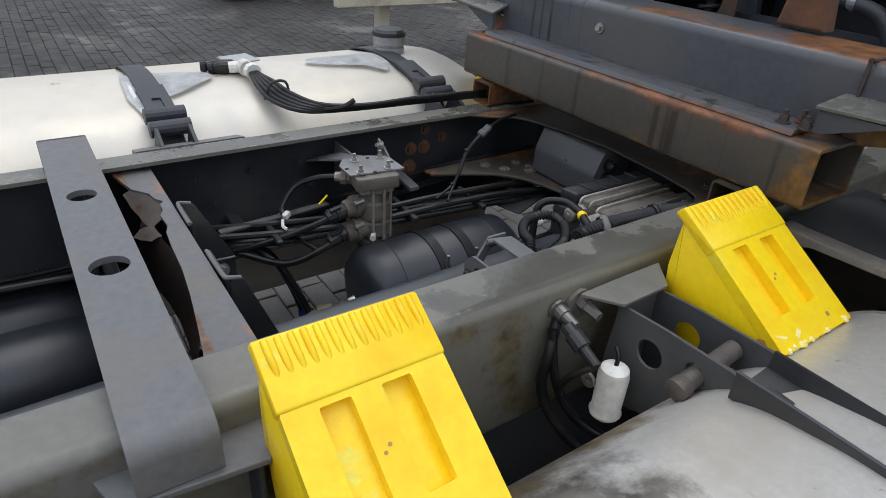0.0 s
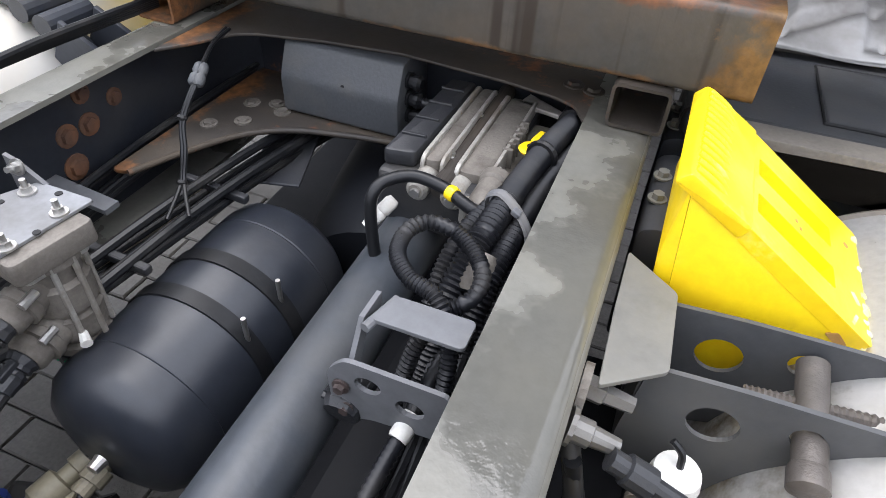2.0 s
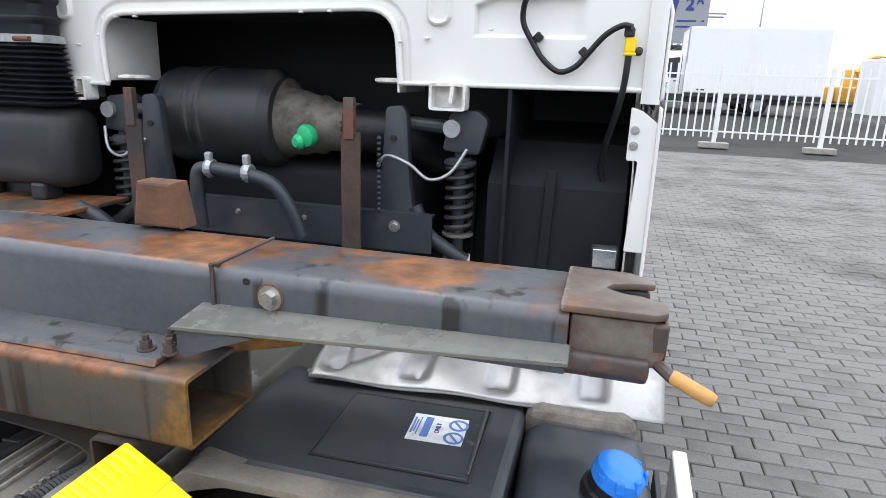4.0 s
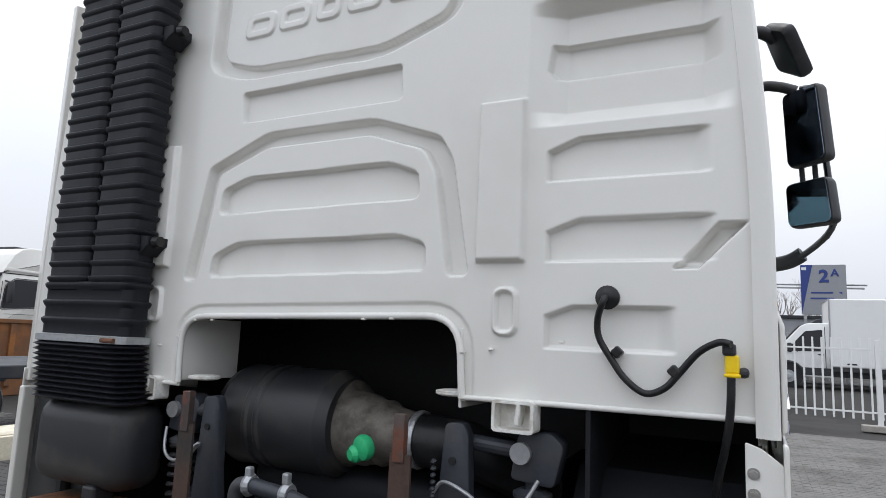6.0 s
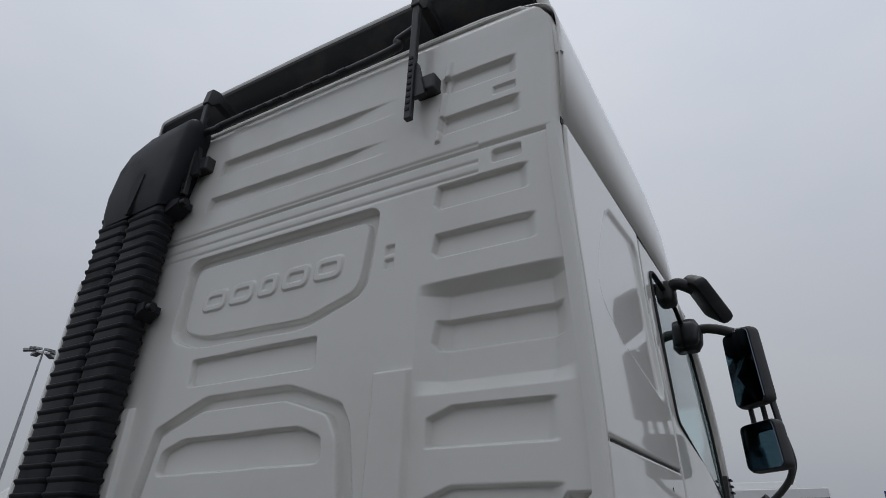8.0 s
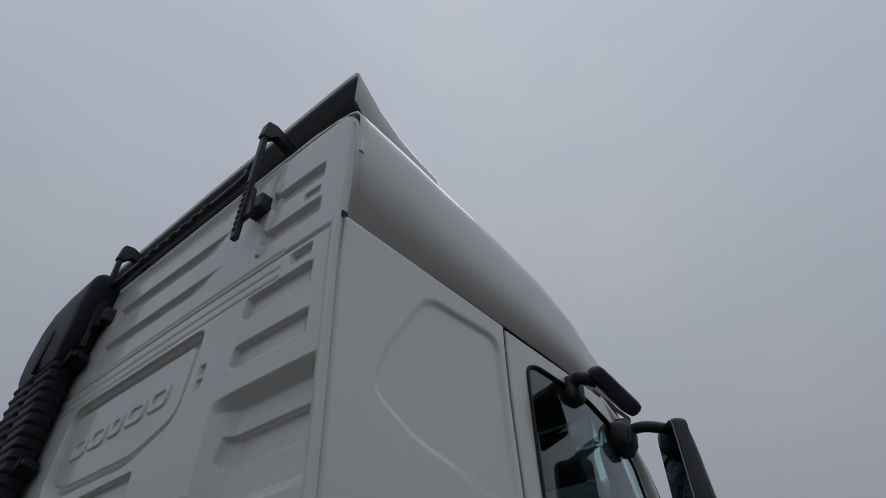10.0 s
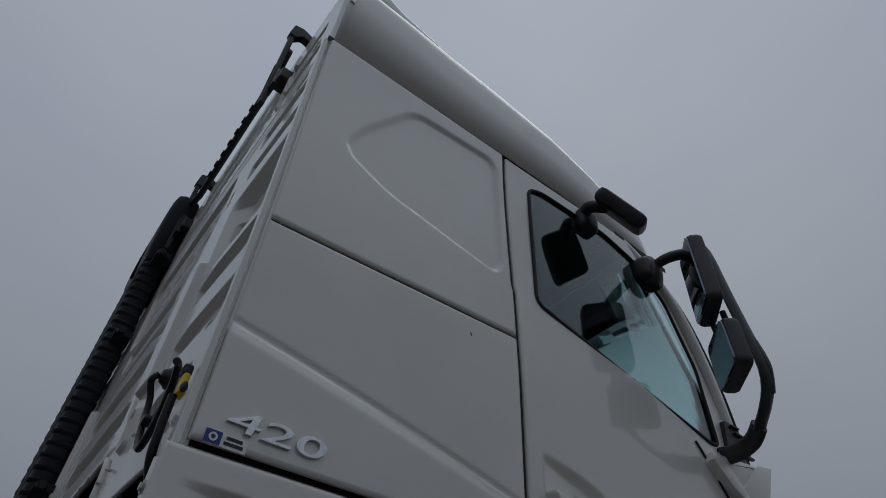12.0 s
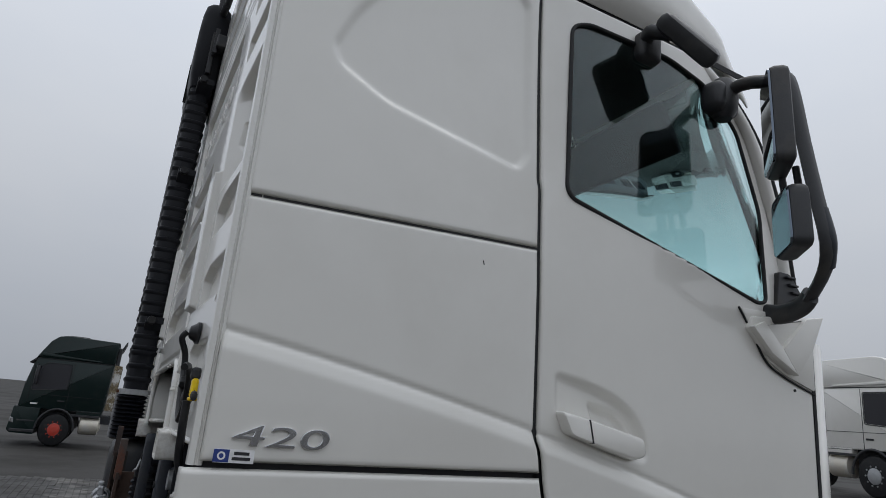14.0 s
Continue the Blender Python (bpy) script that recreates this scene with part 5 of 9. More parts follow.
# left fuel tank with straps, sender and filler
lt = part("fuel_tank", prism(rounded([(-1.26, 0.36), (-0.56, 0.36), (-0.545, 0.86), (-0.66, 0.965), (-0.93, 1.005), (-1.20, 0.965), (-1.27, 0.86)], 0.13, 8), "y", -2.6, 0.075, 0.03), "alutank", truck, "dirty pale aluminium fuel tank held by black straps", smooth=40)
for y in (-0.975, -0.165):
    top = rounded([(-1.275, 0.40), (-0.50, 0.50), (-0.540, 0.864), (-0.655, 0.972), (-0.93, 1.013), (-1.205, 0.972)], 0.13, 8)
    band = [p for p in top if p[1] > 0.8]
    bm = bmesh.new()
    prev = None
    for p in band:
        cur = [bm.verts.new((p[0] * 1.0, y + dy, p[1] + dz)) for dy, dz in ((-0.032, 0.0), (0.032, 0.0), (0.032, 0.006), (-0.032, 0.006))]
        if prev:
            for k in range(4):
                bm.faces.new((prev[k], prev[(k + 1) % 4], cur[(k + 1) % 4], cur[k]))
        prev = cur
    bmesh.ops.recalc_face_normals(bm, faces=bm.faces[:])
    sp = part("tank_strap", bm, "dark", lt, "black steel tank strap with T-bolt")
    bk = part("strap_buckle", plate_holed(rounded([(0, y - 0.036), (0.17, y - 0.036), (0.17, y + 0.036), (0, y + 0.036)], 0.006), [rounded([(0.075, y - 0.012), (0.135, y - 0.012), (0.135, y + 0.012), (0.075, y + 0.012)], 0.005)], "z", 0.0, 0.009), "dark", sp, "slotted black buckle plate")
    bk.matrix_basis = pose(-0.80, 0, 1.0, 0, 12, 0)
    part("t_bolt", cyl((-0.63, y - 0.05, 0.975), (-0.63, y + 0.05, 0.975), 0.021, seg=14), "dark", sp)
    part("t_bolt", cyl((-0.585, y - 0.05, 0.955), (-0.585, y + 0.05, 0.955), 0.021, seg=14), "dark", sp)
    part("strap_bracket", prism([(-0.60, 0.88), (-0.55, 0.97), (-0.475, 0.93), (-0.475, 0.80)], "y", y - 0.045, y - 0.035, 0.002), "dark", sp)
    part("strap_bracket", prism([(-0.60, 0.88), (-0.55, 0.97), (-0.475, 0.93), (-0.475, 0.80)], "y", y + 0.035, y + 0.045, 0.002), "dark", sp)
part("tank_support", prism([(-0.475, 0.945), (-0.535, 0.93), (-0.56, 0.86), (-0.475, 0.86)], "y", -1.08, -0.82, 0.003), "bar", lt)
fn = part("filler_cap", lathe((-0.98, -0.12, 0.965), (-0.98, -0.12, 1.062), [(0, 0.05), (0.3, 0.05), (0.33, 0.056), (0.55, 0.056), (0.57, 0.052), (0.62, 0.052), (0.64, 0.058), (0.93, 0.058), (1, 0.05)], 28), "steel", lt, "grey metal filler neck with black cap", smooth=35)
part("cap_top", lathe((-0.98, -0.12, 1.055), (-0.98, -0.12, 1.078), [(0, 0.06), (0.6, 0.06), (1, 0.05)], 12), "plastic", fn)
sn = part("fuel_sender", lathe((-0.925, -0.690, 0.995), (-0.925, -0.690, 1.022), [(0, 0.05), (0.4, 0.05), (0.45, 0.04), (1, 0.04)], 24), "plastic", lt, "black fuel sender with taped cables")
part("sender_plate", box((-0.925, -0.685, 1.028), (0.085, 0.10, 0.005), (0, 2, 12), 0.001), "steel", sn)
for k in range(2):
    part("sender_plug", lathe((-0.935 + 0.03 * k, -0.80 + 0.015 * k, 1.012), (-0.905 + 0.02 * k, -0.70, 1.014), [(0, 0.014), (0.15, 0.018), (0.18, 0.013), (0.4, 0.019), (0.9, 0.019), (1, 0.014)], 10), "rubber", sn)
part("white_sleeve", lathe((-0.880, -0.730, 1.016), (-0.872, -0.700, 1.018), [(0, 0.017), (1, 0.017)], 10), "whitepl", sn)
for k in range(5):
    o = 0.011 * k
    part("sender_cable", sweep([(-0.875 + 0.4 * o, -0.690 + 0.3 * o, 1.020), (-0.80 + 0.3 * o, -0.690 + 0.5 * o, 1.014), (-0.71 + 0.2 * o, -0.700 + o, 0.998 + 0.3 * o), (-0.62 + 0.2 * o, -0.690 + 1.2 * o, 0.980 + 0.4 * o), (-0.545 + 0.4 * o, -0.630 + 1.1 * o, 0.966 + 0.4 * o), (-0.515 + 0.4 * o, -0.50 + o, 0.964 + 0.3 * o), (-0.505 + 0.3 * o, -0.28, 0.962 + 0.4 * o), (-0.48, -0.05, 0.962 + 0.3 * o)], 0.0065, 8), "rubber", sn, smooth=True)
for c0, c1 in (((-0.865, -0.690, 1.020), (-0.835, -0.688, 1.018)), ((-0.82, -0.682, 1.018), (-0.80, -0.680, 1.016))):
    part("tape_wrap", sweep([c0, c1], 0.024, 10, 2), "whitepl", sn)
part("cable_tie", sweep([(-0.66, -0.70, 0.975), (-0.655, -0.68, 1.02), (-0.65, -0.64, 1.022), (-0.65, -0.63, 0.98)], 0.004, 6, 4), "plastic", sn)
part("cable_end", sweep([(-0.52, -0.58, 0.972), (-0.505, -0.53, 0.978), (-0.495, -0.50, 0.996)], 0.0075, 8), "rubber", sn)


def tank_film(outline, label):
    """A torn thin white film lying on the tank's rounded top."""
    def lie(x):
        return float(np.interp(x, [-1.20, -1.06, -0.93, -0.80, -0.66, -0.60], [0.965, 0.994, 1.000, 0.994, 0.963, 0.93]))
    bm = bmesh.new()
    cx, cy = sum(p[0] for p in outline) / len(outline), sum(p[1] for p in outline) / len(outline)
    rings_ = []
    for k in (1.0, 0.66, 0.33):
        pts = [(cx + (x - cx) * k, cy + (y - cy) * k) for x, y in outline]
        rings_.append([bm.verts.new((x, y, lie(x) + 0.0065)) for x, y in pts])
    for p, q in zip(rings_, rings_[1:]):
        for k in range(len(p)):
            bm.faces.new((p[k], p[(k + 1) % len(p)], q[(k + 1) % len(p)], q[k]))
    bm.faces.new(rings_[-1])
    bmesh.ops.solidify(bm, geom=bm.faces[:], thickness=0.001)
    bmesh.ops.recalc_face_normals(bm, faces=bm.faces[:])
    part("film_remnant", bm, "film", lt, label)


tank_film(rounded([(-0.93, -0.945), (-0.915, -0.84), (-0.885, -0.79), (-0.845, -0.785), (-0.80, -0.84), (-0.76, -0.90), (-0.74, -0.945)], 0.015, 3), "torn white film remnant")
tank_film(rounded([(-0.93, -1.03), (-0.93, -1.005), (-0.70, -1.005), (-0.66, -1.02), (-0.75, -1.04)], 0.012, 3), "torn white film remnant")
tank_film(rounded([(-0.95, -0.45), (-0.965, -0.21), (-0.88, -0.20), (-0.80, -0.21), (-0.76, -0.25), (-0.82, -0.30), (-0.86, -0.42), (-0.90, -0.48)], 0.02, 3), "wrinkled grey film remnant")


# ---- hoses and cables inside the frame ----
def cable(pts, r, name="cable", mat="rubber", label="", seg=8, **k):
    return part(name, sweep(pts, r, seg, **k), mat, truck, label, smooth=True)


rng = random.Random(4)
for k in range(9):
    dx, dz = rng.uniform(-0.03, 0.03), rng.uniform(-0.025, 0.03)
    cable([(-0.36 + dx, -1.0, 0.74 + dz), (-0.31 + dx, -0.82, 0.735 + dz), (-0.27 + dx * 1.2, -0.60, 0.74 + dz * 0.6), (-0.24 + dx, -0.35, 0.745 + dz), (-0.20 + dx, -0.1, 0.75 + dz), (-0.16 + dx, 0.2, 0.72 + dz)], 0.0065 + 0.002 * (k % 2), "cable", "rubber", "black cable of the frame harness")
for k in range(6):
    dx, dz = rng.uniform(-0.02, 0.02), rng.uniform(-0.03, 0.03)
    cable([(-0.44 + dx, -2.2, 0.70 + dz), (-0.42 + dx, -1.3, 0.70 + dz), (-0.41 + dx, -0.8, 0.72 + dz), (-0.42 + dx, -0.3, 0.76 + dz), (-0.40 + dx, 0.1, 0.78 + dz)], 0.007, "cable", "rubber")
for k in range(7):
    cable([(-0.42 + 0.016 * k, -2.6, 0.70 + 0.006 * k), (-0.41 + 0.016 * k, -1.6, 0.71 + 0.008 * k), (-0.40 + 0.016 * k, -1.22, 0.70 + 0.008 * k)], 0.0075, "brake_line", "rubber", "black plastic brake line")
for y in (-0.83, -0.47, -0.26):
    part("cable_clip", box((-0.305 + 0.12 * (y + 0.83), y, 0.752), (0.13, 0.016, 0.016), (0, 4, 0), 0.004), "plastic", truck)
part("clip_bracket", prism([(-0.46, 0.74), (-0.36, 0.74), (-0.36, 0.70), (-0.352, 0.70), (-0.352, 0.748), (-0.46, 0.748)], "y", -0.90, -0.87), "dark", truck)
part("clip_bracket", prism([(-0.46, 0.79), (-0.33, 0.775), (-0.33, 0.765), (-0.46, 0.78)], "y", -0.41, -0.38, 0.001), "bar", truck)
part("chassis_rib", box((-0.35, -0.80, 0.765), (0.02, 0.30, 0.006), (0, 0, 6), 0.001), "bar", truck)
# connectors by the relay valve
for k, (pz, off) in enumerate(((0.804, 0.0), (0.737, 0.014))):
    y0 = -0.668
    cable([(-0.235, y0, pz), (-0.240 + off, y0 - 0.06, pz - 0.022), (-0.268 + off, y0 - 0.15, pz - 0.055), (-0.315, -0.93, 0.715), (-0.36, -1.02, 0.71)], 0.0085, "valve_cable")
    plug = part("plug", lathe((-0.234, y0 + 0.002, pz), (-0.238 + 0.5 * off, y0 - 0.042, pz - 0.012), [(0, 0.017), (0.25, 0.019), (0.28, 0.014), (0.55, 0.018), (0.95, 0.016), (1, 0.009)], 10), "plastic", truck, "black ribbed cable plug")
    part("plug_latch", box((-0.228, y0 - 0.022, pz + 0.012), (0.012, 0.030, 0.010), (14, 0, 0), 0.002), "plastic", plug)
    for j in range(3):
        part("plug_rib", lathe((-0.2345 - 0.001 * j, y0 - 0.012 - 0.010 * j, pz - 0.003 - 0.003 * j), (-0.2347 - 0.001 * j, y0 - 0.016 - 0.010 * j, pz - 0.004 - 0.003 * j), [(0, 0.0195), (1, 0.0195)], 10), "plastic", plug)
    cable([(-0.243 + off, y0 - 0.07, pz - 0.026), (-0.30, -0.80, 0.735), (-0.335, -0.90, 0.70)], 0.006, "valve_cable")
cable([(-0.298, -0.640, 0.868), (-0.330, -0.690, 0.862), (-0.350, -0.745, 0.84), (-0.330, -0.79, 0.80), (-0.305, -0.790, 0.785)], 0.0075, "air_line", "rubber", "black air line with white clip")
part("pipe_union", lathe((-0.306, -0.652, 0.868), (-0.275, -0.612, 0.868), [(0, 0.012), (0.3, 0.014), (0.32, 0.020), (0.6, 0.020), (0.62, 0.017), (1, 0.017)], 8), "cast", truck)
part("white_clip", box((-0.306, -0.788, 0.788), (0.014, 0.020, 0.016), (20, 0, 30), 0.003), "whitepl", truck)
part("white_clip", sweep([(-0.300, -0.800, 0.780), (-0.286, -0.806, 0.770), (-0.275, -0.80, 0.765)], 0.0045, 6, 4), "whitepl", truck)
part("yellow_tag", box((-0.300, -0.690, 0.812), (0.004, 0.034, 0.005), (28, 0, 20), 0.001), "yellow", truck)
# hanging cable with splice
for q in (0, 1):
    cable([(-0.322 + 0.008 * q, -0.06, 0.950), (-0.300, -0.13, 0.948), (-0.262 + 0.004 * q, -0.22, 0.936), (-0.263 + 0.005 * q, -0.27, 0.889), (-0.248 + 0.006 * q, -0.30, 0.85), (-0.237 + 0.006 * q, -0.33, 0.809), (-0.212 + 0.026 * q, -0.40 + 0.02 * q, 0.79)], 0.0036, "thin_cable", label="thin grey cable with a pale splice")
    part("splice", lathe((-0.276 + 0.010 * q, -0.190, 0.946), (-0.262 + 0.010 * q, -0.232, 0.930), [(0, 0.005), (0.12, 0.008), (0.4, 0.008), (0.45, 0.006), (0.55, 0.006), (0.6, 0.009), (0.9, 0.009), (1, 0.005)], 12), "slate", truck, smooth=40)
for p, q_ in (((-0.262, -0.268, 0.893), (-0.262, -0.273, 0.886)), ((-0.236, -0.328, 0.813), (-0.235, -0.332, 0.806))):
    part("cable_tie", lathe(p, q_, [(0, 0.007), (0.5, 0.009), (1, 0.007)], 10), "rubber", truck)
# corrugated looms beside the right rail
for pts, r in (([(0.318, 0.06, 0.890), (0.322, -0.046, 0.915), (0.310, -0.122, 0.920), (0.297, -0.221, 0.920), (0.290, -0.304, 0.918), (0.282, -0.367, 0.905), (0.268, -0.43, 0.86), (0.262, -0.50, 0.77)], 0.0200),
               ([(0.330, 0.06, 0.875), (0.336, -0.060, 0.892), (0.332, -0.140, 0.898), (0.320, -0.239, 0.900), (0.314, -0.342, 0.896), (0.308, -0.400, 0.88), (0.300, -0.46, 0.82), (0.296, -0.53, 0.74)], 0.0165),
               ([(0.345, 0.05, 0.862), (0.350, -0.10, 0.872), (0.342, -0.22, 0.878), (0.334, -0.33, 0.874), (0.326, -0.42, 0.85), (0.315, -0.52, 0.76)], 0.0140),
               ([(0.290, -0.20, 0.895), (0.268, -0.29, 0.897), (0.252, -0.35, 0.888), (0.243, -0.41, 0.85), (0.245, -0.48, 0.76)], 0.0150)):
    part("corrugated_loom", sweep(pts, r * 0.96, 14, ribs=0.0030, pitch=0.0070), "hose", truck, "black corrugated cable loom", smooth=60)
part("loom_end", sweep([(0.316, 0.07, 0.885), (0.321, 0.0, 0.907), (0.321, -0.050, 0.916)], 0.0235, 16), "rubber", truck, "smooth rubber end sleeve", smooth=True)
part("corrugated_loom", sweep([(0.250, -0.56, 0.78), (0.262, -0.525, 0.86), (0.285, -0.500, 0.900), (0.310, -0.478, 0.914), (0.310, -0.448, 0.922), (0.288, -0.420, 0.930), (0.256, -0.400, 0.934), (0.222, -0.398, 0.934), (0.204, -0.422, 0.932), (0.209, -0.460, 0.928), (0.238, -0.488, 0.924), (0.276, -0.502, 0.920), (0.305, -0.53, 0.88), (0.308, -0.57, 0.80)], 0.0108, 12, ribs=0.0026, pitch=0.0062), "hose", truck, "looped corrugated loom", smooth=60)
tie_ = part("loom_tie", sweep([(0.266, -0.300, 0.905), (0.268, -0.306, 0.930), (0.288, -0.312, 0.941), (0.316, -0.324, 0.926), (0.334, -0.335, 0.905), (0.338, -0.340, 0.872)], 0.0022, 6, 4, flat=3), "bar", truck, "grey cable tie")
part("tie_head", box((0.312, -0.326, 0.928), (0.012, 0.012, 0.008), (0, 30, 0), 0.002), "bar", tie_)
part("loom_tie", lathe((0.305, -0.165, 0.921), (0.303, -0.175, 0.921), [(0, 0.023), (0.5, 0.025), (1, 0.023)], 16), "rubber", truck)
part("loom_sleeve", lathe((0.294, -0.384, 0.896), (0.290, -0.425, 0.866), [(0, 0.018), (0.2, 0.0215), (0.8, 0.0215), (1, 0.018)], 14), "taupe", truck, "dusty brown tape sleeve", smooth=40)
cable([(0.118, -0.345, 0.80), (0.108, -0.335, 0.86), (0.108, -0.325, 0.893), (0.120, -0.305, 0.906), (0.153, -0.284, 0.910), (0.200, -0.288, 0.907), (0.229, -0.300, 0.902), (0.258, -0.305, 0.895), (0.285, -0.29, 0.89)], 0.0092, "rubber_hose", "rubber", "black hose with white union and yellow ring", 12)
part("yellow_ring", lathe((0.207, -0.291, 0.906), (0.219, -0.296, 0.905), [(0, 0.0105), (0.5, 0.0115), (1, 0.0105)], 16), "yellow", truck, smooth=40)
part("white_union", lathe((0.100, -0.335, 0.838), (0.128, -0.298, 0.872), [(0, 0.008), (0.2, 0.0105), (0.5, 0.0105), (0.55, 0.009), (0.6, 0.011), (0.9, 0.011), (1, 0.008)], 14), "whitepl", truck, "white printed hose union", smooth=40)
for k in range(4):
    cable([(0.27 + 0.012 * k, -0.46, 0.82), (0.275 + 0.01 * k, -0.56, 0.76), (0.27 + 0.012 * k, -0.70, 0.74 - 0.01 * k), (0.29, -0.95, 0.72), (0.32, -1.4, 0.70)], 0.008, "harness_cable", "rubber")
part("corrugated_loom", sweep([(0.29, -0.50, 0.83), (0.28, -0.58, 0.80), (0.27, -0.70, 0.765), (0.29, -0.9, 0.75)], 0.011, 10, ribs=0.002, pitch=0.008), "hose", truck, smooth=60)
part("white_tag", lathe((0.283, -0.575, 0.806), (0.277, -0.605, 0.795), [(0, 0.0115), (0.1, 0.0125), (0.9, 0.0125), (1, 0.0115)], 16), "whitepl", truck, "white printed sleeve", smooth=40)
part("conduit_block", box((0.245, -0.74, 0.745), (0.03, 0.12, 0.04), (0, 0, 12), 0.006), "plastic", truck)
# brake hose ends and sensor lead over the ground
for k in range(2):
    part("blue_union", lathe((-0.30 + 0.06 * k, -0.76, 0.50 + 0.02 * k), (-0.30 + 0.06 * k, -0.765, 0.475 + 0.02 * k), [(0, 0.0125), (0.5, 0.0145), (1, 0.0125)], 14), "navy", truck)
    cable([(-0.30 + 0.06 * k, -0.765, 0.49 + 0.02 * k), (-0.31 + 0.06 * k, -0.79, 0.58), (-0.34 + 0.05 * k, -0.83, 0.67), (-0.36, -0.9, 0.72)], 0.010, "air_hose", "rubber")
    cable([(-0.30 + 0.06 * k, -0.765, 0.48 + 0.02 * k), (-0.29 + 0.05 * k, -0.74, 0.40), (-0.25, -0.65, 0.33)], 0.011, "air_hose", "rubber")
part("valve_foot", box((-0.26, -0.74, 0.44), (0.12, 0.08, 0.05), (10, 5, 20), 0.01), "plastic", truck)
cable([(-0.162, -0.72, 0.545), (-0.152, -0.76, 0.525), (-0.158, -0.80, 0.515), (-0.19, -0.86, 0.515), (-0.24, -0.93, 0.525), (-0.28, -1.0, 0.58)], 0.005, "sensor_lead", "rubber", "thin sensor lead with white clip")
part("white_clip", lathe((-0.176, -0.838, 0.515), (-0.186, -0.852, 0.515), [(0, 0.009), (1, 0.009)], 8), "whitepl", truck)
# chains of lower clutter: axle and spring seen through the frame
part("rear_axle", lathe((-0.8, -1.9, 0.48), (0.8, -1.9, 0.48), [(0, 0.09), (0.35, 0.10), (0.42, 0.2), (0.58, 0.2), (0.65, 0.10), (1, 0.09)], 20), "web", truck, "dark rear axle casing", smooth=40)
for x in (-0.12, -0.30):
    part("air_reservoir", lathe((x - 0.06, -1.95, 0.60), (x - 0.06, -1.235, 0.60), [(0, 0.04), (0.04, 0.1), (0.1, 0.115), (0.9, 0.115), (0.96, 0.1), (1, 0.04)], 28), "tank", truck, "black air reservoir", smooth=40)


# ---- cab ----
RW, ROOF = 0.94, 3.662
SEAM = 3.06


def side_x(z):
    """Half width of the cab at a height."""
    return 1.252 - 0.055 * ease((np.asarray(z, float) - 1.95) / 1.1)


def pan(px, pz, poly, depth, ramp=0.014, r=0.0):
    """A pressed pan: depth inside the outline, sloping over ramp."""
    ramp = ramp * 0.72
    return 2.2 * depth * np.clip((-poly_dist(px, pz, poly) + r) / (0.45 * ramp) + 0.3, 0, 1)


ARCH = rounded([(-0.465, 1.40), (-0.468, 1.757), (0.53, 1.781), (0.546, 1.40)], 0.098, 6)


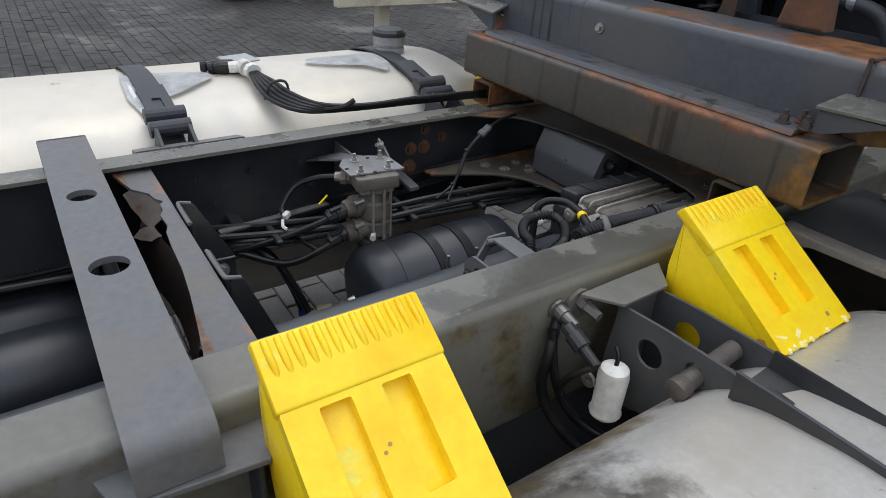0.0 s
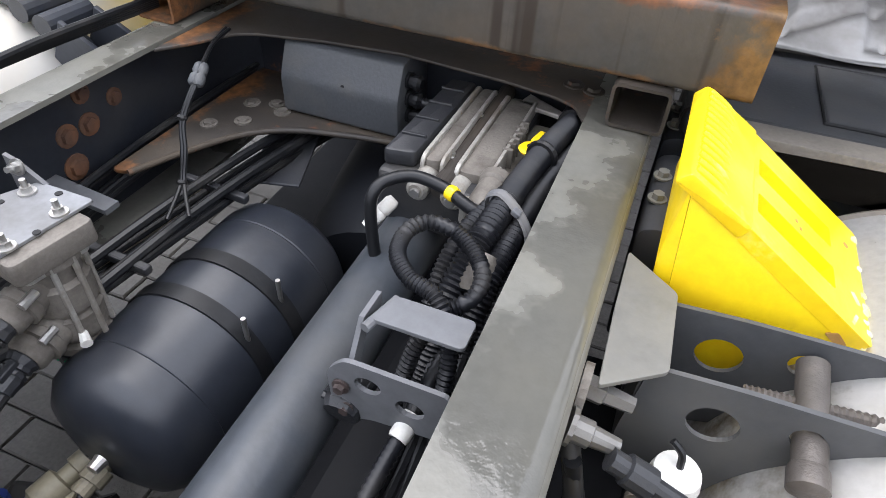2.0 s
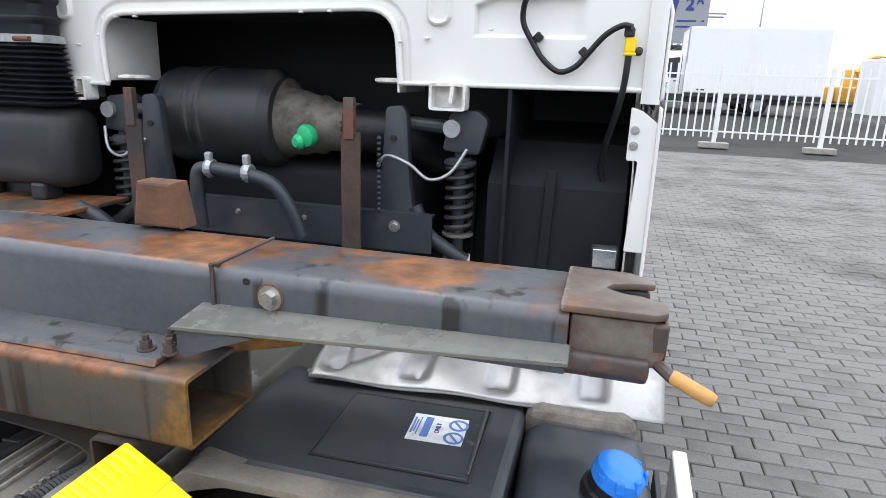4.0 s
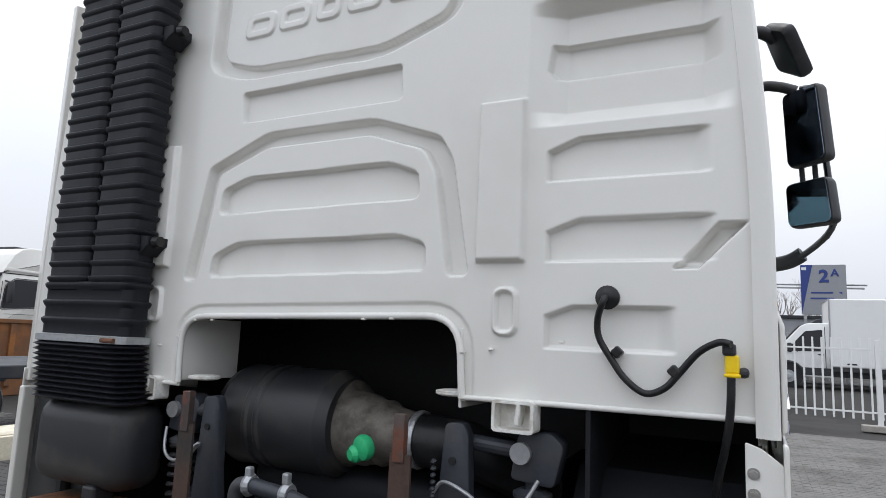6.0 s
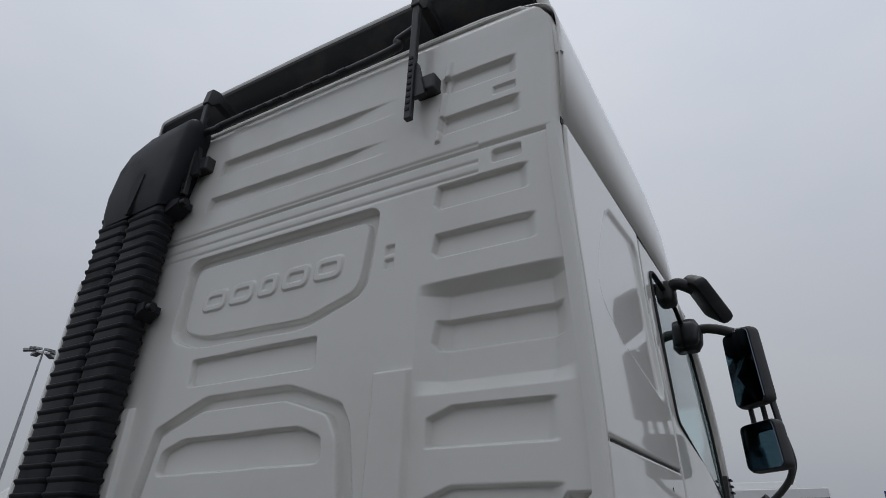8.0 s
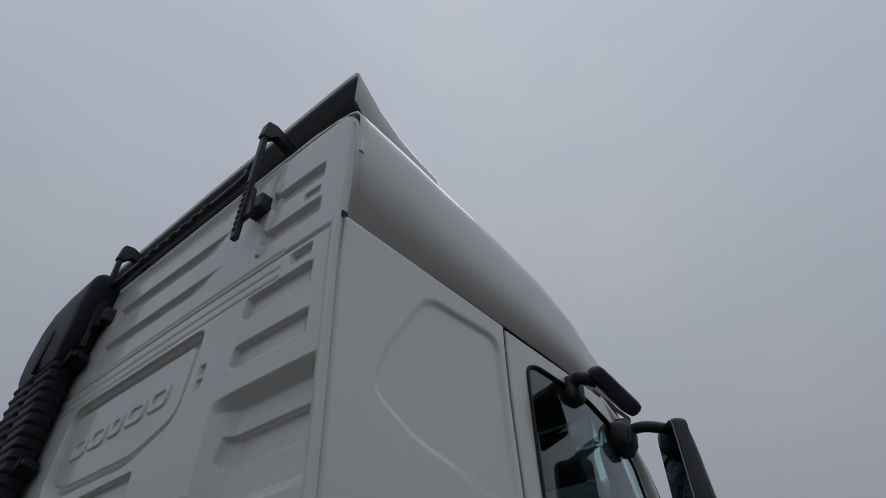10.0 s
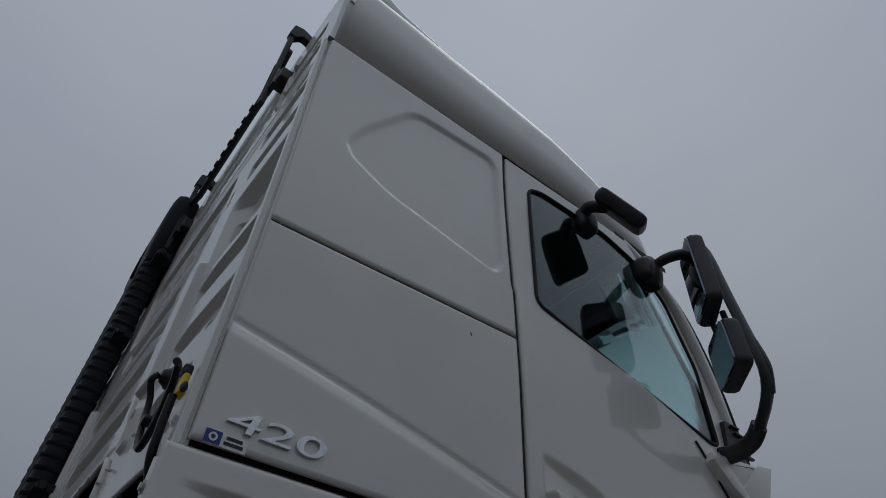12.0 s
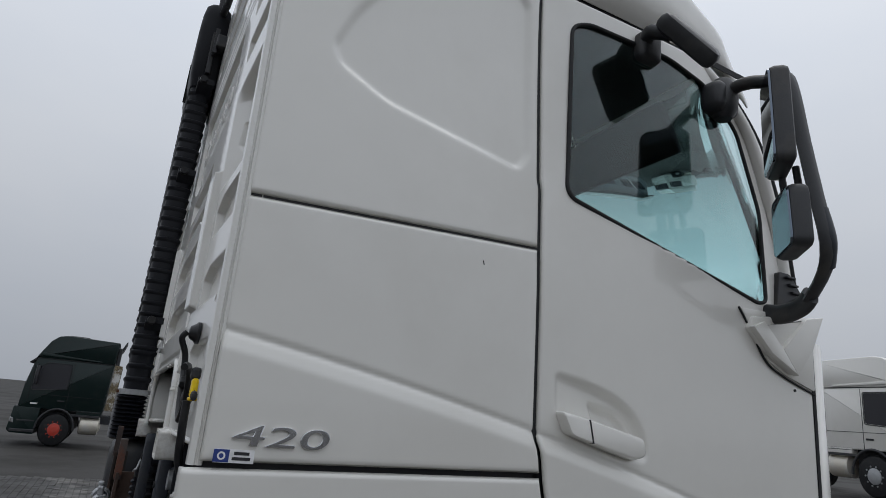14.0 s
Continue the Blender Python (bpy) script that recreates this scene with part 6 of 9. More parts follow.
def rear_relief(x, z):
    d = np.zeros_like(x)
    # flat border round the arch opening
    d += 0.0055 * np.clip((0.038 - poly_dist(x, z, ARCH)) / 0.007, 0, 1) * (z < 1.9)
    # framed panel with five raised plain letter-size shapes
    frame_out = rounded([(-0.44, 2.94), (0.53, 2.94), (0.50, 2.62), (0.25, 2.535), (-0.30, 2.545), (-0.46, 2.60)], 0.06, 6)
    frame_in = rounded([(-0.40, 2.90), (0.485, 2.90), (0.46, 2.645), (0.235, 2.575), (-0.27, 2.585), (-0.41, 2.63)], 0.05, 6)
    d += pan(x, z, frame_out, 0.014, 0.016) - pan(x, z, frame_in, 0.009, 0.016)
    for cx, w in ((-0.25, 0.125), (-0.105, 0.125), (0.03, 0.095), (0.165, 0.125), (0.315, 0.125)):
        zc = 2.742 + 0.03 * cx
        o = rounded([(cx - w / 2 - 0.006, zc - 0.043), (cx + w / 2 - 0.006, zc - 0.043), (cx + w / 2 + 0.006, zc + 0.043), (cx - w / 2 + 0.006, zc + 0.043)], 0.03, 5)
        i = rounded([(cx - w / 2 + 0.022, zc - 0.018), (cx + w / 2 - 0.028, zc - 0.018), (cx + w / 2 - 0.022, zc + 0.018), (cx - w / 2 + 0.028, zc + 0.018)], 0.012, 4)
        d -= pan(x, z, o, 0.0028, 0.010) - pan(x, z, i, 0.0028, 0.010)
    # shallow pans of the middle bay
    d += pan(x, z, rounded([(-0.29, 2.495), (0.315, 2.50), (0.32, 2.395), (-0.285, 2.395)], 0.012), 0.0085)
    ridge_o = rounded([(-0.485, 1.875), (-0.41, 2.25), (-0.17, 2.345), (0.23, 2.345), (0.45, 2.27), (0.49, 2.20), (0.545, 1.885), (0.485, 1.885), (0.44, 2.17), (0.40, 2.24), (0.22, 2.30), (-0.16, 2.30), (-0.365, 2.225), (-0.43, 1.875)], 0.02, 4)
    d += pan(x, z, ridge_o, 0.012, 0.018)
    d += pan(x, z, rounded([(-0.34, 2.17), (-0.24, 2.205), (0.29, 2.21), (0.385, 2.175), (0.39, 2.10), (-0.35, 2.09)], 0.02), 0.010)
    d += pan(x, z, rounded([(-0.36, 1.955), (-0.26, 1.995), (0.33, 2.0), (0.415, 1.975), (0.42, 1.90), (-0.37, 1.885)], 0.02), 0.010)
    # strap stamps
    for sx in (0.64, -0.62):
        d -= pan(x, z, [(sx - 0.070, 1.92), (sx + 0.060, 1.92), (sx + 0.056, 2.343), (sx - 0.068, 2.343)], 0.008, 0.022)
        d -= pan(x, z, rounded([(sx - 0.02, 1.735), (sx + 0.045, 1.735), (sx + 0.045, 1.855), (sx - 0.02, 1.855)], 0.03, 5), 0.005, 0.008)
        d += pan(x, z, rounded([(sx - 0.01, 1.745), (sx + 0.035, 1.745), (sx + 0.035, 1.845), (sx - 0.01, 1.845)], 0.022, 5), 0.005, 0.008)
    for zz in (2.690, 2.740):
        d += pan(x, z, [(0.565, zz), (0.60, zz), (0.60, zz + 0.032), (0.565, zz + 0.032)], 0.004, 0.008)
    # side bays: one deep shelf and shallow pans, right and left alike
    ax = np.abs(x)
    shelf = np.clip((2.604 - z) / 0.034, 0, 1) * np.clip((z - 2.262) / 0.046, 0, 1)
    d += 0.042 * shelf * np.clip((ax - 0.70) / 0.09, 0, 1) * np.clip((1.19 - ax) / 0.075, 0, 1)
    for z0, z1, x1, cut in ((2.40, 2.492, 1.165, 0.0), (2.121, 2.226, 1.14, 0.03), (1.919, 2.022, 1.145, 0.03), (1.71, 1.812, 1.06, 0.025), (2.688, 2.768, 1.10, 0.0), (2.862, 2.95, 1.08, 0.0), (3.335, 3.41, 1.05, 0.0), (3.16, 3.232, 1.06, 0.0)):
        poly = [(0.755, z0), (x1, z0), (x1, z1), (0.755 + 2.7 * cut, z1), (0.755, z1 - cut)] if cut else [(0.745, z0 + 0.02), (0.765, z0), (x1, z0), (x1, z1), (0.755, z1)]
        d += pan(ax, z, poly, 0.0085, 0.014) * ease((x1 - ax) / 0.05)
    d += pan(x, z, [(0.955, 3.262), (1.035, 3.262), (1.035, 3.295), (0.955, 3.295)], 0.004, 0.008)
    d += pan(ax, z, [(1.05, 1.90), (1.10, 1.90), (1.20, 2.0), (1.145, 2.0)], 0.016, 0.022)
    # upper bays
    d += pan(x, z, [(-0.41, 3.355), (0.57, 3.335), (0.56, 3.405), (-0.39, 3.43)], 0.0085, 0.014) * ease((0.57 - x) / 0.35)
    d += pan(x, z, [(-0.44, 3.185), (0.55, 3.165), (0.54, 3.222), (-0.42, 3.243)], 0.0085, 0.014) * ease((0.55 - x) / 0.35)
    d -= pan(x, z, [(0.735, 3.13), (0.755, 3.13), (0.795, 3.48), (0.77, 3.48)], 0.004, 0.012)
    d += pan(x, z, rounded([(0.95, 2.985), (1.05, 2.985), (1.05, 3.03), (0.95, 3.03)], 0.01), 0.007)
    for zz in (3.075, 3.005, 2.965):
        d += 0.004 * np.exp(-((z - zz) / 0.006) ** 2) * (np.abs(x) < 0.9)
    d += 0.012 * np.exp(-((z - SEAM) / 0.007) ** 2)
    d = d * 1.2
    # gentle barrel and rounded outer corners
    d += 0.012 * (np.abs(x) / 1.2) ** 3 + 0.035 * ease((np.abs(x) - side_x(z) + 0.045) / 0.045)
    d += 0.04 * ease((z - 3.585) / 0.09)
    return d


STEP = 0.0038
gx, gz = np.meshgrid(np.arange(-1.245, 1.2455, STEP), np.arange(1.525, 3.69, STEP))
wide = gx / 1.245 * (side_x(gz) - 0.006)
depth = rear_relief(wide, gz)
cx_, cz_ = (wide[:-1, :-1] + wide[1:, 1:]) / 2, (gz[:-1, :-1] + gz[1:, 1:]) / 2
top_edge = SEAM + (ROOF - SEAM) * np.clip(1 - (np.abs(cx_) / 1.19) ** 16, 0, 1) ** 0.25
keep = (poly_dist(cx_, cz_, ARCH) > 0) & (cz_ < top_edge) & (cz_ > 1.535 + 0.04 * ease((cx_ - 0.4) / 0.2))
wall = grid_mesh("rear_wall", wide, RW + depth, gz, keep, "white", truck, "white pressed steel cab rear wall with stamped pans and raised shapes")
part("arch_lip", sweep([(p[0], RW - 0.001, p[1]) for p in [(-0.463, 1.545)] + rounded([(-0.465, 1.52), (-0.468, 1.757), (0.53, 1.781), (0.545, 1.55)], 0.098, 6)[6:-6] + [(0.544, 1.575)]], 0.010, 8, 0), "white", wall, smooth=60)
part("wall_hem", sweep([(0.54, RW - 0.001, 1.577), (1.225, RW + 0.012, 1.582)], 0.007, 8, 2), "white", wall, smooth=60)
part("wall_hem", sweep([(-0.46, RW - 0.001, 1.540), (-1.225, RW + 0.012, 1.540)], 0.007, 8, 2), "white", wall, smooth=60)
part("roof_hem", sweep([(x, RW + 0.035, SEAM + (ROOF - SEAM) * max(0, 1 - (abs(x) / 1.19) ** 16) ** 0.25) for x in [-1.185, -1.18, -1.17, -1.15, -1.12, -1.05] + [-0.9 + 0.2 * k for k in range(10)] + [1.05, 1.12, 1.15, 1.17, 1.18, 1.185]], 0.014, 8, 0), "white", wall, smooth=60)
# depth of the arch opening
for sx in (-0.46, 0.53):
    part("arch_cheek", box((sx + (0.006 if sx > 0 else -0.006), RW + 0.13, 1.65), (0.008, 0.25, 0.2), bevel=0.002), "white", wall)
for px, pz in ((-0.40, 1.745), (-0.33, 1.747), (0.24, 1.765), (0.33, 1.768), (-0.475, 1.69), (0.545, 1.69), (0.62, 1.70), (0.80, 1.725), (-0.56, 1.66)):
    part("push_pin", box((px, RW - 0.006, pz), (0.012, 0.014, 0.006), bevel=0.002), "whitepl", wall)
# hinge cups
for cx, z in ((0.69, 1.555), (-0.58, 1.532)):
    cup = part("hinge_cup", hollow((cx, RW - 0.004, z - 0.01), (0.105, 0.055, 0.075), 0.008, "y"), "whitepl", wall, "white plastic cab latch cup with dirt stains", smooth=40)
    part("cup_back", box((cx, RW + 0.015, z - 0.01), (0.10, 0.006, 0.07), bevel=0.002), "whitepl", cup)
    part("cup_bar", box((cx + 0.012, RW - 0.012, z - 0.005), (0.012, 0.04, 0.05), (0, 8, 0), 0.003), "whitepl", cup)
for cx in (0.50, -0.40):
    part("white_disc", lathe((cx, RW + 0.05, 1.575 if cx > 0 else 1.555), (cx, RW + 0.05, 1.59 if cx > 0 else 1.57), [(0, 0.04), (0.3, 0.05), (0.8, 0.05), (1, 0.035)], 20), "whitepl", wall)
# cable with grommet and yellow plug
gm = part("grommet", lathe((0.905, RW + 0.004, 1.832), (0.905, RW - 0.022, 1.832), [(0, 0.028), (0.3, 0.028), (0.5, 0.022), (0.9, 0.016), (1, 0.010)], 20), "rubber", truck, "black rubber grommet with cable", smooth=40)
part("wall_cable", sweep([(0.905, 0.915, 1.832), (0.900, 0.905, 1.815), (0.887, 0.92, 1.78), (0.889, 0.925, 1.74), (0.915, 0.925, 1.695), (0.948, 0.925, 1.650), (0.99, 0.925, 1.622), (1.03, 0.925, 1.635), (1.06, 0.925, 1.668), (1.10, 0.92, 1.715), (1.14, 0.91, 1.738), (1.165, 0.90, 1.735)], 0.0078, 10), "rubber", gm, smooth=True)
for p in ((0.922, 1.700), (1.042, 1.665)):
    part("cable_clip", box((p[0] + 0.008, RW - 0.012, p[1] + 0.008), (0.022, 0.024, 0.022), (0, 45, 0), 0.004), "rubber", gm)
yp = part("yellow_plug", box((1.165, RW - 0.013, 1.694), (0.028, 0.014, 0.040), bevel=0.005), "yellow", truck, "yellow electrical plug with black collar")
part("plug_collar", box((1.160, RW - 0.014, 1.724), (0.027, 0.020, 0.026), bevel=0.006), "plastic", yp)
part("plug_latch", box((1.187, RW - 0.013, 1.678), (0.020, 0.014, 0.022), bevel=0.008), "plastic", yp)
part("plug_lip", box((1.165, RW - 0.013, 1.671), (0.032, 0.017, 0.008), bevel=0.003), "yellow", yp)
part("plug_cable", sweep([(1.163, 0.918, 1.667), (1.160, 0.92, 1.60), (1.15, 0.93, 1.53), (1.13, 0.98, 1.44), (1.12, 1.02, 1.36), (1.15, 1.04, 1.28)], 0.0085, 10), "rubber", yp, smooth=True)

# ---- side shells ----
FRONT_Y = 2.75


def door_edge(z):
    """Rear edge of the door at a height."""
    return np.interp(z, [1.35, 1.49, 1.56, 1.60, 1.65, 2.15, 2.33, 2.36, 3.06], [1.85, 1.783, 1.768, 1.763, 1.751, 1.738, 1.738, 1.732, 1.732])


def seam_up(y):
    return 2.119 + 0.044 * (np.asarray(y, float) - 0.945)


def seam_low(y):
    return 1.551 + 0.016 * (np.asarray(y, float) - 0.95)


def side_relief(y, z):
    d = np.zeros_like(y)
    line = 1.815 - 0.150 * (y - 0.96) - 0.052 * (y - 0.96) ** 2
    below = z - line
    d += 0.013 * np.clip(-below / 0.036, 0, 1) - 0.006 * np.exp(-((below - 0.003) / 0.0055) ** 2)
    stamp = rounded([(1.085, 2.565), (1.13, 2.685), (1.285, 2.93), (1.34, 2.965), (1.66, 2.985), (1.70, 2.94), (1.704, 2.42), (1.665, 2.36), (1.25, 2.44), (1.11, 2.51)], 0.04, 6)
    d -= 0.013 * ease(-poly_dist(y, z, stamp) / 0.026)
    scoop = rounded([(1.796, 1.832), (1.92, 1.812), (2.01, 1.788), (2.085, 1.745), (2.128, 1.688), (2.138, 1.612), (2.04, 1.610), (1.84, 1.662), (1.798, 1.722)], 0.03, 5)
    deep = rounded([(1.92, 1.765), (2.03, 1.742), (2.085, 1.692), (2.08, 1.65), (1.96, 1.67)], 0.02, 4)
    d -= 0.022 * ease(-poly_dist(y, z, scoop) / 0.022) * np.clip(0.25 + (y - 1.79) / 0.16, 0, 1) + 0.016 * ease(-poly_dist(y, z, deep) / 0.02)
    # shallow ledge under the panel joint
    wide_ = 0.004 + 0.028 * np.clip((y - 0.97) / 0.8, 0, 1)
    d -= 0.017 * np.clip((1.487 + 0.011 * (y - 1.0) - z) / wide_, 0, 1) * ease((y - 0.95) / 0.10) * (z < 1.53)
    return d


def side_sheet(name, y0, y1, z0, z1, sgn, label, cut=None, step=0.0065):
    """A body panel that follows the cab's flank; its edges are numbers or functions; cut: an outline left open."""
    fy0, fy1 = (y0 if callable(y0) else lambda z: y0 + 0 * z), (y1 if callable(y1) else lambda z: y1 + 0 * z)
    fz0, fz1 = (z0 if callable(z0) else lambda y: z0 + 0 * y), (z1 if callable(z1) else lambda y: z1 + 0 * y)
    if sgn < 0:
        step = 0.014
    ny, nz = max(2, int((fy1(2.0) - fy0(2.0)) / step)), max(2, int((fz1(1.5) - fz0(1.5)) / step))
    u, v = np.meshgrid(np.linspace(0, 1, ny), np.linspace(0, 1, nz))
    y = fy0(2.0) + (fy1(2.0) - fy0(2.0)) * u
    z = fz0(y) + (fz1(y) - fz0(y)) * v
    ya, yb = fy0(z), fy1(z)
    y = ya + (yb - ya) * u
    z = fz0(y) + (fz1(y) - fz0(y)) * v
    x = side_x(z) + side_relief(y, z)
    x = x - 0.02 * ease((y - 2.2) / 0.6)
    edge = np.minimum(np.minimum(y - ya, yb - y), np.minimum(z - fz0(y), fz1(y) - z))
    x = x - 0.009 * (1 - np.sqrt(np.clip(1 - (1 - np.clip(edge / 0.011, 0, 1)) ** 2, 0, 1)))
    cy, cz = (y[:-1, :-1] + y[1:, 1:]) / 2, (z[:-1, :-1] + z[1:, 1:]) / 2
    k = np.ones(cy.shape, bool) if cut is None else poly_dist(cy, cz, cut) > 0
    ob = grid_mesh(name, sgn * x, y, z, k, "gloss", truck, label, flip=sgn < 0)
    ob.modifiers.new("thickness", "SOLIDIFY").thickness = 0.004
    return ob


WINDOW = rounded([(1.828, 2.335), (1.852, 2.935), (1.92, 2.968), (2.28, 2.975), (2.47, 2.935), (2.63, 2.80), (2.715, 2.50), (2.70, 2.165), (2.655, 2.155)], 0.04, 6)
ARCH_LINE = [(1.335, 0.70), (1.34, 1.05), (1.365, 1.17), (1.40, 1.245), (1.45, 1.302), (1.515, 1.337), (1.60, 1.354), (1.70, 1.358), (2.20, 1.355), (2.36, 1.33), (2.47, 1.26), (2.54, 1.15), (2.575, 1.0), (2.58, 0.70)]
ARC = ARCH_LINE + [(2.58, 0.2), (1.335, 0.2)]
for sgn in (1, -1):
    side_sheet("upper_side_panel", 0.952, lambda z: door_edge(z) - 0.0045, lambda y: seam_up(y) + 0.003, SEAM - 0.006, sgn, "glossy white sleeper side panel with stamped outline")
    side_sheet("lower_side_panel", 0.952, lambda z: door_edge(z) - 0.0045, lambda y: seam_low(y) + 0.006, lambda y: seam_up(y) - 0.003, sgn, "glossy white lower side panel with diagonal crease")
    fender = side_sheet("fender_panel", 0.918, lambda z: door_edge(np.maximum(z, 1.40)) - 0.006, 0.62, lambda y: seam_low(y) - 0.006, sgn, "white wheel-arch panel with scuff marks", cut=ARC)
    door = side_sheet("door", lambda z: door_edge(z) + 0.0045, lambda z: np.interp(z, [1.4, 2.05, 2.3, 2.5, 2.8, 2.95, 3.05], [2.925, 2.925, 2.80, 2.765, 2.68, 2.54, 2.43]), lambda y: 1.496 - 0.165 * (y - 1.783), 3.045, sgn, "glossy white cab door with black-framed window", cut=WINDOW)
    side_sheet("door_step", lambda z: door_edge(np.maximum(z, 1.36)) + 0.004, FRONT_Y + 0.175, 0.62, lambda y: 1.486 - 0.165 * (y - 1.783), sgn, "white lower door panel", cut=ARC)

    def on_side(p, out=0.0):
        return (sgn * (float(side_x(p[1])) - 0.02 * float(ease((p[0] - 2.2) / 0.6)) + out), p[0], p[1])
    part("arch_lip", sweep([on_side((y, z), 0.002 - 0.010 * float(np.clip((1.497 - z) / 0.03, 0, 1))) for y, z in ARCH_LINE], 0.016, 10, 5), "gloss", fender, smooth=60)
    part("window_seal", sweep([on_side(p, 0.001) for p in WINDOW], 0.0068, 8, 0, closed=True), "gap", door, "black window seal", smooth=60)
    gl = bmesh.new()
    gl.faces.new([gl.verts.new(on_side(p, -0.008)) for p in WINDOW])
    r = bmesh.ops.triangulate(gl, faces=gl.faces[:])
    pane = part("window_pane", gl, "glass", door, "tinted side window glass")
    pane.modifiers.new("thickness", "SOLIDIFY").thickness = 0.004
    pane.visible_shadow = False
    # dark strips behind the gaps
    ups = [(0.94 + 0.075 * k) for k in range(12)]
    hgt = [(1.36 + 0.0567 * k) for k in range(31)]
    for mid, w, ax_ in (([(y, float(seam_up(y))) for y in ups], 0.014, 1), ([(y, float(seam_low(y))) for y in ups], 0.018, 1),
                        ([(0.94 + 0.15 * k, SEAM) for k in range(13)], 0.012, 1), ([(float(door_edge(z)), z) for z in hgt], 0.016, 0)):
        bm = bmesh.new()
        rows_ = []
        for p in mid:
            a_, b_ = ((p[0], p[1] - w), (p[0], p[1] + w)) if ax_ else ((p[0] - w, p[1]), (p[0] + w, p[1]))
            rows_.append((bm.verts.new(on_side(a_, -0.009)), bm.verts.new(on_side(b_, -0.009))))
        for p, q in zip(rows_, rows_[1:]):
            bm.faces.new((p[0], q[0], q[1], p[1]))
        bmesh.ops.recalc_face_normals(bm, faces=bm.faces[:])
        part("panel_gap", bm, "gap", truck).modifiers.new("thickness", "SOLIDIFY").thickness = 0.003
    # folded corner post between flank and rear wall
    bm = bmesh.new()
    prof = [(-0.046, 0.966), (-0.046, 0.940), (-0.034, 0.936), (-0.020, 0.930), (-0.008, 0.932), (-0.002, 0.938), (0.0, 0.943), (-0.006, 0.9455), (-0.006, 0.948), (0.0, 0.9505), (-0.004, 0.958), (-0.02, 0.966)]
    rings_ = [[bm.verts.new((sgn * (float(side_x(z)) + px - 0.012 * float(ease((z - 2.6) / 0.5))), py, z)) for px, py in prof] for z in [1.548 + 0.0755 * k for k in range(21)]]
    for p, q in zip(rings_, rings_[1:]):
        for k in range(len(prof)):
            bm.faces.new((p[k], p[(k + 1) % len(prof)], q[(k + 1) % len(prof)], q[k]))
    bm.faces.new(rings_[0])
    bm.faces.new(rings_[-1][::-1])
    bmesh.ops.recalc_face_normals(bm, faces=bm.faces[:])
    part("corner_post", bm, "white", truck, "white folded corner post", smooth=35)
    # recessed door handle
    hx = sgn * 1.252
    grip = bmesh.new()
    out_ = rounded([(1.807, 1.728), (1.895, 1.715), (2.088, 1.676), (2.097, 1.628), (2.058, 1.617), (1.95, 1.641), (1.834, 1.672)], 0.014, 4)
    ym_, zm_ = sum(p[0] for p in out_) / len(out_), sum(p[1] for p in out_) / len(out_)
    rings_ = [[grip.verts.new((hx + sgn * dx, ym_ + (p[0] - ym_) * ky, zm_ + (p[1] - zm_) * kz)) for p in out_] for dx, ky, kz in ((-0.03, 1, 1), (0.020, 1, 1), (0.029, 0.99, 0.965), (0.034, 0.975, 0.90), (0.036, 0.95, 0.80))]
    for p, q in zip(rings_, rings_[1:]):
        for k in range(len(p)):
            grip.faces.new((p[k], p[(k + 1) % len(p)], q[(k + 1) % len(p)], q[k]))
    grip.faces.new(rings_[-1])
    bmesh.ops.recalc_face_normals(grip, faces=grip.faces[:])
    part("door_handle", grip, "gloss", door, "white door handle", smooth=40)
    part("handle_split", box((hx + sgn * 0.0275, 1.901, 1.682), (0.020, 0.004, 0.060), (13, 0, 0), 0), "gap", door)
    # front corner, pillar and mirror foot
    for z0, z1, y0, x0, tilt in ((0.62, 2.06, 2.962, 1.224, 0.0), (2.02, SEAM, 2.90, 1.20, -0.48)):
        bm = bmesh.new()
        ring = []
        for k in range(9):
            a = 1.5708 * k / 8
            ring.append((x0 - 0.20 * (1 - math.cos(a)), y0 + 0.20 * math.sin(a) - 0.02))
        lo = [bm.verts.new((sgn * x, y, z0)) for x, y in ring + [(0.0, y0 + 0.21)]]
        hi = [bm.verts.new((sgn * (x - 0.03 * (tilt < 0)), y + tilt, z1)) for x, y in ring + [(0.0, y0 + 0.21)]]
        for k in range(len(lo) - 1):
            bm.faces.new((lo[k], lo[k + 1], hi[k + 1], hi[k]))
        bmesh.ops.recalc_face_normals(bm, faces=bm.faces[:])
        ob = part("front_corner" if tilt == 0 else "windscreen", bm, "gloss" if tilt == 0 else "glass", truck, "white rounded front corner" if tilt == 0 else "tinted windscreen", smooth=50)
        ob.modifiers.new("thickness", "SOLIDIFY").thickness = 0.006
        if tilt:
            ob.visible_shadow = False
    part("a_pillar", sweep([(sgn * 1.218, 2.845, 2.03), (sgn * 1.216, 2.815, 2.32), (sgn * 1.208, 2.775, 2.55), (sgn * 1.195, 2.70, 2.78), (sgn * 1.18, 2.57, 2.95), (sgn * 1.165, 2.44, 3.05)], 0.024, 10), "gloss", truck, "white windscreen pillar", smooth=60)
    part("pillar_seal", sweep([(sgn * 1.230, 2.875, 2.05), (sgn * 1.226, 2.85, 2.32), (sgn * 1.216, 2.81, 2.56), (sgn * 1.20, 2.735, 2.79), (sgn * 1.18, 2.60, 2.97), (sgn * 1.16, 2.46, 3.07)], 0.009, 8), "gap", truck, smooth=60)
    foot = prism(rounded([(2.575, 2.06), (2.60, 2.10), (2.945, 2.145), (2.875, 2.02), (2.79, 1.925), (2.66, 1.985)], 0.012), "x", *sorted((sgn * 1.21, sgn * 1.258)), 0.008)
    mf = part("mirror_foot", foot, "gloss", truck, "white mirror foot", smooth=40)
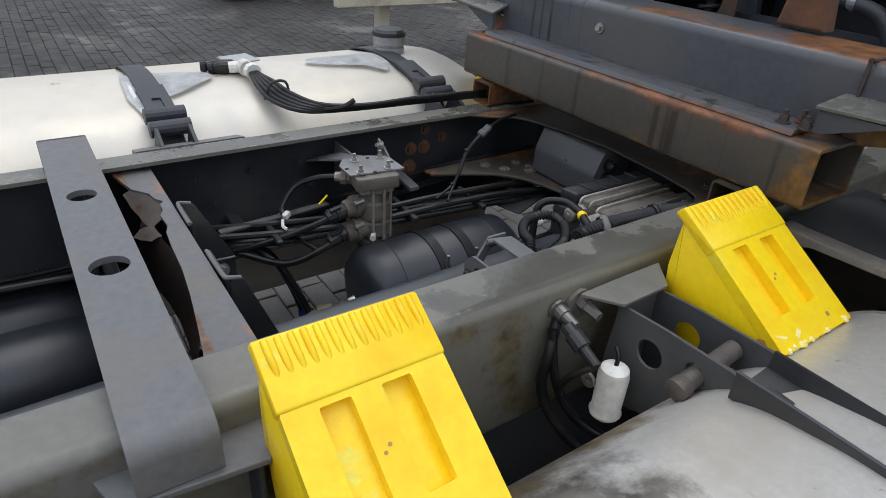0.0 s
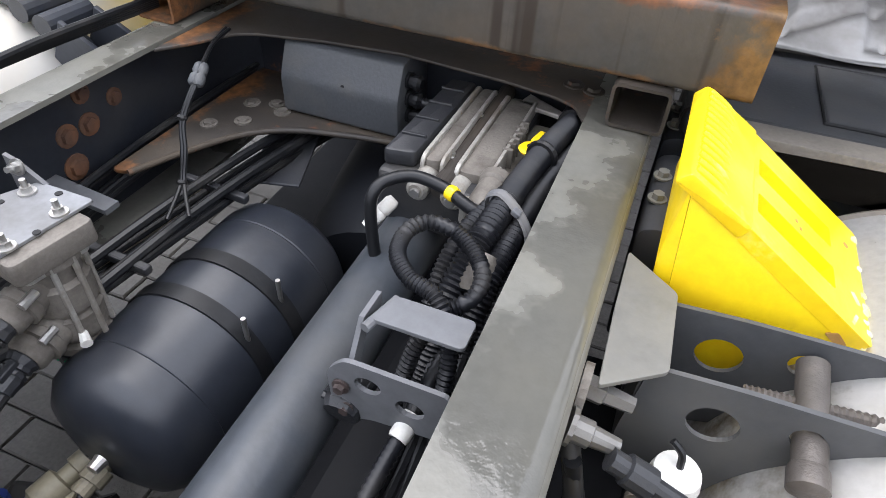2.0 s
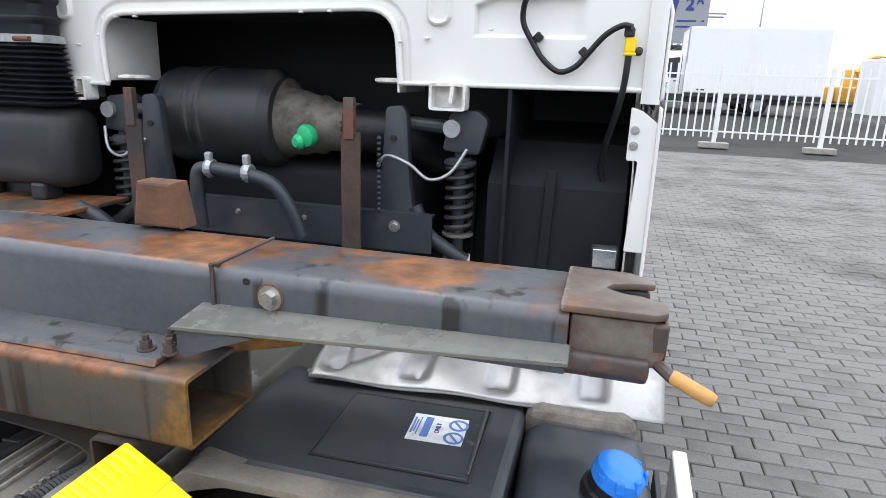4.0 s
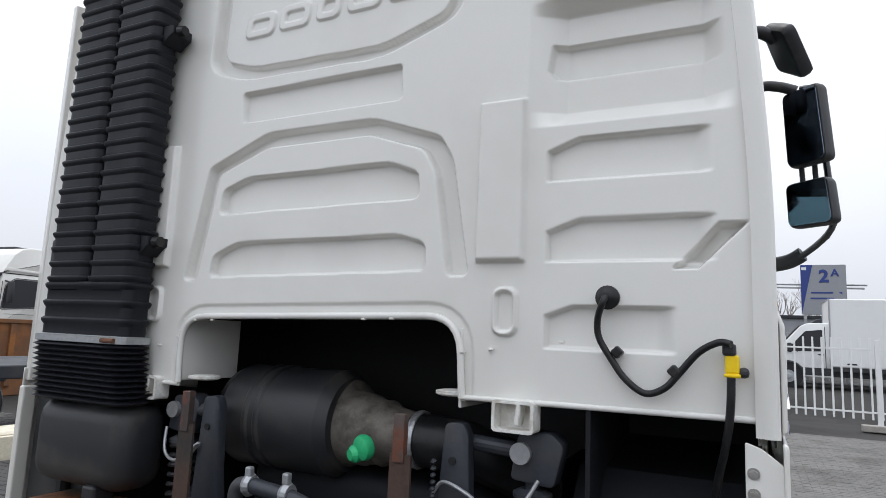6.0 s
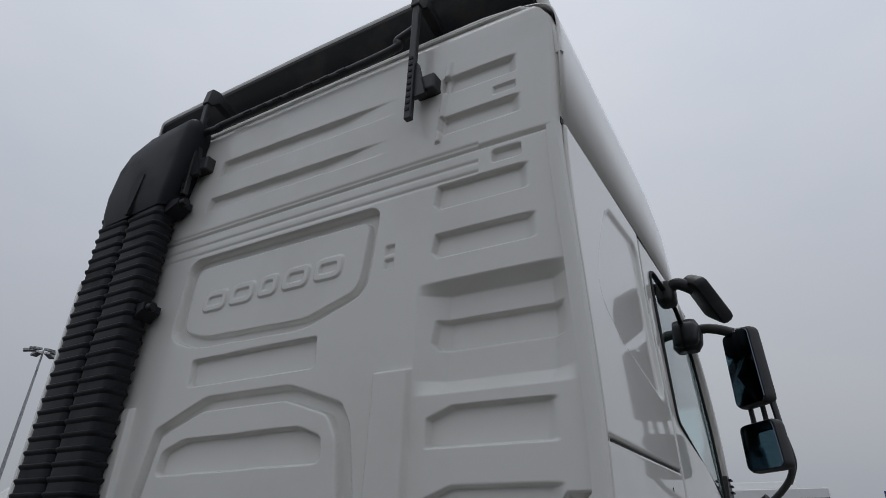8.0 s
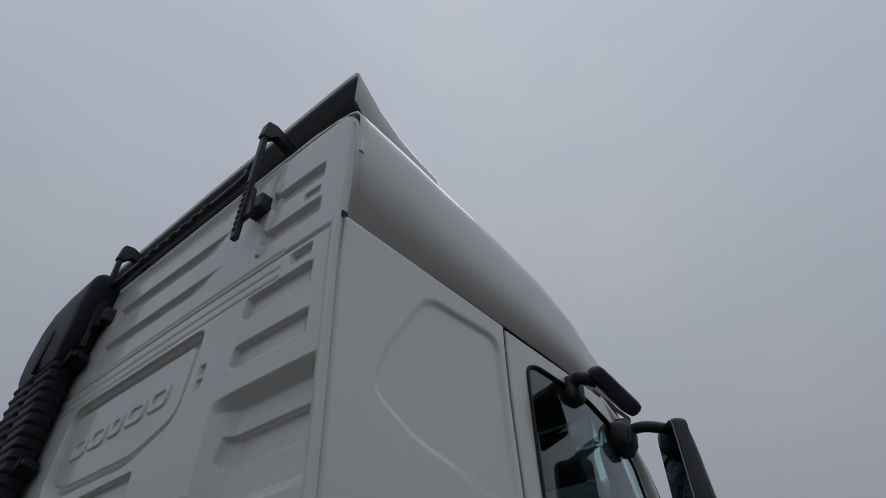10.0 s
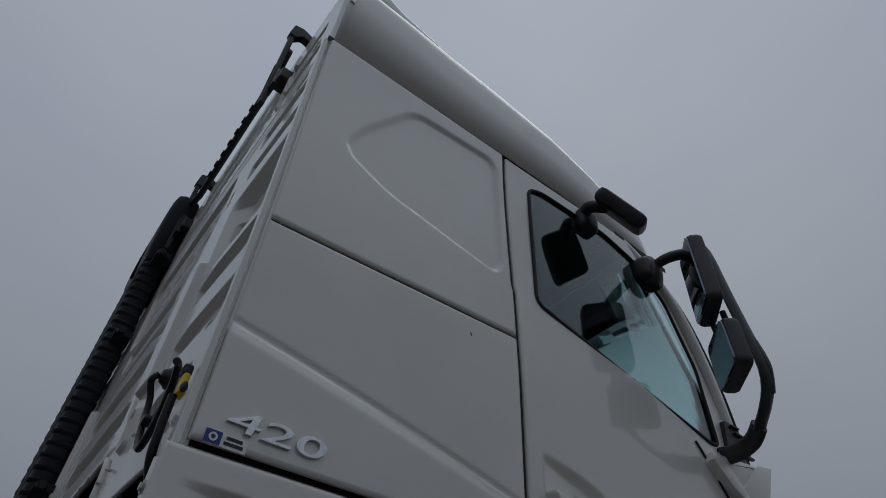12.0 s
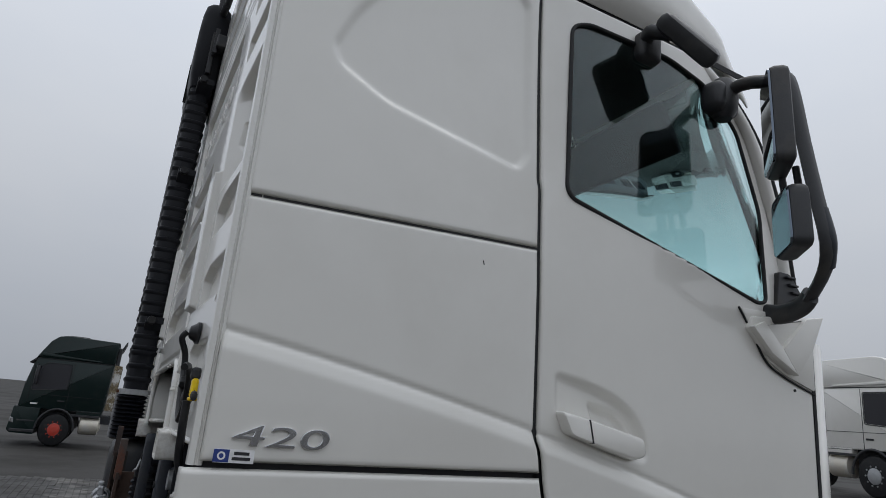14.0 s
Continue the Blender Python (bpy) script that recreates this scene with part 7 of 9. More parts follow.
    for fp in ([(2.575, 2.06), (2.63, 2.085), (2.72, 2.005), (2.79, 1.925), (2.66, 1.985)], [(2.72, 2.005), (2.85, 2.125), (2.945, 2.145), (2.875, 2.02), (2.79, 1.925)]):
        part("foot_lip", prism(fp, "x", *sorted((sgn * 1.25, sgn * 1.274)), 0.004), "gloss", mf, smooth=40)
    part("foot_panel", prism(rounded([(2.555, 2.125), (2.72, 2.13), (2.93, 2.135), (2.925, 1.885), (2.77, 1.925), (2.68, 1.965), (2.62, 2.045)], 0.012), "x", *sorted((sgn * 1.205, sgn * 1.2395)), 0.003), "gloss", mf, smooth=40)
    part("foot_seam", sweep([(sgn * 1.2385, 2.548, 2.125), (sgn * 1.2385, 2.612, 2.043), (sgn * 1.238, 2.674, 1.960), (sgn * 1.237, 2.768, 1.918), (sgn * 1.235, 2.925, 1.876)], 0.004, 6), "gap", mf)
    part("door_front_gap", box((sgn * 1.222, 2.934, 1.68), (0.016, 0.014, 0.76), bevel=0), "gap", door)
    part("pillar_cover", prism(rounded([(2.735, 2.12), (2.765, 2.285), (2.82, 2.285), (2.90, 2.20), (2.84, 2.12)], 0.01), "x", *sorted((sgn * 1.215, sgn * 1.2405)), 0.003), "plastic", mf, "black pillar cover with drip fins")
    for k in range(5):
        part("drip_fin", box((sgn * 1.246, 2.862 - 0.012 * k, 2.165 + 0.026 * k), (0.014, 0.045, 0.008), bevel=0.002), "plastic", mf)

    # mirrors
    mr = part("mirror_arm", sweep([(sgn * 1.185, 2.54, 2.875), (sgn * 1.26, 2.535, 2.915), (sgn * 1.33, 2.53, 2.905), (sgn * 1.40, 2.53, 2.875)], 0.020, 12, flat=1.2), "plastic", truck, "black mirror arm", smooth=60)
    part("arm_hub", box((sgn * 1.205, 2.525, 2.885), (0.09, 0.14, 0.12), (0, 0, sgn * 10), 0.03, 3), "plastic", mr, smooth=40)
    part("hub_cap", lathe((sgn * 1.215, 2.53, 2.81), (sgn * 1.215, 2.53, 2.965), [(0, 0.03), (0.2, 0.05), (0.5, 0.055), (0.8, 0.045), (1, 0.03)], 14), "plastic", mr, smooth=40)
    part("mirror_arm_lower", sweep([(sgn * 1.225, 2.70, 2.125), (sgn * 1.29, 2.70, 2.118), (sgn * 1.36, 2.69, 2.132), (sgn * 1.41, 2.665, 2.160)], 0.021, 10, flat=1.6), "plastic", mr, smooth=60)
    part("mirror_carrier", sweep([(sgn * 1.415, 2.535, 2.880), (sgn * 1.460, 2.528, 2.872), (sgn * 1.482, 2.528, 2.795), (sgn * 1.497, 2.542, 2.62), (sgn * 1.514, 2.560, 2.44), (sgn * 1.526, 2.578, 2.29), (sgn * 1.485, 2.620, 2.215), (sgn * 1.405, 2.668, 2.150)], 0.0135, 8, 3, flat=2.3, up=(0, 1, 0)), "plastic", mr, "black angular mirror carrier", smooth=50)
    part("carrier_inlay", sweep([(sgn * 1.527, 2.576, 2.40), (sgn * 1.538, 2.590, 2.30), (sgn * 1.505, 2.628, 2.225)], 0.007, 8, flat=2.3, up=(0, 1, 0)), "dark", mr, smooth=60)
    for z0, z1, x0, x1, y, turn, lean in ((2.525, 2.875, 1.342, 1.550, 2.562, -46, 0.022), (2.262, 2.466, 1.345, 1.560, 2.588, -42, 0.012)):
        out = rounded([(sgn * (x0 - 0.006 + lean), z0), (sgn * (x1 + 0.010), z0 - 0.004), (sgn * (x1 - lean), z1), (sgn * x0, z1)], 0.036, 6)
        hd = part("mirror_housing", prism(out, "y", y, y + 0.062, 0.018), "plastic", truck, "black plastic mirror housing", smooth=40)
        inn = rounded([(sgn * (x0 + 0.004 + lean), z0 + 0.009), (sgn * (x1 + 0.001), z0 + 0.005), (sgn * (x1 - 0.009 - lean), z1 - 0.009), (sgn * (x0 + 0.008), z1 - 0.009)], 0.028, 5)
        part("mirror_pane", prism(inn, "y", y - 0.003, y + 0.004), "mirror", hd, "dark mirror glass")
        hd.matrix_basis = Matrix.Translation((sgn * x0, y, 0)) @ Matrix.Rotation(sgn * radians(turn), 4, "Z") @ Matrix.Translation((-sgn * x0, -y, 0))
    for xx in (1.415, 1.465):
        part("mirror_link", cyl((sgn * xx, 2.560, 2.45), (sgn * (xx - 0.005), 2.550, 2.55), 0.011, seg=10), "plastic", mr)
    # kerb mirror over the window
    km_bm = prism(rounded([(-0.10, -0.105), (0.10, -0.115), (0.095, 0.115), (-0.095, 0.105)], 0.035, 5), "z", -0.022, 0.038, 0.020)
    ax_, nz_ = Vector((0.33, 0.70, -0.64)).normalized(), Vector((0.815, 0.134, 0.567)).normalized()
    ny_ = nz_.cross(ax_)
    frame_m = Matrix(((ax_.x * 1.15, ny_.x * 0.78, nz_.x, 1.345), (ax_.y * 1.15, ny_.y * 0.78, nz_.y, 2.205), (ax_.z * 1.15, ny_.z * 0.78, nz_.z, 2.93), (0, 0, 0, 1)))
    bmesh.ops.transform(km_bm, matrix=frame_m, verts=km_bm.verts[:])
    if sgn < 0:
        mirrored(km_bm)
    km = part("kerb_mirror", km_bm, "plastic", truck, "black kerb mirror on stub arm", smooth=40)
    part("kerb_arm", sweep([(sgn * 1.195, 2.165, 2.975), (sgn * 1.25, 2.14, 2.995), (sgn * 1.31, 2.17, 2.97)], 0.026, 12), "plastic", km, smooth=60)
    part("arm_hub", box((sgn * 1.20, 2.17, 2.965), (0.07, 0.10, 0.11), bevel=0.025, seg=3), "plastic", km, smooth=40)

# badge and sticker on the lower side panel
text("420", 0.058, Matrix.Translation((1.266, 1.000, 1.592)) @ Matrix(((0, 0, 1, 0), (1, 0.25, 0, 0), (0, 1, 0, 0), (0, 0, 0, 1))) @ Matrix.Diagonal((2.32, 1.0, 1, 1)), "chrome", "power_badge", truck, 0.005, "chrome number badge 420", -0.006)
stick = part("dealer_sticker", box((1.2655, 1.0145, 1.570), (0.002, 0.078, 0.026), (0, 0, 0), 0), "label", truck, "small white and navy dealer sticker")
part("sticker_field", box((1.2670, 0.9895, 1.570), (0.001, 0.030, 0.024), bevel=0), "navy", stick)
part("sticker_ring", plate_holed(circle(0.9895, 1.570, 0.008), [circle(0.9895, 1.570, 0.0045)], "x", 1.2676, 1.2682), "label", stick)
for k in range(2):
    part("sticker_bar", box((1.2670, 1.0285, 1.5755 - 0.010 * k), (0.001, 0.030 + 0.006 * k, 0.006), bevel=0), "ink", stick)
for y, z, w, hgt in ((0.983, 1.325, 0.010, 0.005), (1.033, 1.326, 0.008, 0.003), (1.118, 1.304, 0.003, 0.020), (1.124, 1.293, 0.012, 0.004), (1.134, 1.294, 0.005, 0.012), (1.183, 1.317, 0.004, 0.004), (1.205, 1.300, 0.002, 0.03), (1.867, 1.508, 0.003, 0.018), (1.560, 2.078, 0.002, 0.012), (2.800, 1.878, 0.008, 0.008)):
    part("scuff", box((1.2525 if z < 1.4 else (1.262 if z < 1.6 else 1.249), y, z), (0.006, w, hgt), (20, 0, 0), 0.001), "gap", truck)

# ---- roof, spoiler ----
def shell(name, stations, mat, parent, label, n=81, flip=False):
    """A boxy vault: stations of (y, half width, foot height, crown height, corner sharpness)."""
    st = np.array(stations)
    yy = np.linspace(st[0, 0], st[-1, 0], 48)
    w, lo, hi, sh = (np.interp(yy, st[:, 0], st[:, k])[:, None] for k in (1, 2, 3, 4))
    ang = np.linspace(-1, 1, n)[None, :] * math.pi / 2
    e = 2 / sh
    X = w * np.sign(np.sin(ang)) * np.abs(np.sin(ang)) ** e
    Z = lo + (hi - lo) * np.clip(np.cos(ang), 0, 1) ** e
    Z = Z + 0.015 * (1 - (X / w) ** 2) * (Z - lo) / (hi - lo)
    Y = np.repeat(yy[:, None], n, 1)
    ob = grid_mesh(name, X, Y, Z, np.ones((47, n - 1), bool), mat, parent, label, flip=flip)
    ob.modifiers.new("thickness", "SOLIDIFY").thickness = 0.005
    return ob


shell("roof", [(0.962, 1.190, 3.054, 3.645, 14), (1.1, 1.192, 3.054, 3.660, 11), (1.4, 1.196, 3.054, 3.665, 8), (1.75, 1.198, 3.054, 3.645, 7), (2.05, 1.196, 3.054, 3.595, 7), (2.3, 1.19, 3.054, 3.50, 7), (2.6, 1.165, 3.054, 3.34, 6), (2.85, 1.08, 3.02, 3.12, 4)], "gloss", truck, "white high roof shell sloping down to the front")
spoiler = shell("roof_spoiler", [(0.990, 1.090, 3.76, 3.965, 26), (1.04, 1.102, 3.68, 3.90, 22), (1.10, 1.118, 3.60, 3.825, 15), (1.20, 1.138, 3.50, 3.745, 11), (1.30, 1.145, 3.50, 3.705, 9), (1.40, 1.145, 3.50, 3.688, 8), (1.46, 1.130, 3.50, 3.670, 8)], "gloss", truck, "white roof spoiler with dark grey underside")
shell("spoiler_liner", [(0.996, 1.080, 3.755, 3.950, 26), (1.04, 1.090, 3.68, 3.882, 22), (1.10, 1.112, 3.60, 3.807, 18), (1.20, 1.126, 3.50, 3.727, 11), (1.30, 1.132, 3.50, 3.687, 9), (1.36, 1.132, 3.50, 3.675, 8)], "plastic", spoiler, "dark grey underside")
part("liner_sill", prism([(1.0, 3.640), (1.30, 3.670), (1.30, 3.695), (1.0, 3.672)], "x", -1.05, 1.05, 0.004), "plastic", spoiler, "dark grey roof edge under the spoiler")
# spoiler adjusters
for cx, bottom in ((0.655, 3.225), (-0.545, 3.27)):
    ad = part("spoiler_strut", box((cx, 0.885, (3.83 + bottom) / 2), (0.028, 0.024, 3.83 - bottom), bevel=0.004), "plastic", truck, "black spoiler adjuster strut")
    part("strut_head", prism(rounded([(0.865, 3.78), (0.875, 3.87), (0.92, 3.88), (1.14, 3.79), (1.14, 3.75), (0.93, 3.82), (0.90, 3.78)], 0.01), "x", cx - 0.02, cx + 0.02, 0.003), "plastic", ad)
    part("strut_foot", box((cx + 0.045, 0.925, bottom + 0.16), (0.09, 0.06, 0.07), (0, 0, 0), 0.008), "plastic", ad)
    part("strut_foot", prism([(cx - 0.02, bottom + 0.10), (cx + 0.06, bottom + 0.10), (cx + 0.02, bottom + 0.26), (cx - 0.02, bottom + 0.28)], "y", 0.885, 0.905), "plastic", ad)
    for k in range(9):
        part("strut_notch", box((cx, 0.8725, bottom + 0.04 + 0.03 * k), (0.016, 0.006, 0.012), bevel=0), "gap", ad)
cb = part("cross_rail", sweep([(-0.54, 0.90, 3.62), (-0.44, 0.905, 3.62), (-0.38, 0.91, 3.635), (0.48, 0.91, 3.635), (0.56, 0.905, 3.67), (0.65, 0.90, 3.69)], 0.018, 10), "plastic", truck, "black cross rail under the spoiler", smooth=60)
for k in range(7):
    part("rail_stop", box((-0.25 + 0.09 * k, 0.892, 3.628), (0.045, 0.012, 0.012), bevel=0.003), "plastic", cb)

# ---- air intake stack ----
SY = 0.874


def ring_loft(levels, base, cx, cy):
    """A body lofted through scaled copies of one outline; levels: (z, grow, shift in x)."""
    w = max(p[0] for p in base)
    d = max(p[1] for p in base)
    bm = bmesh.new()
    rings = [[bm.verts.new((cx + dx + p[0] * (1 + o / w), cy + p[1] * (1 + o / d), z)) for p in base] for z, o, dx in levels]
    for p, q in zip(rings, rings[1:]):
        for k in range(len(base)):
            bm.faces.new((p[k], p[(k + 1) % len(base)], q[(k + 1) % len(base)], q[k]))
    bm.faces.new(rings[0][::-1])
    bm.faces.new(rings[-1])
    return bm


def duct(cx, z0, z1, w, d, pitch=0.0505):
    """A rectangular moulded duct with raised rings."""
    n = int((z1 - z0) / pitch)
    h = (z1 - z0) / n
    lv = []
    for k in range(n):
        z = z0 + h * k
        lv += [(z, 0.0, 0), (z + 0.55 * h, 0.0, 0), (z + 0.66 * h, 0.0045, 0), (z + 0.78 * h, 0.0075, 0), (z + 0.88 * h, 0.0075, 0), (z + 0.95 * h, 0.004, 0), (z + 0.98 * h, 0.0, 0)]
    lv.append((z1, 0.0, 0))
    return ring_loft(lv, rounded([(-w / 2, -d / 2), (w / 2, -d / 2), (w / 2, d / 2), (-w / 2, d / 2)], 0.035, 4), cx, SY)


stack = part("air_intake_duct", duct(-0.821, 1.68, 1.86, 0.445, 0.098), "duct", truck, "tall black ribbed air intake stack", smooth=35)
part("duct", duct(-0.932, 1.83, 3.24, 0.214, 0.098), "duct", stack, "black ribbed duct", smooth=35)
part("duct", duct(-0.709, 1.83, 3.24, 0.214, 0.098), "duct", stack, "black ribbed duct", smooth=35)
cap = bmesh.new()
rings = []
for z, x0, x1, y0, y1 in ((3.20, -1.018, -0.590, 0.821, 0.945), (3.26, -1.032, -0.570, 0.811, 0.945), (3.36, -1.036, -0.545, 0.807, 0.945), (3.50, -1.008, -0.53, 0.807, 0.95), (3.58, -0.96, -0.525, 0.811, 0.95), (3.63, -0.85, -0.525, 0.819, 0.945), (3.655, -0.72, -0.54, 0.835, 0.93)):
    rings.append([cap.verts.new((p[0], p[1], z + 0.06 * (p[0] + 0.80))) for p in rounded([(x0, y0), (x1, y0), (x1, y1), (x0, y1)], 0.04, 4)])
for p, q in zip(rings, rings[1:]):
    for k in range(len(p)):
        cap.faces.new((p[k], p[(k + 1) % len(p)], q[(k + 1) % len(p)], q[k]))
cap.faces.new(rings[-1])
part("intake_hood", cap, "duct", stack, "smooth black intake hood", smooth=40)
part("hood_groove", prism([(-0.817, 3.20), (-0.800, 3.20), (-0.755, 3.40), (-0.84, 3.36)], "y", 0.803, 0.819), "gap", stack)
base = rounded([(-0.226, -0.058), (0.226, -0.058), (0.226, 0.058), (-0.226, 0.058)], 0.04, 4)
part("bellows", ring_loft([(1.465 + 0.19 * k / 22, 0.010 if k % 2 else -0.006, 0.035 * (1 - k / 22)) for k in range(23)], base, -0.818, SY - 0.008), "duct", stack, "black rubber bellows", smooth=50)
part("hose_clamp", ring_loft([(1.656, 0.002, 0), (1.658, 0.008, 0), (1.680, 0.008, 0), (1.682, 0.002, 0)], base, -0.818, SY - 0.004), "steel", stack, "grey steel band clamp")
part("clamp_screw", cyl((-0.67, 0.802, 1.668), (-0.61, 0.802, 1.668), 0.008, seg=8), "rust", stack)
bx2 = part("intake_base", box((-0.79, SY + 0.05, 1.33), (0.46, 0.20, 0.28), bevel=0.07, seg=4), "plastic", truck, "black moulded intake box", smooth=40)
part("base_foot", box((-0.70, SY, 1.18), (0.06, 0.08, 0.06), bevel=0.01), "plastic", bx2)
part("base_shelf", box((-0.70, SY - 0.06, 1.145), (0.50, 0.30, 0.014), (0, -2, 0), 0.003), "tube", truck, "dusty brown shelf plate")
part("shelf_pipe", sweep([(-0.50, 0.80, 1.15), (-0.42, 0.80, 1.12), (-0.36, 0.82, 1.06), (-0.25, 0.84, 1.02)], 0.025, 12), "dark", truck, smooth=True)
for z, x in ((3.215, -0.525), (2.73, -0.556), (1.995, -0.568)):
    sb_ = part("stack_bracket", prism([(-0.60, z - 0.045), (-0.60, z + 0.02), (x + 0.005, z + 0.018), (x + 0.005, z - 0.012)], "y", 0.850, 0.93, 0.004), "duct", truck, "black stack bracket")
    part("bracket_knob", lathe((x - 0.01, 0.875, z), (x + 0.035, 0.875, z), [(0, 0.014), (0.4, 0.014), (0.45, 0.020), (1, 0.017)], 14), "rubber", sb_)
part("outer_bracket", box((-1.065, 0.89, 1.97), (0.06, 0.06, 0.10), bevel=0.012), "plastic", truck)
part("stack_fairing", prism(rounded([(-1.275, 0.935), (-1.235, 0.925), (-1.225, 0.96), (-1.275, 0.96)], 0.008), "z", 1.50, 3.0), "gloss", truck, "white air deflector at the cab corner")
part("lower_fairing", box((-1.235, 0.93, 1.15), (0.03, 0.05, 0.66), bevel=0.006), "gloss", truck)
part("fairing_liner", box((-1.12, 0.98, 1.2), (0.20, 0.05, 0.55), bevel=0.02), "plastic", truck)

# ---- below and behind the cab ----
af = part("air_filter", lathe((-0.41, 1.20, 1.436), (0.045, 1.20, 1.436), [(0, 0.12), (0.03, 0.155), (0.10, 0.168), (0.12, 0.164), (0.30, 0.165), (0.315, 0.171), (0.34, 0.171), (0.355, 0.165), (0.40, 0.165), (0.415, 0.171), (0.44, 0.171), (0.455, 0.165), (0.93, 0.168), (1, 0.145)], 48), "plastic", truck, "black cylindrical air filter housing", smooth=35)
part("filter_elbow", lathe((0.04, 1.20, 1.43), (0.31, 1.17, 1.42), [(0, 0.145), (0.03, 0.128), (0.06, 0.116), (0.12, 0.112), (0.30, 0.110), (0.34, 0.104), (0.5, 0.096), (0.56, 0.100), (0.62, 0.086), (1, 0.074)], 32), "taupe", af, "dusty grey filter outlet", smooth=35)
part("outlet_hose", sweep([(0.29, 1.172, 1.421), (0.40, 1.16, 1.42), (0.50, 1.18, 1.40), (0.60, 1.25, 1.35)], 0.076, 20), "rubber", af, smooth=True)
part("hose_ring", lathe((0.300, 1.17, 1.42), (0.322, 1.17, 1.42), [(0, 0.083), (0.5, 0.085), (1, 0.083)], 32), "steel", af)
part("drain_cap", lathe((0.195, 1.06, 1.402), (0.185, 1.03, 1.397), [(0, 0.034), (0.4, 0.038), (0.8, 0.034), (1, 0.02)], 18), "green", af, "green plastic dust valve", smooth=40)
part("drain_cap", lathe((0.17, 1.06, 1.382), (0.155, 1.03, 1.377), [(0, 0.024), (0.6, 0.026), (1, 0.016)], 14), "green", af)
up = part("coolant_pipe", sweep([(-0.065, 0.83, 1.12), (-0.065, 0.82, 1.22), (-0.058, 0.815, 1.29), (-0.03, 0.815, 1.31), (0.06, 0.815, 1.305), (0.14, 0.815, 1.295), (0.20, 0.82, 1.27), (0.245, 0.83, 1.20), (0.27, 0.84, 1.12)], 0.021, 14), "dark", truck, "grey bent steel pipe with two clamps", smooth=True)
for x in (-0.012, 0.115):
    part("pipe_clamp", lathe((x - 0.012, 0.815, 1.312 - 0.05 * max(0, x)), (x + 0.012, 0.815, 1.311 - 0.05 * max(0, x)), [(0, 0.025), (0.5, 0.031), (1, 0.025)], 16), "steel", up)
    part("clamp_ear", box((x, 0.81, 1.345), (0.02, 0.02, 0.03), bevel=0.005), "steel", up)
for sgn, tx, sx_ in ((1, 0.53, 0.715), (-1, -0.31, -0.475)):
    tw = part("cab_tower", prism(rounded([(tx - 0.06, 1.08), (tx + 0.075, 1.08), (tx + 0.045, 1.30), (tx + 0.035, 1.49), (tx + 0.02, 1.515), (tx - 0.03, 1.51), (tx - 0.045, 1.30)], 0.015), "y", 0.94, 0.975, 0.004), "dark", truck, "dark grey pressed cab suspension tower", smooth=40)
    part("tower_wing", sweep([(tx + sgn * 0.06, 0.955, 1.22), (tx + sgn * 0.10, 0.955, 1.14), (tx + sgn * 0.17, 0.96, 1.09), (tx + sgn * 0.22, 0.97, 1.06)], 0.022, 10), "dark", tw, smooth=True)
    part("tower_hole", cyl((tx - 0.005, 0.935, 1.42), (tx - 0.005, 0.941, 1.42), 0.010, seg=14), "gap", tw)
    part("tie_rod", cyl((tx, 0.99, 1.465), (sx_, 0.99, 1.455), 0.020, seg=14), "dark", truck)
    sd = part("spring_damper", cyl((sx_, 1.0, 1.06), (sx_, 1.0, 1.44), 0.018, seg=14), "dark", truck, "black coil spring damper")
    coil = [(sx_ + 0.038 * math.cos(0.5236 * k), 1.0 + 0.038 * math.sin(0.5236 * k), 1.14 + 0.21 * k / 84) for k in range(85)]
    part("coil_spring", sweep(coil, 0.0075, 8, 0), "plastic", sd, smooth=True)
    part("spring_seat", lathe((sx_, 1.0, 1.125), (sx_, 1.0, 1.14), [(0, 0.03), (0.5, 0.048), (1, 0.048)], 20), "taupe", sd)
    part("spring_seat", lathe((sx_, 1.0, 1.35), (sx_, 1.0, 1.37), [(0, 0.048), (0.5, 0.048), (1, 0.03)], 20), "dark", sd)
    part("damper_head", prism(rounded([(sx_ - 0.05, 1.39), (sx_ + 0.06, 1.38), (sx_ + 0.085, 1.48), (sx_ + 0.05, 1.51), (sx_ - 0.03, 1.50)], 0.015), "y", 0.97, 1.03, 0.006), "dark", sd, smooth=40)
    part("head_bolt", cyl((sx_ - 0.02, 0.955, 1.455), (sx_ - 0.02, 0.975, 1.455), 0.026, seg=18), "steel", sd)
    part("brake_pipe", sweep([(tx - 0.05, 0.93, 1.34), (tx - 0.02, 0.925, 1.37), (tx + sgn * 0.05, 0.92, 1.35), (tx + sgn * 0.11, 0.92, 1.31), (tx + sgn * 0.17, 0.93, 1.33), (sx_ + sgn * 0.03, 0.95, 1.40)], 0.005, 8), "steel", truck, smooth=True)
for k in range(14):
    part("chain_link", lathe((0.50, 0.88, 1.43 - 0.016 * k), (0.50 + 0.002, 0.884, 1.42 - 0.016 * k), [(0, 0.004), (0.5, 0.008), (1, 0.004)], 8), "web", truck)
# added black sheet in place of the unlit void behind the arch
part("rear_bulkhead", box((0.0, 1.62, 1.345), (2.2, 0.03, 0.90), bevel=0.01), "gap", truck, "black backing sheet for the unlit engine bay")
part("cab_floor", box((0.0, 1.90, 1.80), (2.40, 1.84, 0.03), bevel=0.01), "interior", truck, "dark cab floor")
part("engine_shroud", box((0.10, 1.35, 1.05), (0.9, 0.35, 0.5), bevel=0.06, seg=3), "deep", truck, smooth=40)
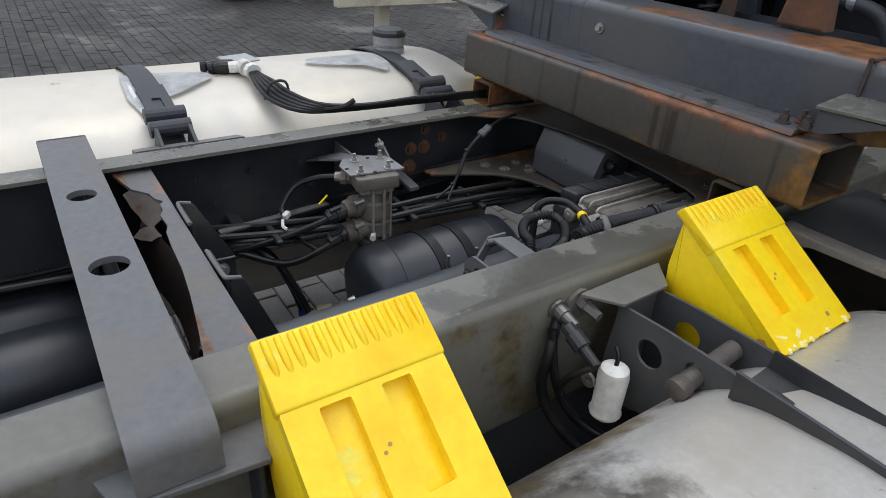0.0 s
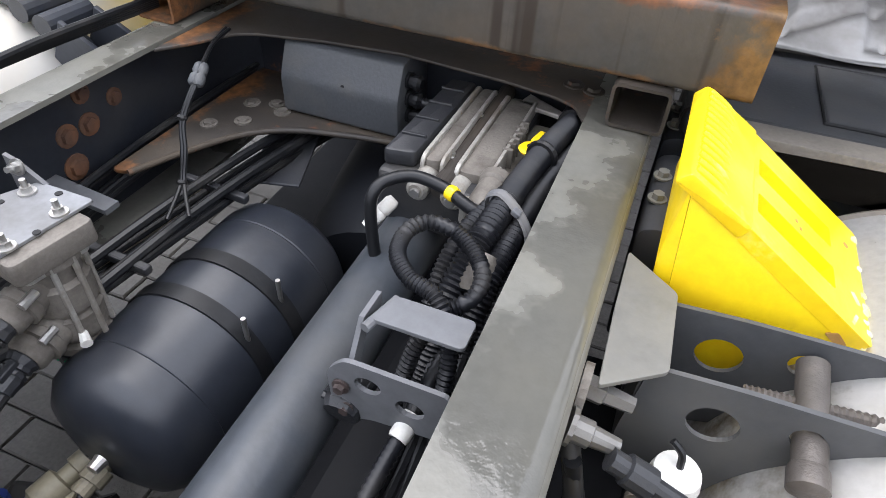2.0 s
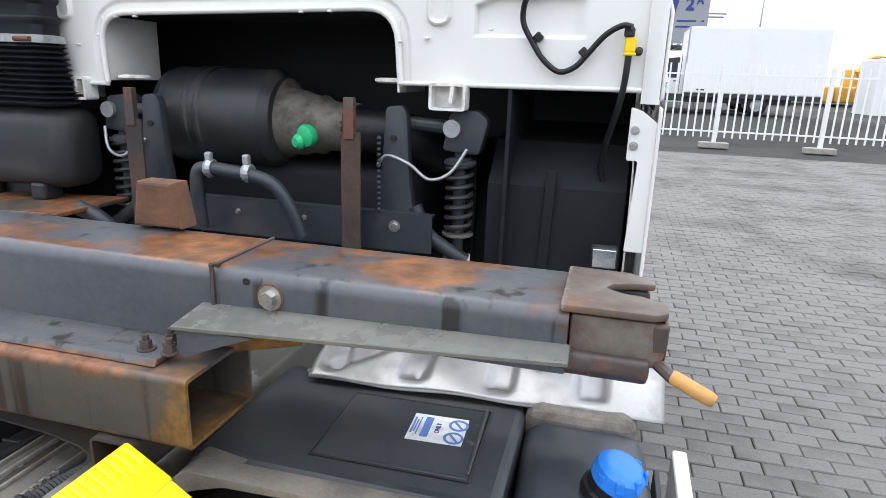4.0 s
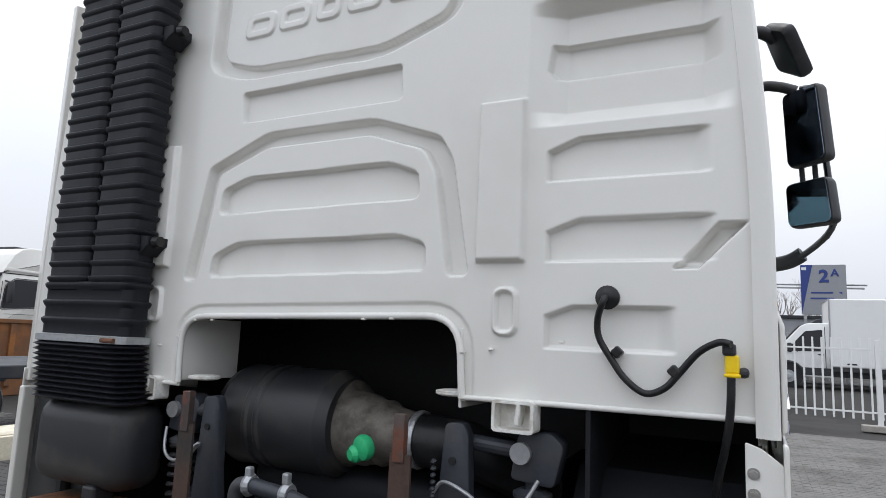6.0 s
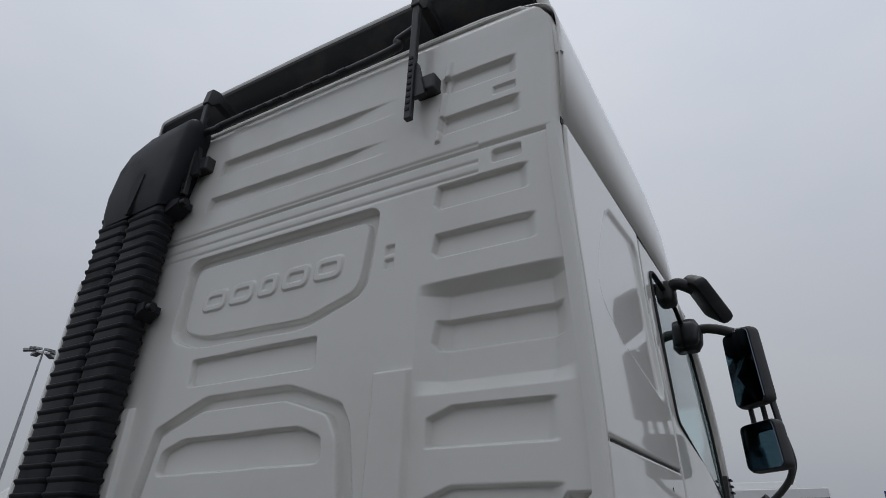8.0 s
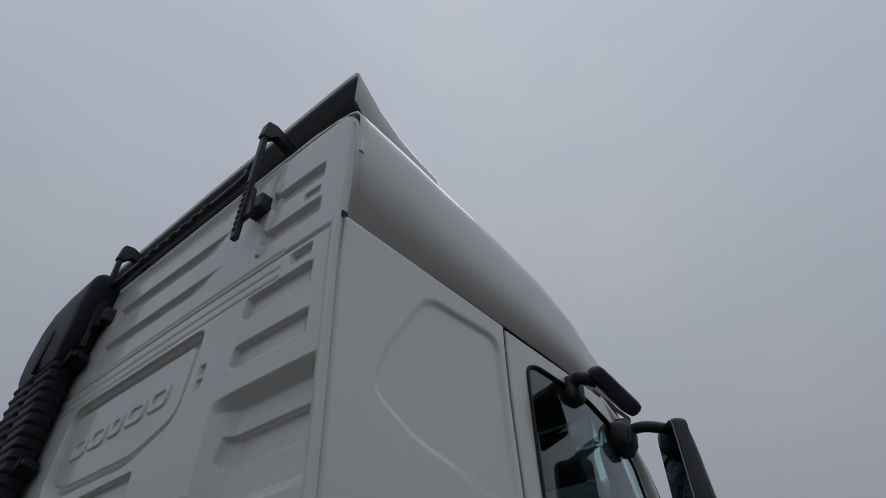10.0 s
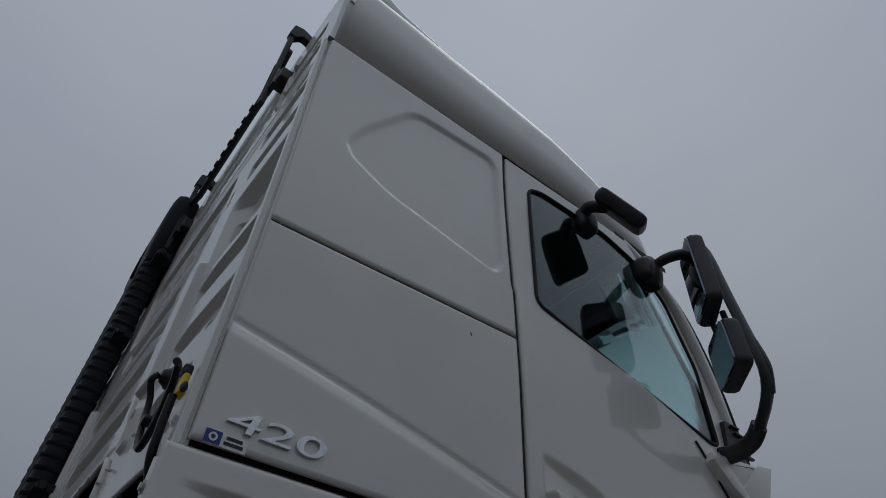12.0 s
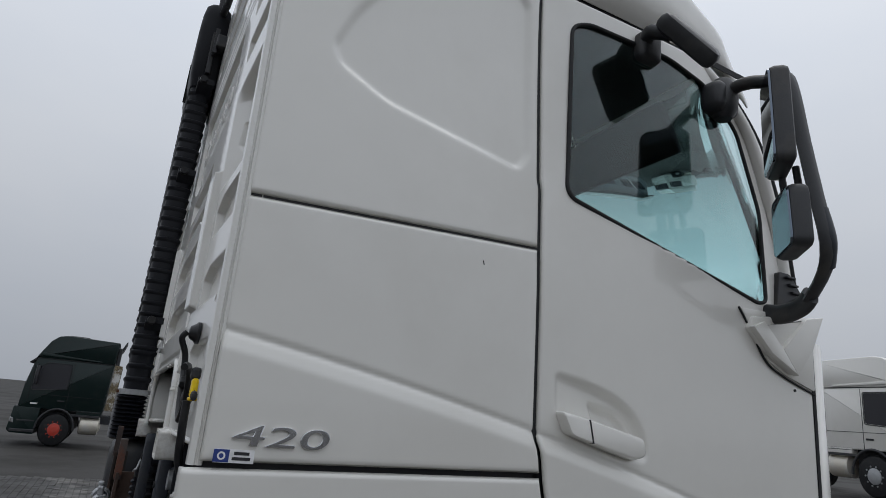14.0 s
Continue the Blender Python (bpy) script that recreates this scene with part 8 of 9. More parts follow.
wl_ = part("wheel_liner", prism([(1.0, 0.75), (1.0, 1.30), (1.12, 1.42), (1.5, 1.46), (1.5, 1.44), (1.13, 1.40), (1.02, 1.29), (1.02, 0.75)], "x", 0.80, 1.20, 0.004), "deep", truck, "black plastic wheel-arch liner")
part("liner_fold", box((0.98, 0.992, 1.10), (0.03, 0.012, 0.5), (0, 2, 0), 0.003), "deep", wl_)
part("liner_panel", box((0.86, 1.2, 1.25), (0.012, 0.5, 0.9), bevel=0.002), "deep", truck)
part("wheel_liner", prism([(1.0, 0.75), (1.0, 1.30), (1.12, 1.42), (1.5, 1.46), (1.5, 1.44), (1.13, 1.40), (1.02, 1.29), (1.02, 0.75)], "x", -1.20, -0.80, 0.004), "plastic", truck)
pf = part("panel_flange", prism(rounded([(1.185, 1.54), (1.185, 1.40), (1.215, 1.40), (1.205, 1.15), (1.262, 1.15), (1.255, 1.50), (1.215, 1.53)], 0.006), "y", 0.924, 0.934, 0.002), "white", truck, "white panel flange with bolts")
for z in (1.44, 1.48):
    bolt((1.20, 0.924, z), (0, -1, 0), pf, 0.008, 0.004)
wlamp = part("work_lamp", box((1.155, 0.925, 1.13), (0.072, 0.04, 0.062), bevel=0.008), "plastic", truck, "square white work lamp")
part("lamp_lens", box((1.155, 0.902, 1.13), (0.064, 0.008, 0.054), bevel=0.003), "chrome", wlamp, "clear lamp lens")


def wheel(name, x0, x1, y, z, r, parent):
    w = part(name, lathe((x0, y, z), (x1, y, z), [(0, r * 0.55), (0.02, r * 0.8), (0.12, r * 0.97), (0.2, r), (0.8, r), (0.88, r * 0.97), (0.98, r * 0.8), (1, r * 0.55)], 48), "rubber", parent, "black truck tyre", smooth=35)
    part("rim", lathe((x1 - 0.05 * (1 if x1 > x0 else -1), y, z), (x1 + 0.005 * (1 if x1 > x0 else -1), y, z), [(0, r * 0.2), (0.1, r * 0.5), (1, r * 0.56)], 32), "steel", w, smooth=35)
    return w


wheel("front_wheel", 0.90, 1.22, 1.98, 0.50, 0.50, truck)
wheel("front_wheel", -0.90, -1.22, 1.98, 0.50, 0.50, truck)
wheel("rear_wheel", 0.62, 1.22, -2.35, 0.50, 0.50, truck)
wheel("rear_wheel", -0.62, -1.22, -2.35, 0.50, 0.50, truck)

# ---- inside the cab ----
for sx in (0.62, -0.62):
    seat = part("seat", box((sx, 2.02, 2.02), (0.52, 0.14, 0.72), (-8, 0, 0), 0.05, 3), "interior", truck, "dark upholstered cab seat", smooth=40)
    part("headrest", box((sx, 1.98, 2.46), (0.28, 0.10, 0.20), (-8, 0, 0), 0.04, 3), "interior", seat, smooth=40)
    part("cushion", box((sx, 2.25, 1.74), (0.52, 0.50, 0.14), bevel=0.05, seg=3), "interior", seat, smooth=40)
part("steering_wheel", sweep([(-0.62 + 0.23 * math.cos(a), 2.52 - 0.10 * math.sin(a), 2.14 + 0.20 * math.sin(a)) for a in [0.2618 * k for k in range(24)]], 0.018, 8, 0, closed=True), "interior", truck, "black steering wheel", smooth=True)
part("dashboard", box((0.0, 2.68, 1.92), (2.1, 0.35, 0.36), bevel=0.06, seg=3), "interior", truck, "dark dashboard", smooth=40)
part("head_lining", box((0.0, 1.75, 3.03), (2.30, 1.5, 0.03), bevel=0.01), "interior", truck)
part("sleeper_wall", box((0.0, 1.10, 2.43), (2.30, 0.03, 1.24), bevel=0.01), "deep", truck)
part("sun_visor_strip", box((0.0, 2.50, 2.86), (2.0, 0.03, 0.22), (30, 0, 0), 0.01), "interior", truck)

# added panel that closes a bright see-through gap in the cab opening
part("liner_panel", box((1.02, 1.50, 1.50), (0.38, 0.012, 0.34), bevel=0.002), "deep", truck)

# black liners inside the front wheel arches
for sgn in (1, -1):
    bm = bmesh.new()
    rows_ = [[bm.verts.new((sgn * x, 1.96 + (y - 1.96) * 1.02, z + 0.012)) for x in (0.70, 0.95, 1.222)] for y, z in ARCH_LINE]
    for p, q in zip(rows_, rows_[1:]):
        for k in range(2):
            bm.faces.new((p[k], q[k], q[k + 1], p[k + 1]))
    bmesh.ops.recalc_face_normals(bm, faces=bm.faces[:])
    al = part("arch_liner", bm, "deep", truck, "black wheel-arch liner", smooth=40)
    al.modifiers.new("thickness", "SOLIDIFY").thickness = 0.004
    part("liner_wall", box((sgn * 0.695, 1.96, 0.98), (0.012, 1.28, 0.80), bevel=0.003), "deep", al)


# ---- ground and surroundings ----
PX, PY, GAP = 0.203, 0.103, 0.003


def paver_mesh():
    bm = bmesh.new()
    add_box(bm, (0, 0, -0.02), (PX - GAP, PY - GAP, 0.04), bevel=0.0)
    es = [e for e in bm.edges if all(v.co.z > -0.01 for v in e.verts)]
    bmesh.ops.bevel(bm, geom=es, offset=0.005, segments=1, affect="EDGES")
    return bm


def rise(y):
    """Height of the yard: level round the truck, a little higher beyond the fence."""
    return 0.6 * float(ease((y - 17.6) / 4.4))


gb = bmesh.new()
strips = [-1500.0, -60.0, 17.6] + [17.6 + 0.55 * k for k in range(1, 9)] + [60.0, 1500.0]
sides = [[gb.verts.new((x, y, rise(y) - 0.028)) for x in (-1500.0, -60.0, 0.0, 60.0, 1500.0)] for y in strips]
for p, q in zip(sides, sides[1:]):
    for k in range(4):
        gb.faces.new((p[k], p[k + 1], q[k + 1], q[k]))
ground = tagged(part("ground", gb, "yard", None, "dark paved yard reaching the horizon"), "dark paved yard reaching the horizon", "ground", kind="structure")
one = bpy.data.meshes.new("paver")
bm = paver_mesh()
bm.to_mesh(one)
bm.free()
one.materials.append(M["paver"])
prng = random.Random(11)
verts, faces = [], []
tv = [tuple(v.co) for v in one.vertices]
tf = [tuple(p.vertices) for p in one.polygons]
count = 0
for j in range(-28, 150):
    for i in range(-58, 60):
        x, y = (i + 0.5 * (j % 2)) * PX, j * PY
        if not (-11.5 < x < 10.5 and -2.6 < y < 15.3):
            continue
        if (y > 9 and x < 1.2) or (x < -3.6 and y > 6.5):
            continue
        z = -0.008 + prng.uniform(-0.003, 0.003)
        tilt = (prng.uniform(-1.2, 1.2), prng.uniform(-1.0, 1.0))
        near = 1.45 < x < 3.1 and 1.2 < y < 5.0 and count < 300
        if near:
            count += 1
            ob = new("paver", one)
            ob.parent = ground
            ob.matrix_basis = pose(x, y, z, tilt[0], tilt[1], 0)
        else:
            m = pose(x, y, z, tilt[0], tilt[1], 0)
            o = len(verts)
            a, b = math.radians(tilt[0]), math.radians(tilt[1])
            verts += [(x + v[0], y + v[1], z + v[2] + v[1] * a - v[0] * b) for v in tv]
            faces += [tuple(k + o for k in f) for f in tf]
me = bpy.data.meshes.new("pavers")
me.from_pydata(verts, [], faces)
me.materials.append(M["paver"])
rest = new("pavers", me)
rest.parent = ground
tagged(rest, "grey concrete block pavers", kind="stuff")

# fence along the yard
def fence(x0, x1, y, z=0.0):
    root = thing("fence", "white painted steel bar fence on concrete feet", "fence", at=(x0, y, z))
    L = x1 - x0
    for zz in (0.42, 1.84):
        part("rail", box((L / 2, 0, zz), (L, 0.04, 0.04), bevel=0.003), "vanwhite", root)
    one_bar = None
    n = int(L / 0.19)
    for k in range(n):
        x = 0.10 + 0.19 * k
        if one_bar is None:
            one_bar = part("bar", box((0, 0, 1.18), (0.042, 0.03, 1.84), bevel=0.004), "vanwhite", root)
            one_bar.location.x = x
        else:
            b = new("bar", one_bar.data)
            b.parent = root
            b.location.x = x
    x = 0.02
    while x < L:
        part("post", box((x, 0, 1.03), (0.10, 0.10, 2.06), bevel=0.005), "vanwhite", root)
        part("foot", box((x, 0, 0.07), (0.72, 0.30, 0.14), bevel=0.015), "concrete", root)
        x += 2.5
    return root


fence(1.2, 20.0, 16.9)


def delivery_van(at, paint, label, boxed):
    """A delivery van, nose towards its -x, with a box body or as a panel van."""
    root = thing("box_van" if boxed else "panel_van", label, "van", at=at)
    cabp = rounded([(-1.76, 0.34), (-1.82, 0.55), (-1.80, 0.96), (-1.70, 1.09), (-1.42, 1.20), (-0.74, 1.97), (-0.55, 2.06), (0.10, 2.08), (0.10, 0.34)], 0.05, 4)
    part("cab", prism(cabp, "y", -0.96, 0.96, 0.05), paint, root, smooth=40)
    for s in (-1, 1):
        part("side_window", prism(rounded([(-1.17, 1.14), (-1.02, 1.34), (-0.62, 1.80), (-0.14, 1.86), (-0.14, 1.17)], 0.04), "y", *sorted((s * 0.955, s * 0.968))), "ink", root, "dark side window")
        part("window_bar", box((-0.84, s * 0.966, 1.34), (0.035, 0.02, 0.42), (0, 4, 0), 0.004), "plastic", root)
        part("door_gap", box((-0.07, s * 0.963, 1.20), (0.018, 0.012, 1.5), bevel=0), "gap", root)
        part("door_handle", box((-0.20, s * 0.972, 1.06), (0.16, 0.02, 0.035), bevel=0.006), "plastic", root)
        mrv = part("wing_mirror", box((-1.08, s * 1.10, 1.26), (0.13, 0.20, 0.30), bevel=0.04, seg=3), "plastic", root, smooth=40)
        part("mirror_stalk", box((-1.06, s * 0.99, 1.18), (0.06, 0.10, 0.05), bevel=0.01), "plastic", mrv)
        part("headlight", prism(rounded([(-1.79, 0.93), (-1.70, 1.07), (-1.42, 1.16), (-1.56, 1.00)], 0.02), "y", *sorted((s * 0.70, s * 0.968)), 0.008), "chrome", root)
        part("front_cladding", prism(rounded([(-1.83, 0.36), (-1.84, 0.66), (-1.62, 0.70), (-1.50, 0.66), (-1.58, 0.36)], 0.02), "y", *sorted((s * 0.55, s * 0.975)), 0.008), "plastic", root)
        part("wheel_arch_trim", sweep([(-1.13 + 0.44 * math.cos(0.3142 * k), s * 0.955, 0.36 + 0.44 * math.sin(0.3142 * k)) for k in range(11)], 0.05, 8, 0), "plastic", root, smooth=40)
        part("arch_shadow", cyl((-1.13, s * 0.90, 0.38), (-1.13, s * 0.964, 0.38), 0.42, seg=28), "gap", root)
        part("sill_trim", box((-0.32, s * 0.965, 0.52), (0.86, 0.03, 0.24), bevel=0.01), "plastic", root)
    part("windscreen", prism([(-1.40, 1.225), (-0.75, 1.965), (-0.78, 1.985), (-1.43, 1.245)], "y", -0.84, 0.84), "ink", root, "dark raked windscreen")
    if boxed:
        part("box_body", box((2.24, 0, 1.77), (4.36, 2.2, 2.16), bevel=0.04), paint, root, "plain white box body")
        part("box_edge", sweep([(0.06, -1.1, 0.72), (0.06, -1.1, 2.84), (0.06, 1.1, 2.84), (0.06, 1.1, 0.72)], 0.025, 8, 0), "steel", root)
        for s in (-1, 1):
            part("lower_trim", box((2.24, s * 1.08, 0.62), (4.3, 0.03, 0.14), bevel=0.01), "plastic", root)
            part("plate_bar", box((0.62, s * 1.102, 0.80), (0.26, 0.006, 0.05), bevel=0), "ink", root)
    else:
        part("load_body", prism(rounded([(0.06, 0.40), (-0.50, 2.05), (-0.20, 2.34), (0.4, 2.42), (3.6, 2.42), (3.7, 0.40)], 0.08, 4), "y", -0.97, 0.97, 0.05), paint, root, smooth=40)
        for y in (-0.75, 0.75):
            part("roof_rail", box((1.4, y, 2.47), (2.6, 0.05, 0.05), bevel=0.01), "plastic", root)
    part("underframe", box((1.8, 0, 0.48), (3.6, 1.6, 0.22), bevel=0.02), "plastic", root)
    for x in (-1.13, 2.5):
        for s in (-0.86, 0.86):
            t = part("wheel", lathe((x, s - 0.11, 0.34), (x, s + 0.11, 0.34), [(0, 0.2), (0.06, 0.31), (0.2, 0.34), (0.8, 0.34), (0.94, 0.31), (1, 0.2)], 24), "rubber", root, smooth=35)
            part("rim", lathe((x, s - 0.125, 0.34), (x, s + 0.125, 0.34), [(0, 0.06), (0.04, 0.10), (0.06, 0.20), (0.94, 0.20), (0.96, 0.10), (1, 0.06)], 18), "steel", t)
    return root


delivery_van((3.30, 24.0, 0.6), "vanwhite", "white delivery van with tall box body behind the fence", True)
delivery_van((3.45, 27.2, 0.6), "web", "dark grey panel van parked behind the white van", False)

# direction sign with readable lettering
sg = thing("direction_sign", "blue and grey direction sign lettered 2A on posts", "sign", at=(3.85, 30.0, 0))
part("panel", box((0, 0, 4.35), (1.65, 0.10, 2.1), bevel=0.01), "far", sg, "grey sign panel")
part("blue_field", prism([(-0.825, 3.3), (-0.825, 5.4), (-0.38, 5.4)], "y", -0.062, -0.051), "navy", sg)
part("logo_shape", box((-0.70, -0.066, 5.24), (0.18, 0.008, 0.12), bevel=0.0), "label", sg)
text("2", 0.72, Matrix.Translation((-0.16, -0.055, 4.68)) @ Matrix.Rotation(radians(90), 4, "X"), "navy", "letter", sg, 0.006)
text("A", 0.42, Matrix.Translation((0.28, -0.055, 4.92)) @ Matrix.Rotation(radians(90), 4, "X"), "navy", "letter", sg, 0.006)
for k, w in enumerate((0.80, 0.86)):
    part("print_bar", box((-0.06, -0.054, 4.22 - 0.24 * k), (w, 0.008, 0.07), bevel=0), "navy", sg)
part("arrow", prism([(0.52, 4.22), (0.66, 4.17), (0.66, 4.27)], "y", -0.06, -0.051), "navy", sg)
for x in (-0.7, 0.7):
    part("post", box((x, 0.02, 1.65), (0.12, 0.12, 3.3), bevel=0.01), "steel", sg)


# height-limit bars, pick-up kiosk and low hall beyond the fence
hb = thing("height_barrier", "two slim grey height-limit bars on a post", "barrier", at=(3.9, 30.4, 0.6))
part("post", lathe((0, 0, 0), (0, 0, 4.05), [(0, 0.07), (1, 0.06)], 12), "steel", hb)
part("bar", cyl((-1.86, 0, 4.02), (1.55, 0, 3.98), 0.045, seg=10), "steel", hb)
part("bar", cyl((-1.90, 0, 3.88), (1.45, 0, 3.84), 0.040, seg=10), "steel", hb)
part("bar_hook", sweep([(-1.90, 0, 3.88), (-1.96, 0, 3.86), (-1.96, 0, 3.80)], 0.03, 8), "steel", hb)
ks = thing("pickup_kiosk", "navy kiosk lettered vehicle pick-up with dark doorway", "kiosk", at=(0.30, 30.0, 0.6))
part("wall", box((0, 0.6, 1.44), (2.16, 1.2, 2.88), bevel=0.02), "navy", ks)
part("doorway", box((0.20, -0.005, 0.98), (1.0, 0.04, 1.9), bevel=0.01), "ink", ks)
part("name_bar", box((0.60, -0.006, 2.76), (0.60, 0.02, 0.07), bevel=0), "label", ks)
for k, word in enumerate(("VEHICLE", "PICK-UP")):
    text(word, 0.155, Matrix.Translation((0.36, -0.004, 2.55 - 0.17 * k)) @ Matrix.Rotation(radians(90), 4, "X"), "label", "letter", ks, 0.003)
wh = thing("low_hall", "low grey hall with a flat roof far behind the yard", "building", at=(4.5, 62.0, 0.6))
part("wall", box((0, 0, 1.9), (9.0, 8.0, 3.8), bevel=0.02), "far", wh)
part("roof", box((0, 0, 3.92), (9.4, 8.4, 0.26), bevel=0.02), "web", wh)
for k in range(3):
    part("gate", box((-2.8 + 2.8 * k, -4.02, 1.4), (1.9, 0.06, 2.6), bevel=0.01), "steel", wh)

# parked trucks further off
def parked_truck(name, label, paint, rim, group=""):
    """A high-roof tractor, nose along +x, cab about 2.3 m long."""
    root = thing(name, label, "truck", group=group)
    upper = rounded([(-1.26, 1.10), (-1.32, 2.62), (1.14, 2.62), (1.20, 2.46), (1.36, 1.66), (1.40, 1.10)], 0.03, 4)
    part("cab", prism(upper, "y", -1.22, 1.22, 0.03), paint, root, smooth=40)
    part("bumper", prism(rounded([(0.74, 0.32), (0.68, 1.12), (1.50, 1.14), (1.56, 0.42), (1.45, 0.34)], 0.03, 4), "y", -1.22, 1.22, 0.03), paint, root, smooth=40)
    part("cab_sill", prism(rounded([(-1.22, 0.92), (-1.24, 1.12), (-0.42, 1.12), (-0.46, 0.92)], 0.02, 3), "y", -1.22, 1.22, 0.02), paint, root, smooth=40)
    part("arch_liner", box((0.14, 0, 0.80), (1.15, 2.0, 0.62), bevel=0.02), "gap", root)
    top = rounded([(-1.325, 2.625), (-1.38, 3.36), (0.35, 3.40), (0.64, 3.35), (0.86, 3.18), (1.10, 2.80), (1.20, 2.625)], 0.05, 5)
    part("roof", prism(top, "y", -1.20, 1.20, 0.05), paint, root, smooth=40)
    for s in (-1, 1):
        wnd = part("side_window", prism(rounded([(0.02, 1.74), (0.02, 2.48), (0.78, 2.48), (1.04, 2.30), (1.10, 1.66), (0.55, 1.70)], 0.06), "y", *sorted((s * 1.215, s * 1.228))), "ink", root, "dark side window")
        part("window_frame", sweep([(x, s * 1.226, z) for x, z in rounded([(0.0, 1.72), (0.0, 2.50), (0.79, 2.50), (1.06, 2.31), (1.12, 1.64), (0.55, 1.68)], 0.06)], 0.012, 6, 0, closed=True), "plastic", wnd)
        for x, h0, h1 in ((-0.06, 0.95, 2.58), (1.16, 1.2, 2.4)):
            part("door_gap", box((x, s * 1.222, (h0 + h1) / 2), (0.014, 0.010, h1 - h0), bevel=0), "gap", root)
        part("roof_gap", box((-0.06, s * 1.222, 2.625), (2.45, 0.012, 0.022), bevel=0), "gap", root)
        part("belt_line", box((-0.10, s * 1.222, 1.52), (2.2, 0.010, 0.012), bevel=0), "gap", root)
        part("lower_gap", box((-0.75, s * 1.222, 1.08), (0.95, 0.010, 0.014), bevel=0), "gap", root)
        part("roof_flare", prism(rounded([(1.12, 2.70), (1.08, 2.80), (0.0, 2.74), (-0.9, 2.70), (-0.9, 2.66)], 0.02), "y", *sorted((s * 1.195, s * 1.225)), 0.01), paint, root, smooth=40)
        mr_ = part("mirror", box((1.02, s * 1.42, 2.10), (0.12, 0.2, 0.60), bevel=0.05), "plastic", root, smooth=40)
        part("mirror_arm", cyl((1.08, s * 1.20, 2.42), (1.03, s * 1.42, 2.36), 0.025, seg=8), "plastic", mr_)
        part("arch_trim", sweep([(0.14 + 0.60 * math.cos(0.2618 * k), s * 1.215, 0.50 + 0.62 * math.sin(0.2618 * k)) for k in range(13)], 0.035, 8, 0), "plastic", root, smooth=40)
        part("skirt", box((-0.75, s * 1.20, 0.96), (0.95, 0.05, 0.07), bevel=0.01), "plastic", root)
        part("door_handle", box((0.12, s * 1.232, 1.36), (0.22, 0.02, 0.045), bevel=0.008), "plastic", root)
        part("step", box((1.1, s * 1.20, 0.42), (0.75, 0.06, 0.10), bevel=0.02), "plastic", root)
        part("step", box((1.05, s * 1.21, 0.72), (0.55, 0.03, 0.05), bevel=0.01), "plastic", root)
        part("plate_bar", box((0.93, s * 1.228, 1.24), (0.22, 0.006, 0.045), bevel=0), "label", root)
        part("headlight", prism(rounded([(1.40, 0.62), (1.54, 0.66), (1.52, 0.80), (1.42, 0.76)], 0.02), "y", *sorted((s * 0.75, s * 1.228)), 0.01), "chrome", root)
        part("roof_lamp", box((0.86, s * 0.95, 3.06), (0.30, 0.34, 0.05), (0, 55, s * 12), 0.02), "chrome", root)
        for x in (0.14, -3.3):
            t = part("wheel", lathe((x, s * 0.88, 0.5), (x, s * 1.20, 0.5), [(0, 0.28), (0.06, 0.44), (0.2, 0.5), (0.8, 0.5), (0.94, 0.46), (1, 0.3)], 28), "rubber", root, smooth=35)
            part("rim", lathe((x, s * 1.15, 0.5), (x, s * 1.215, 0.5), [(0, 0.29), (0.6, 0.28), (0.8, 0.18), (1, 0.12)], 24), "steel", t)
            part("hub", lathe((x, s * 1.18, 0.5), (x, s * 1.235, 0.5), [(0, 0.20), (0.6, 0.19), (1, 0.08)], 16), rim, t)
            for k in range(10):
                part("wheel_nut", cyl((x + 0.235 * math.cos(0.6283 * k), s * 1.19, 0.5 + 0.235 * math.sin(0.6283 * k)), (x + 0.235 * math.cos(0.6283 * k), s * 1.225, 0.5 + 0.235 * math.sin(0.6283 * k)), 0.022, seg=6), rim, t)
        part("frame_rail", box((-2.5, s * 0.42, 0.85), (2.8, 0.09, 0.26), bevel=0.01), "dark", root)
        part("fuel_tank", lathe((-1.25, s * 0.92, 0.68), (-0.60, s * 0.92, 0.68), [(0, 0.22), (0.05, 0.29), (0.95, 0.29), (1, 0.22)], 28), "alutank", root, smooth=40)
        part("rear_mudguard", sweep([(-3.3 + 0.62 * math.cos(0.2618 * k), s * 0.95, 0.5 + 0.60 * math.sin(0.2618 * k)) for k in range(13)], 0.03, 8, 0, flat=6), "plastic", root)
        part("side_deflector", box((-1.46, s * 1.12, 1.9), (0.26, 0.03, 1.45), (0, -2, 0), 0.01), "alu" if paint == "dgreen" else paint, root)
    part("windscreen", prism([(1.19, 2.46), (1.345, 1.72), (1.375, 1.72), (1.22, 2.47)], "y", -1.12, 1.12), "ink", root)
    part("sun_visor", prism(rounded([(1.16, 2.56), (1.36, 2.44), (1.37, 2.47), (1.18, 2.64)], 0.01), "y", -1.16, 1.16, 0.006), "ink", root)
    part("roof_hatch", box((0.05, 0, 3.42), (0.66, 0.7, 0.09), bevel=0.03), "plastic", root)
    part("hatch_rim", box((0.05, 0, 3.39), (0.86, 0.86, 0.03), bevel=0.01), "plastic", root)
    part("air_deflector", prism(rounded([(-1.42, 3.10), (-1.58, 3.42), (-1.62, 3.44), (-1.52, 3.16), (-1.44, 3.06)], 0.01), "y", -0.9, 0.9, 0.01), "plastic", root)
    part("intake", box((-1.42, 0.9, 2.2), (0.14, 0.35, 2.0), bevel=0.03), "plastic", root)
    return root


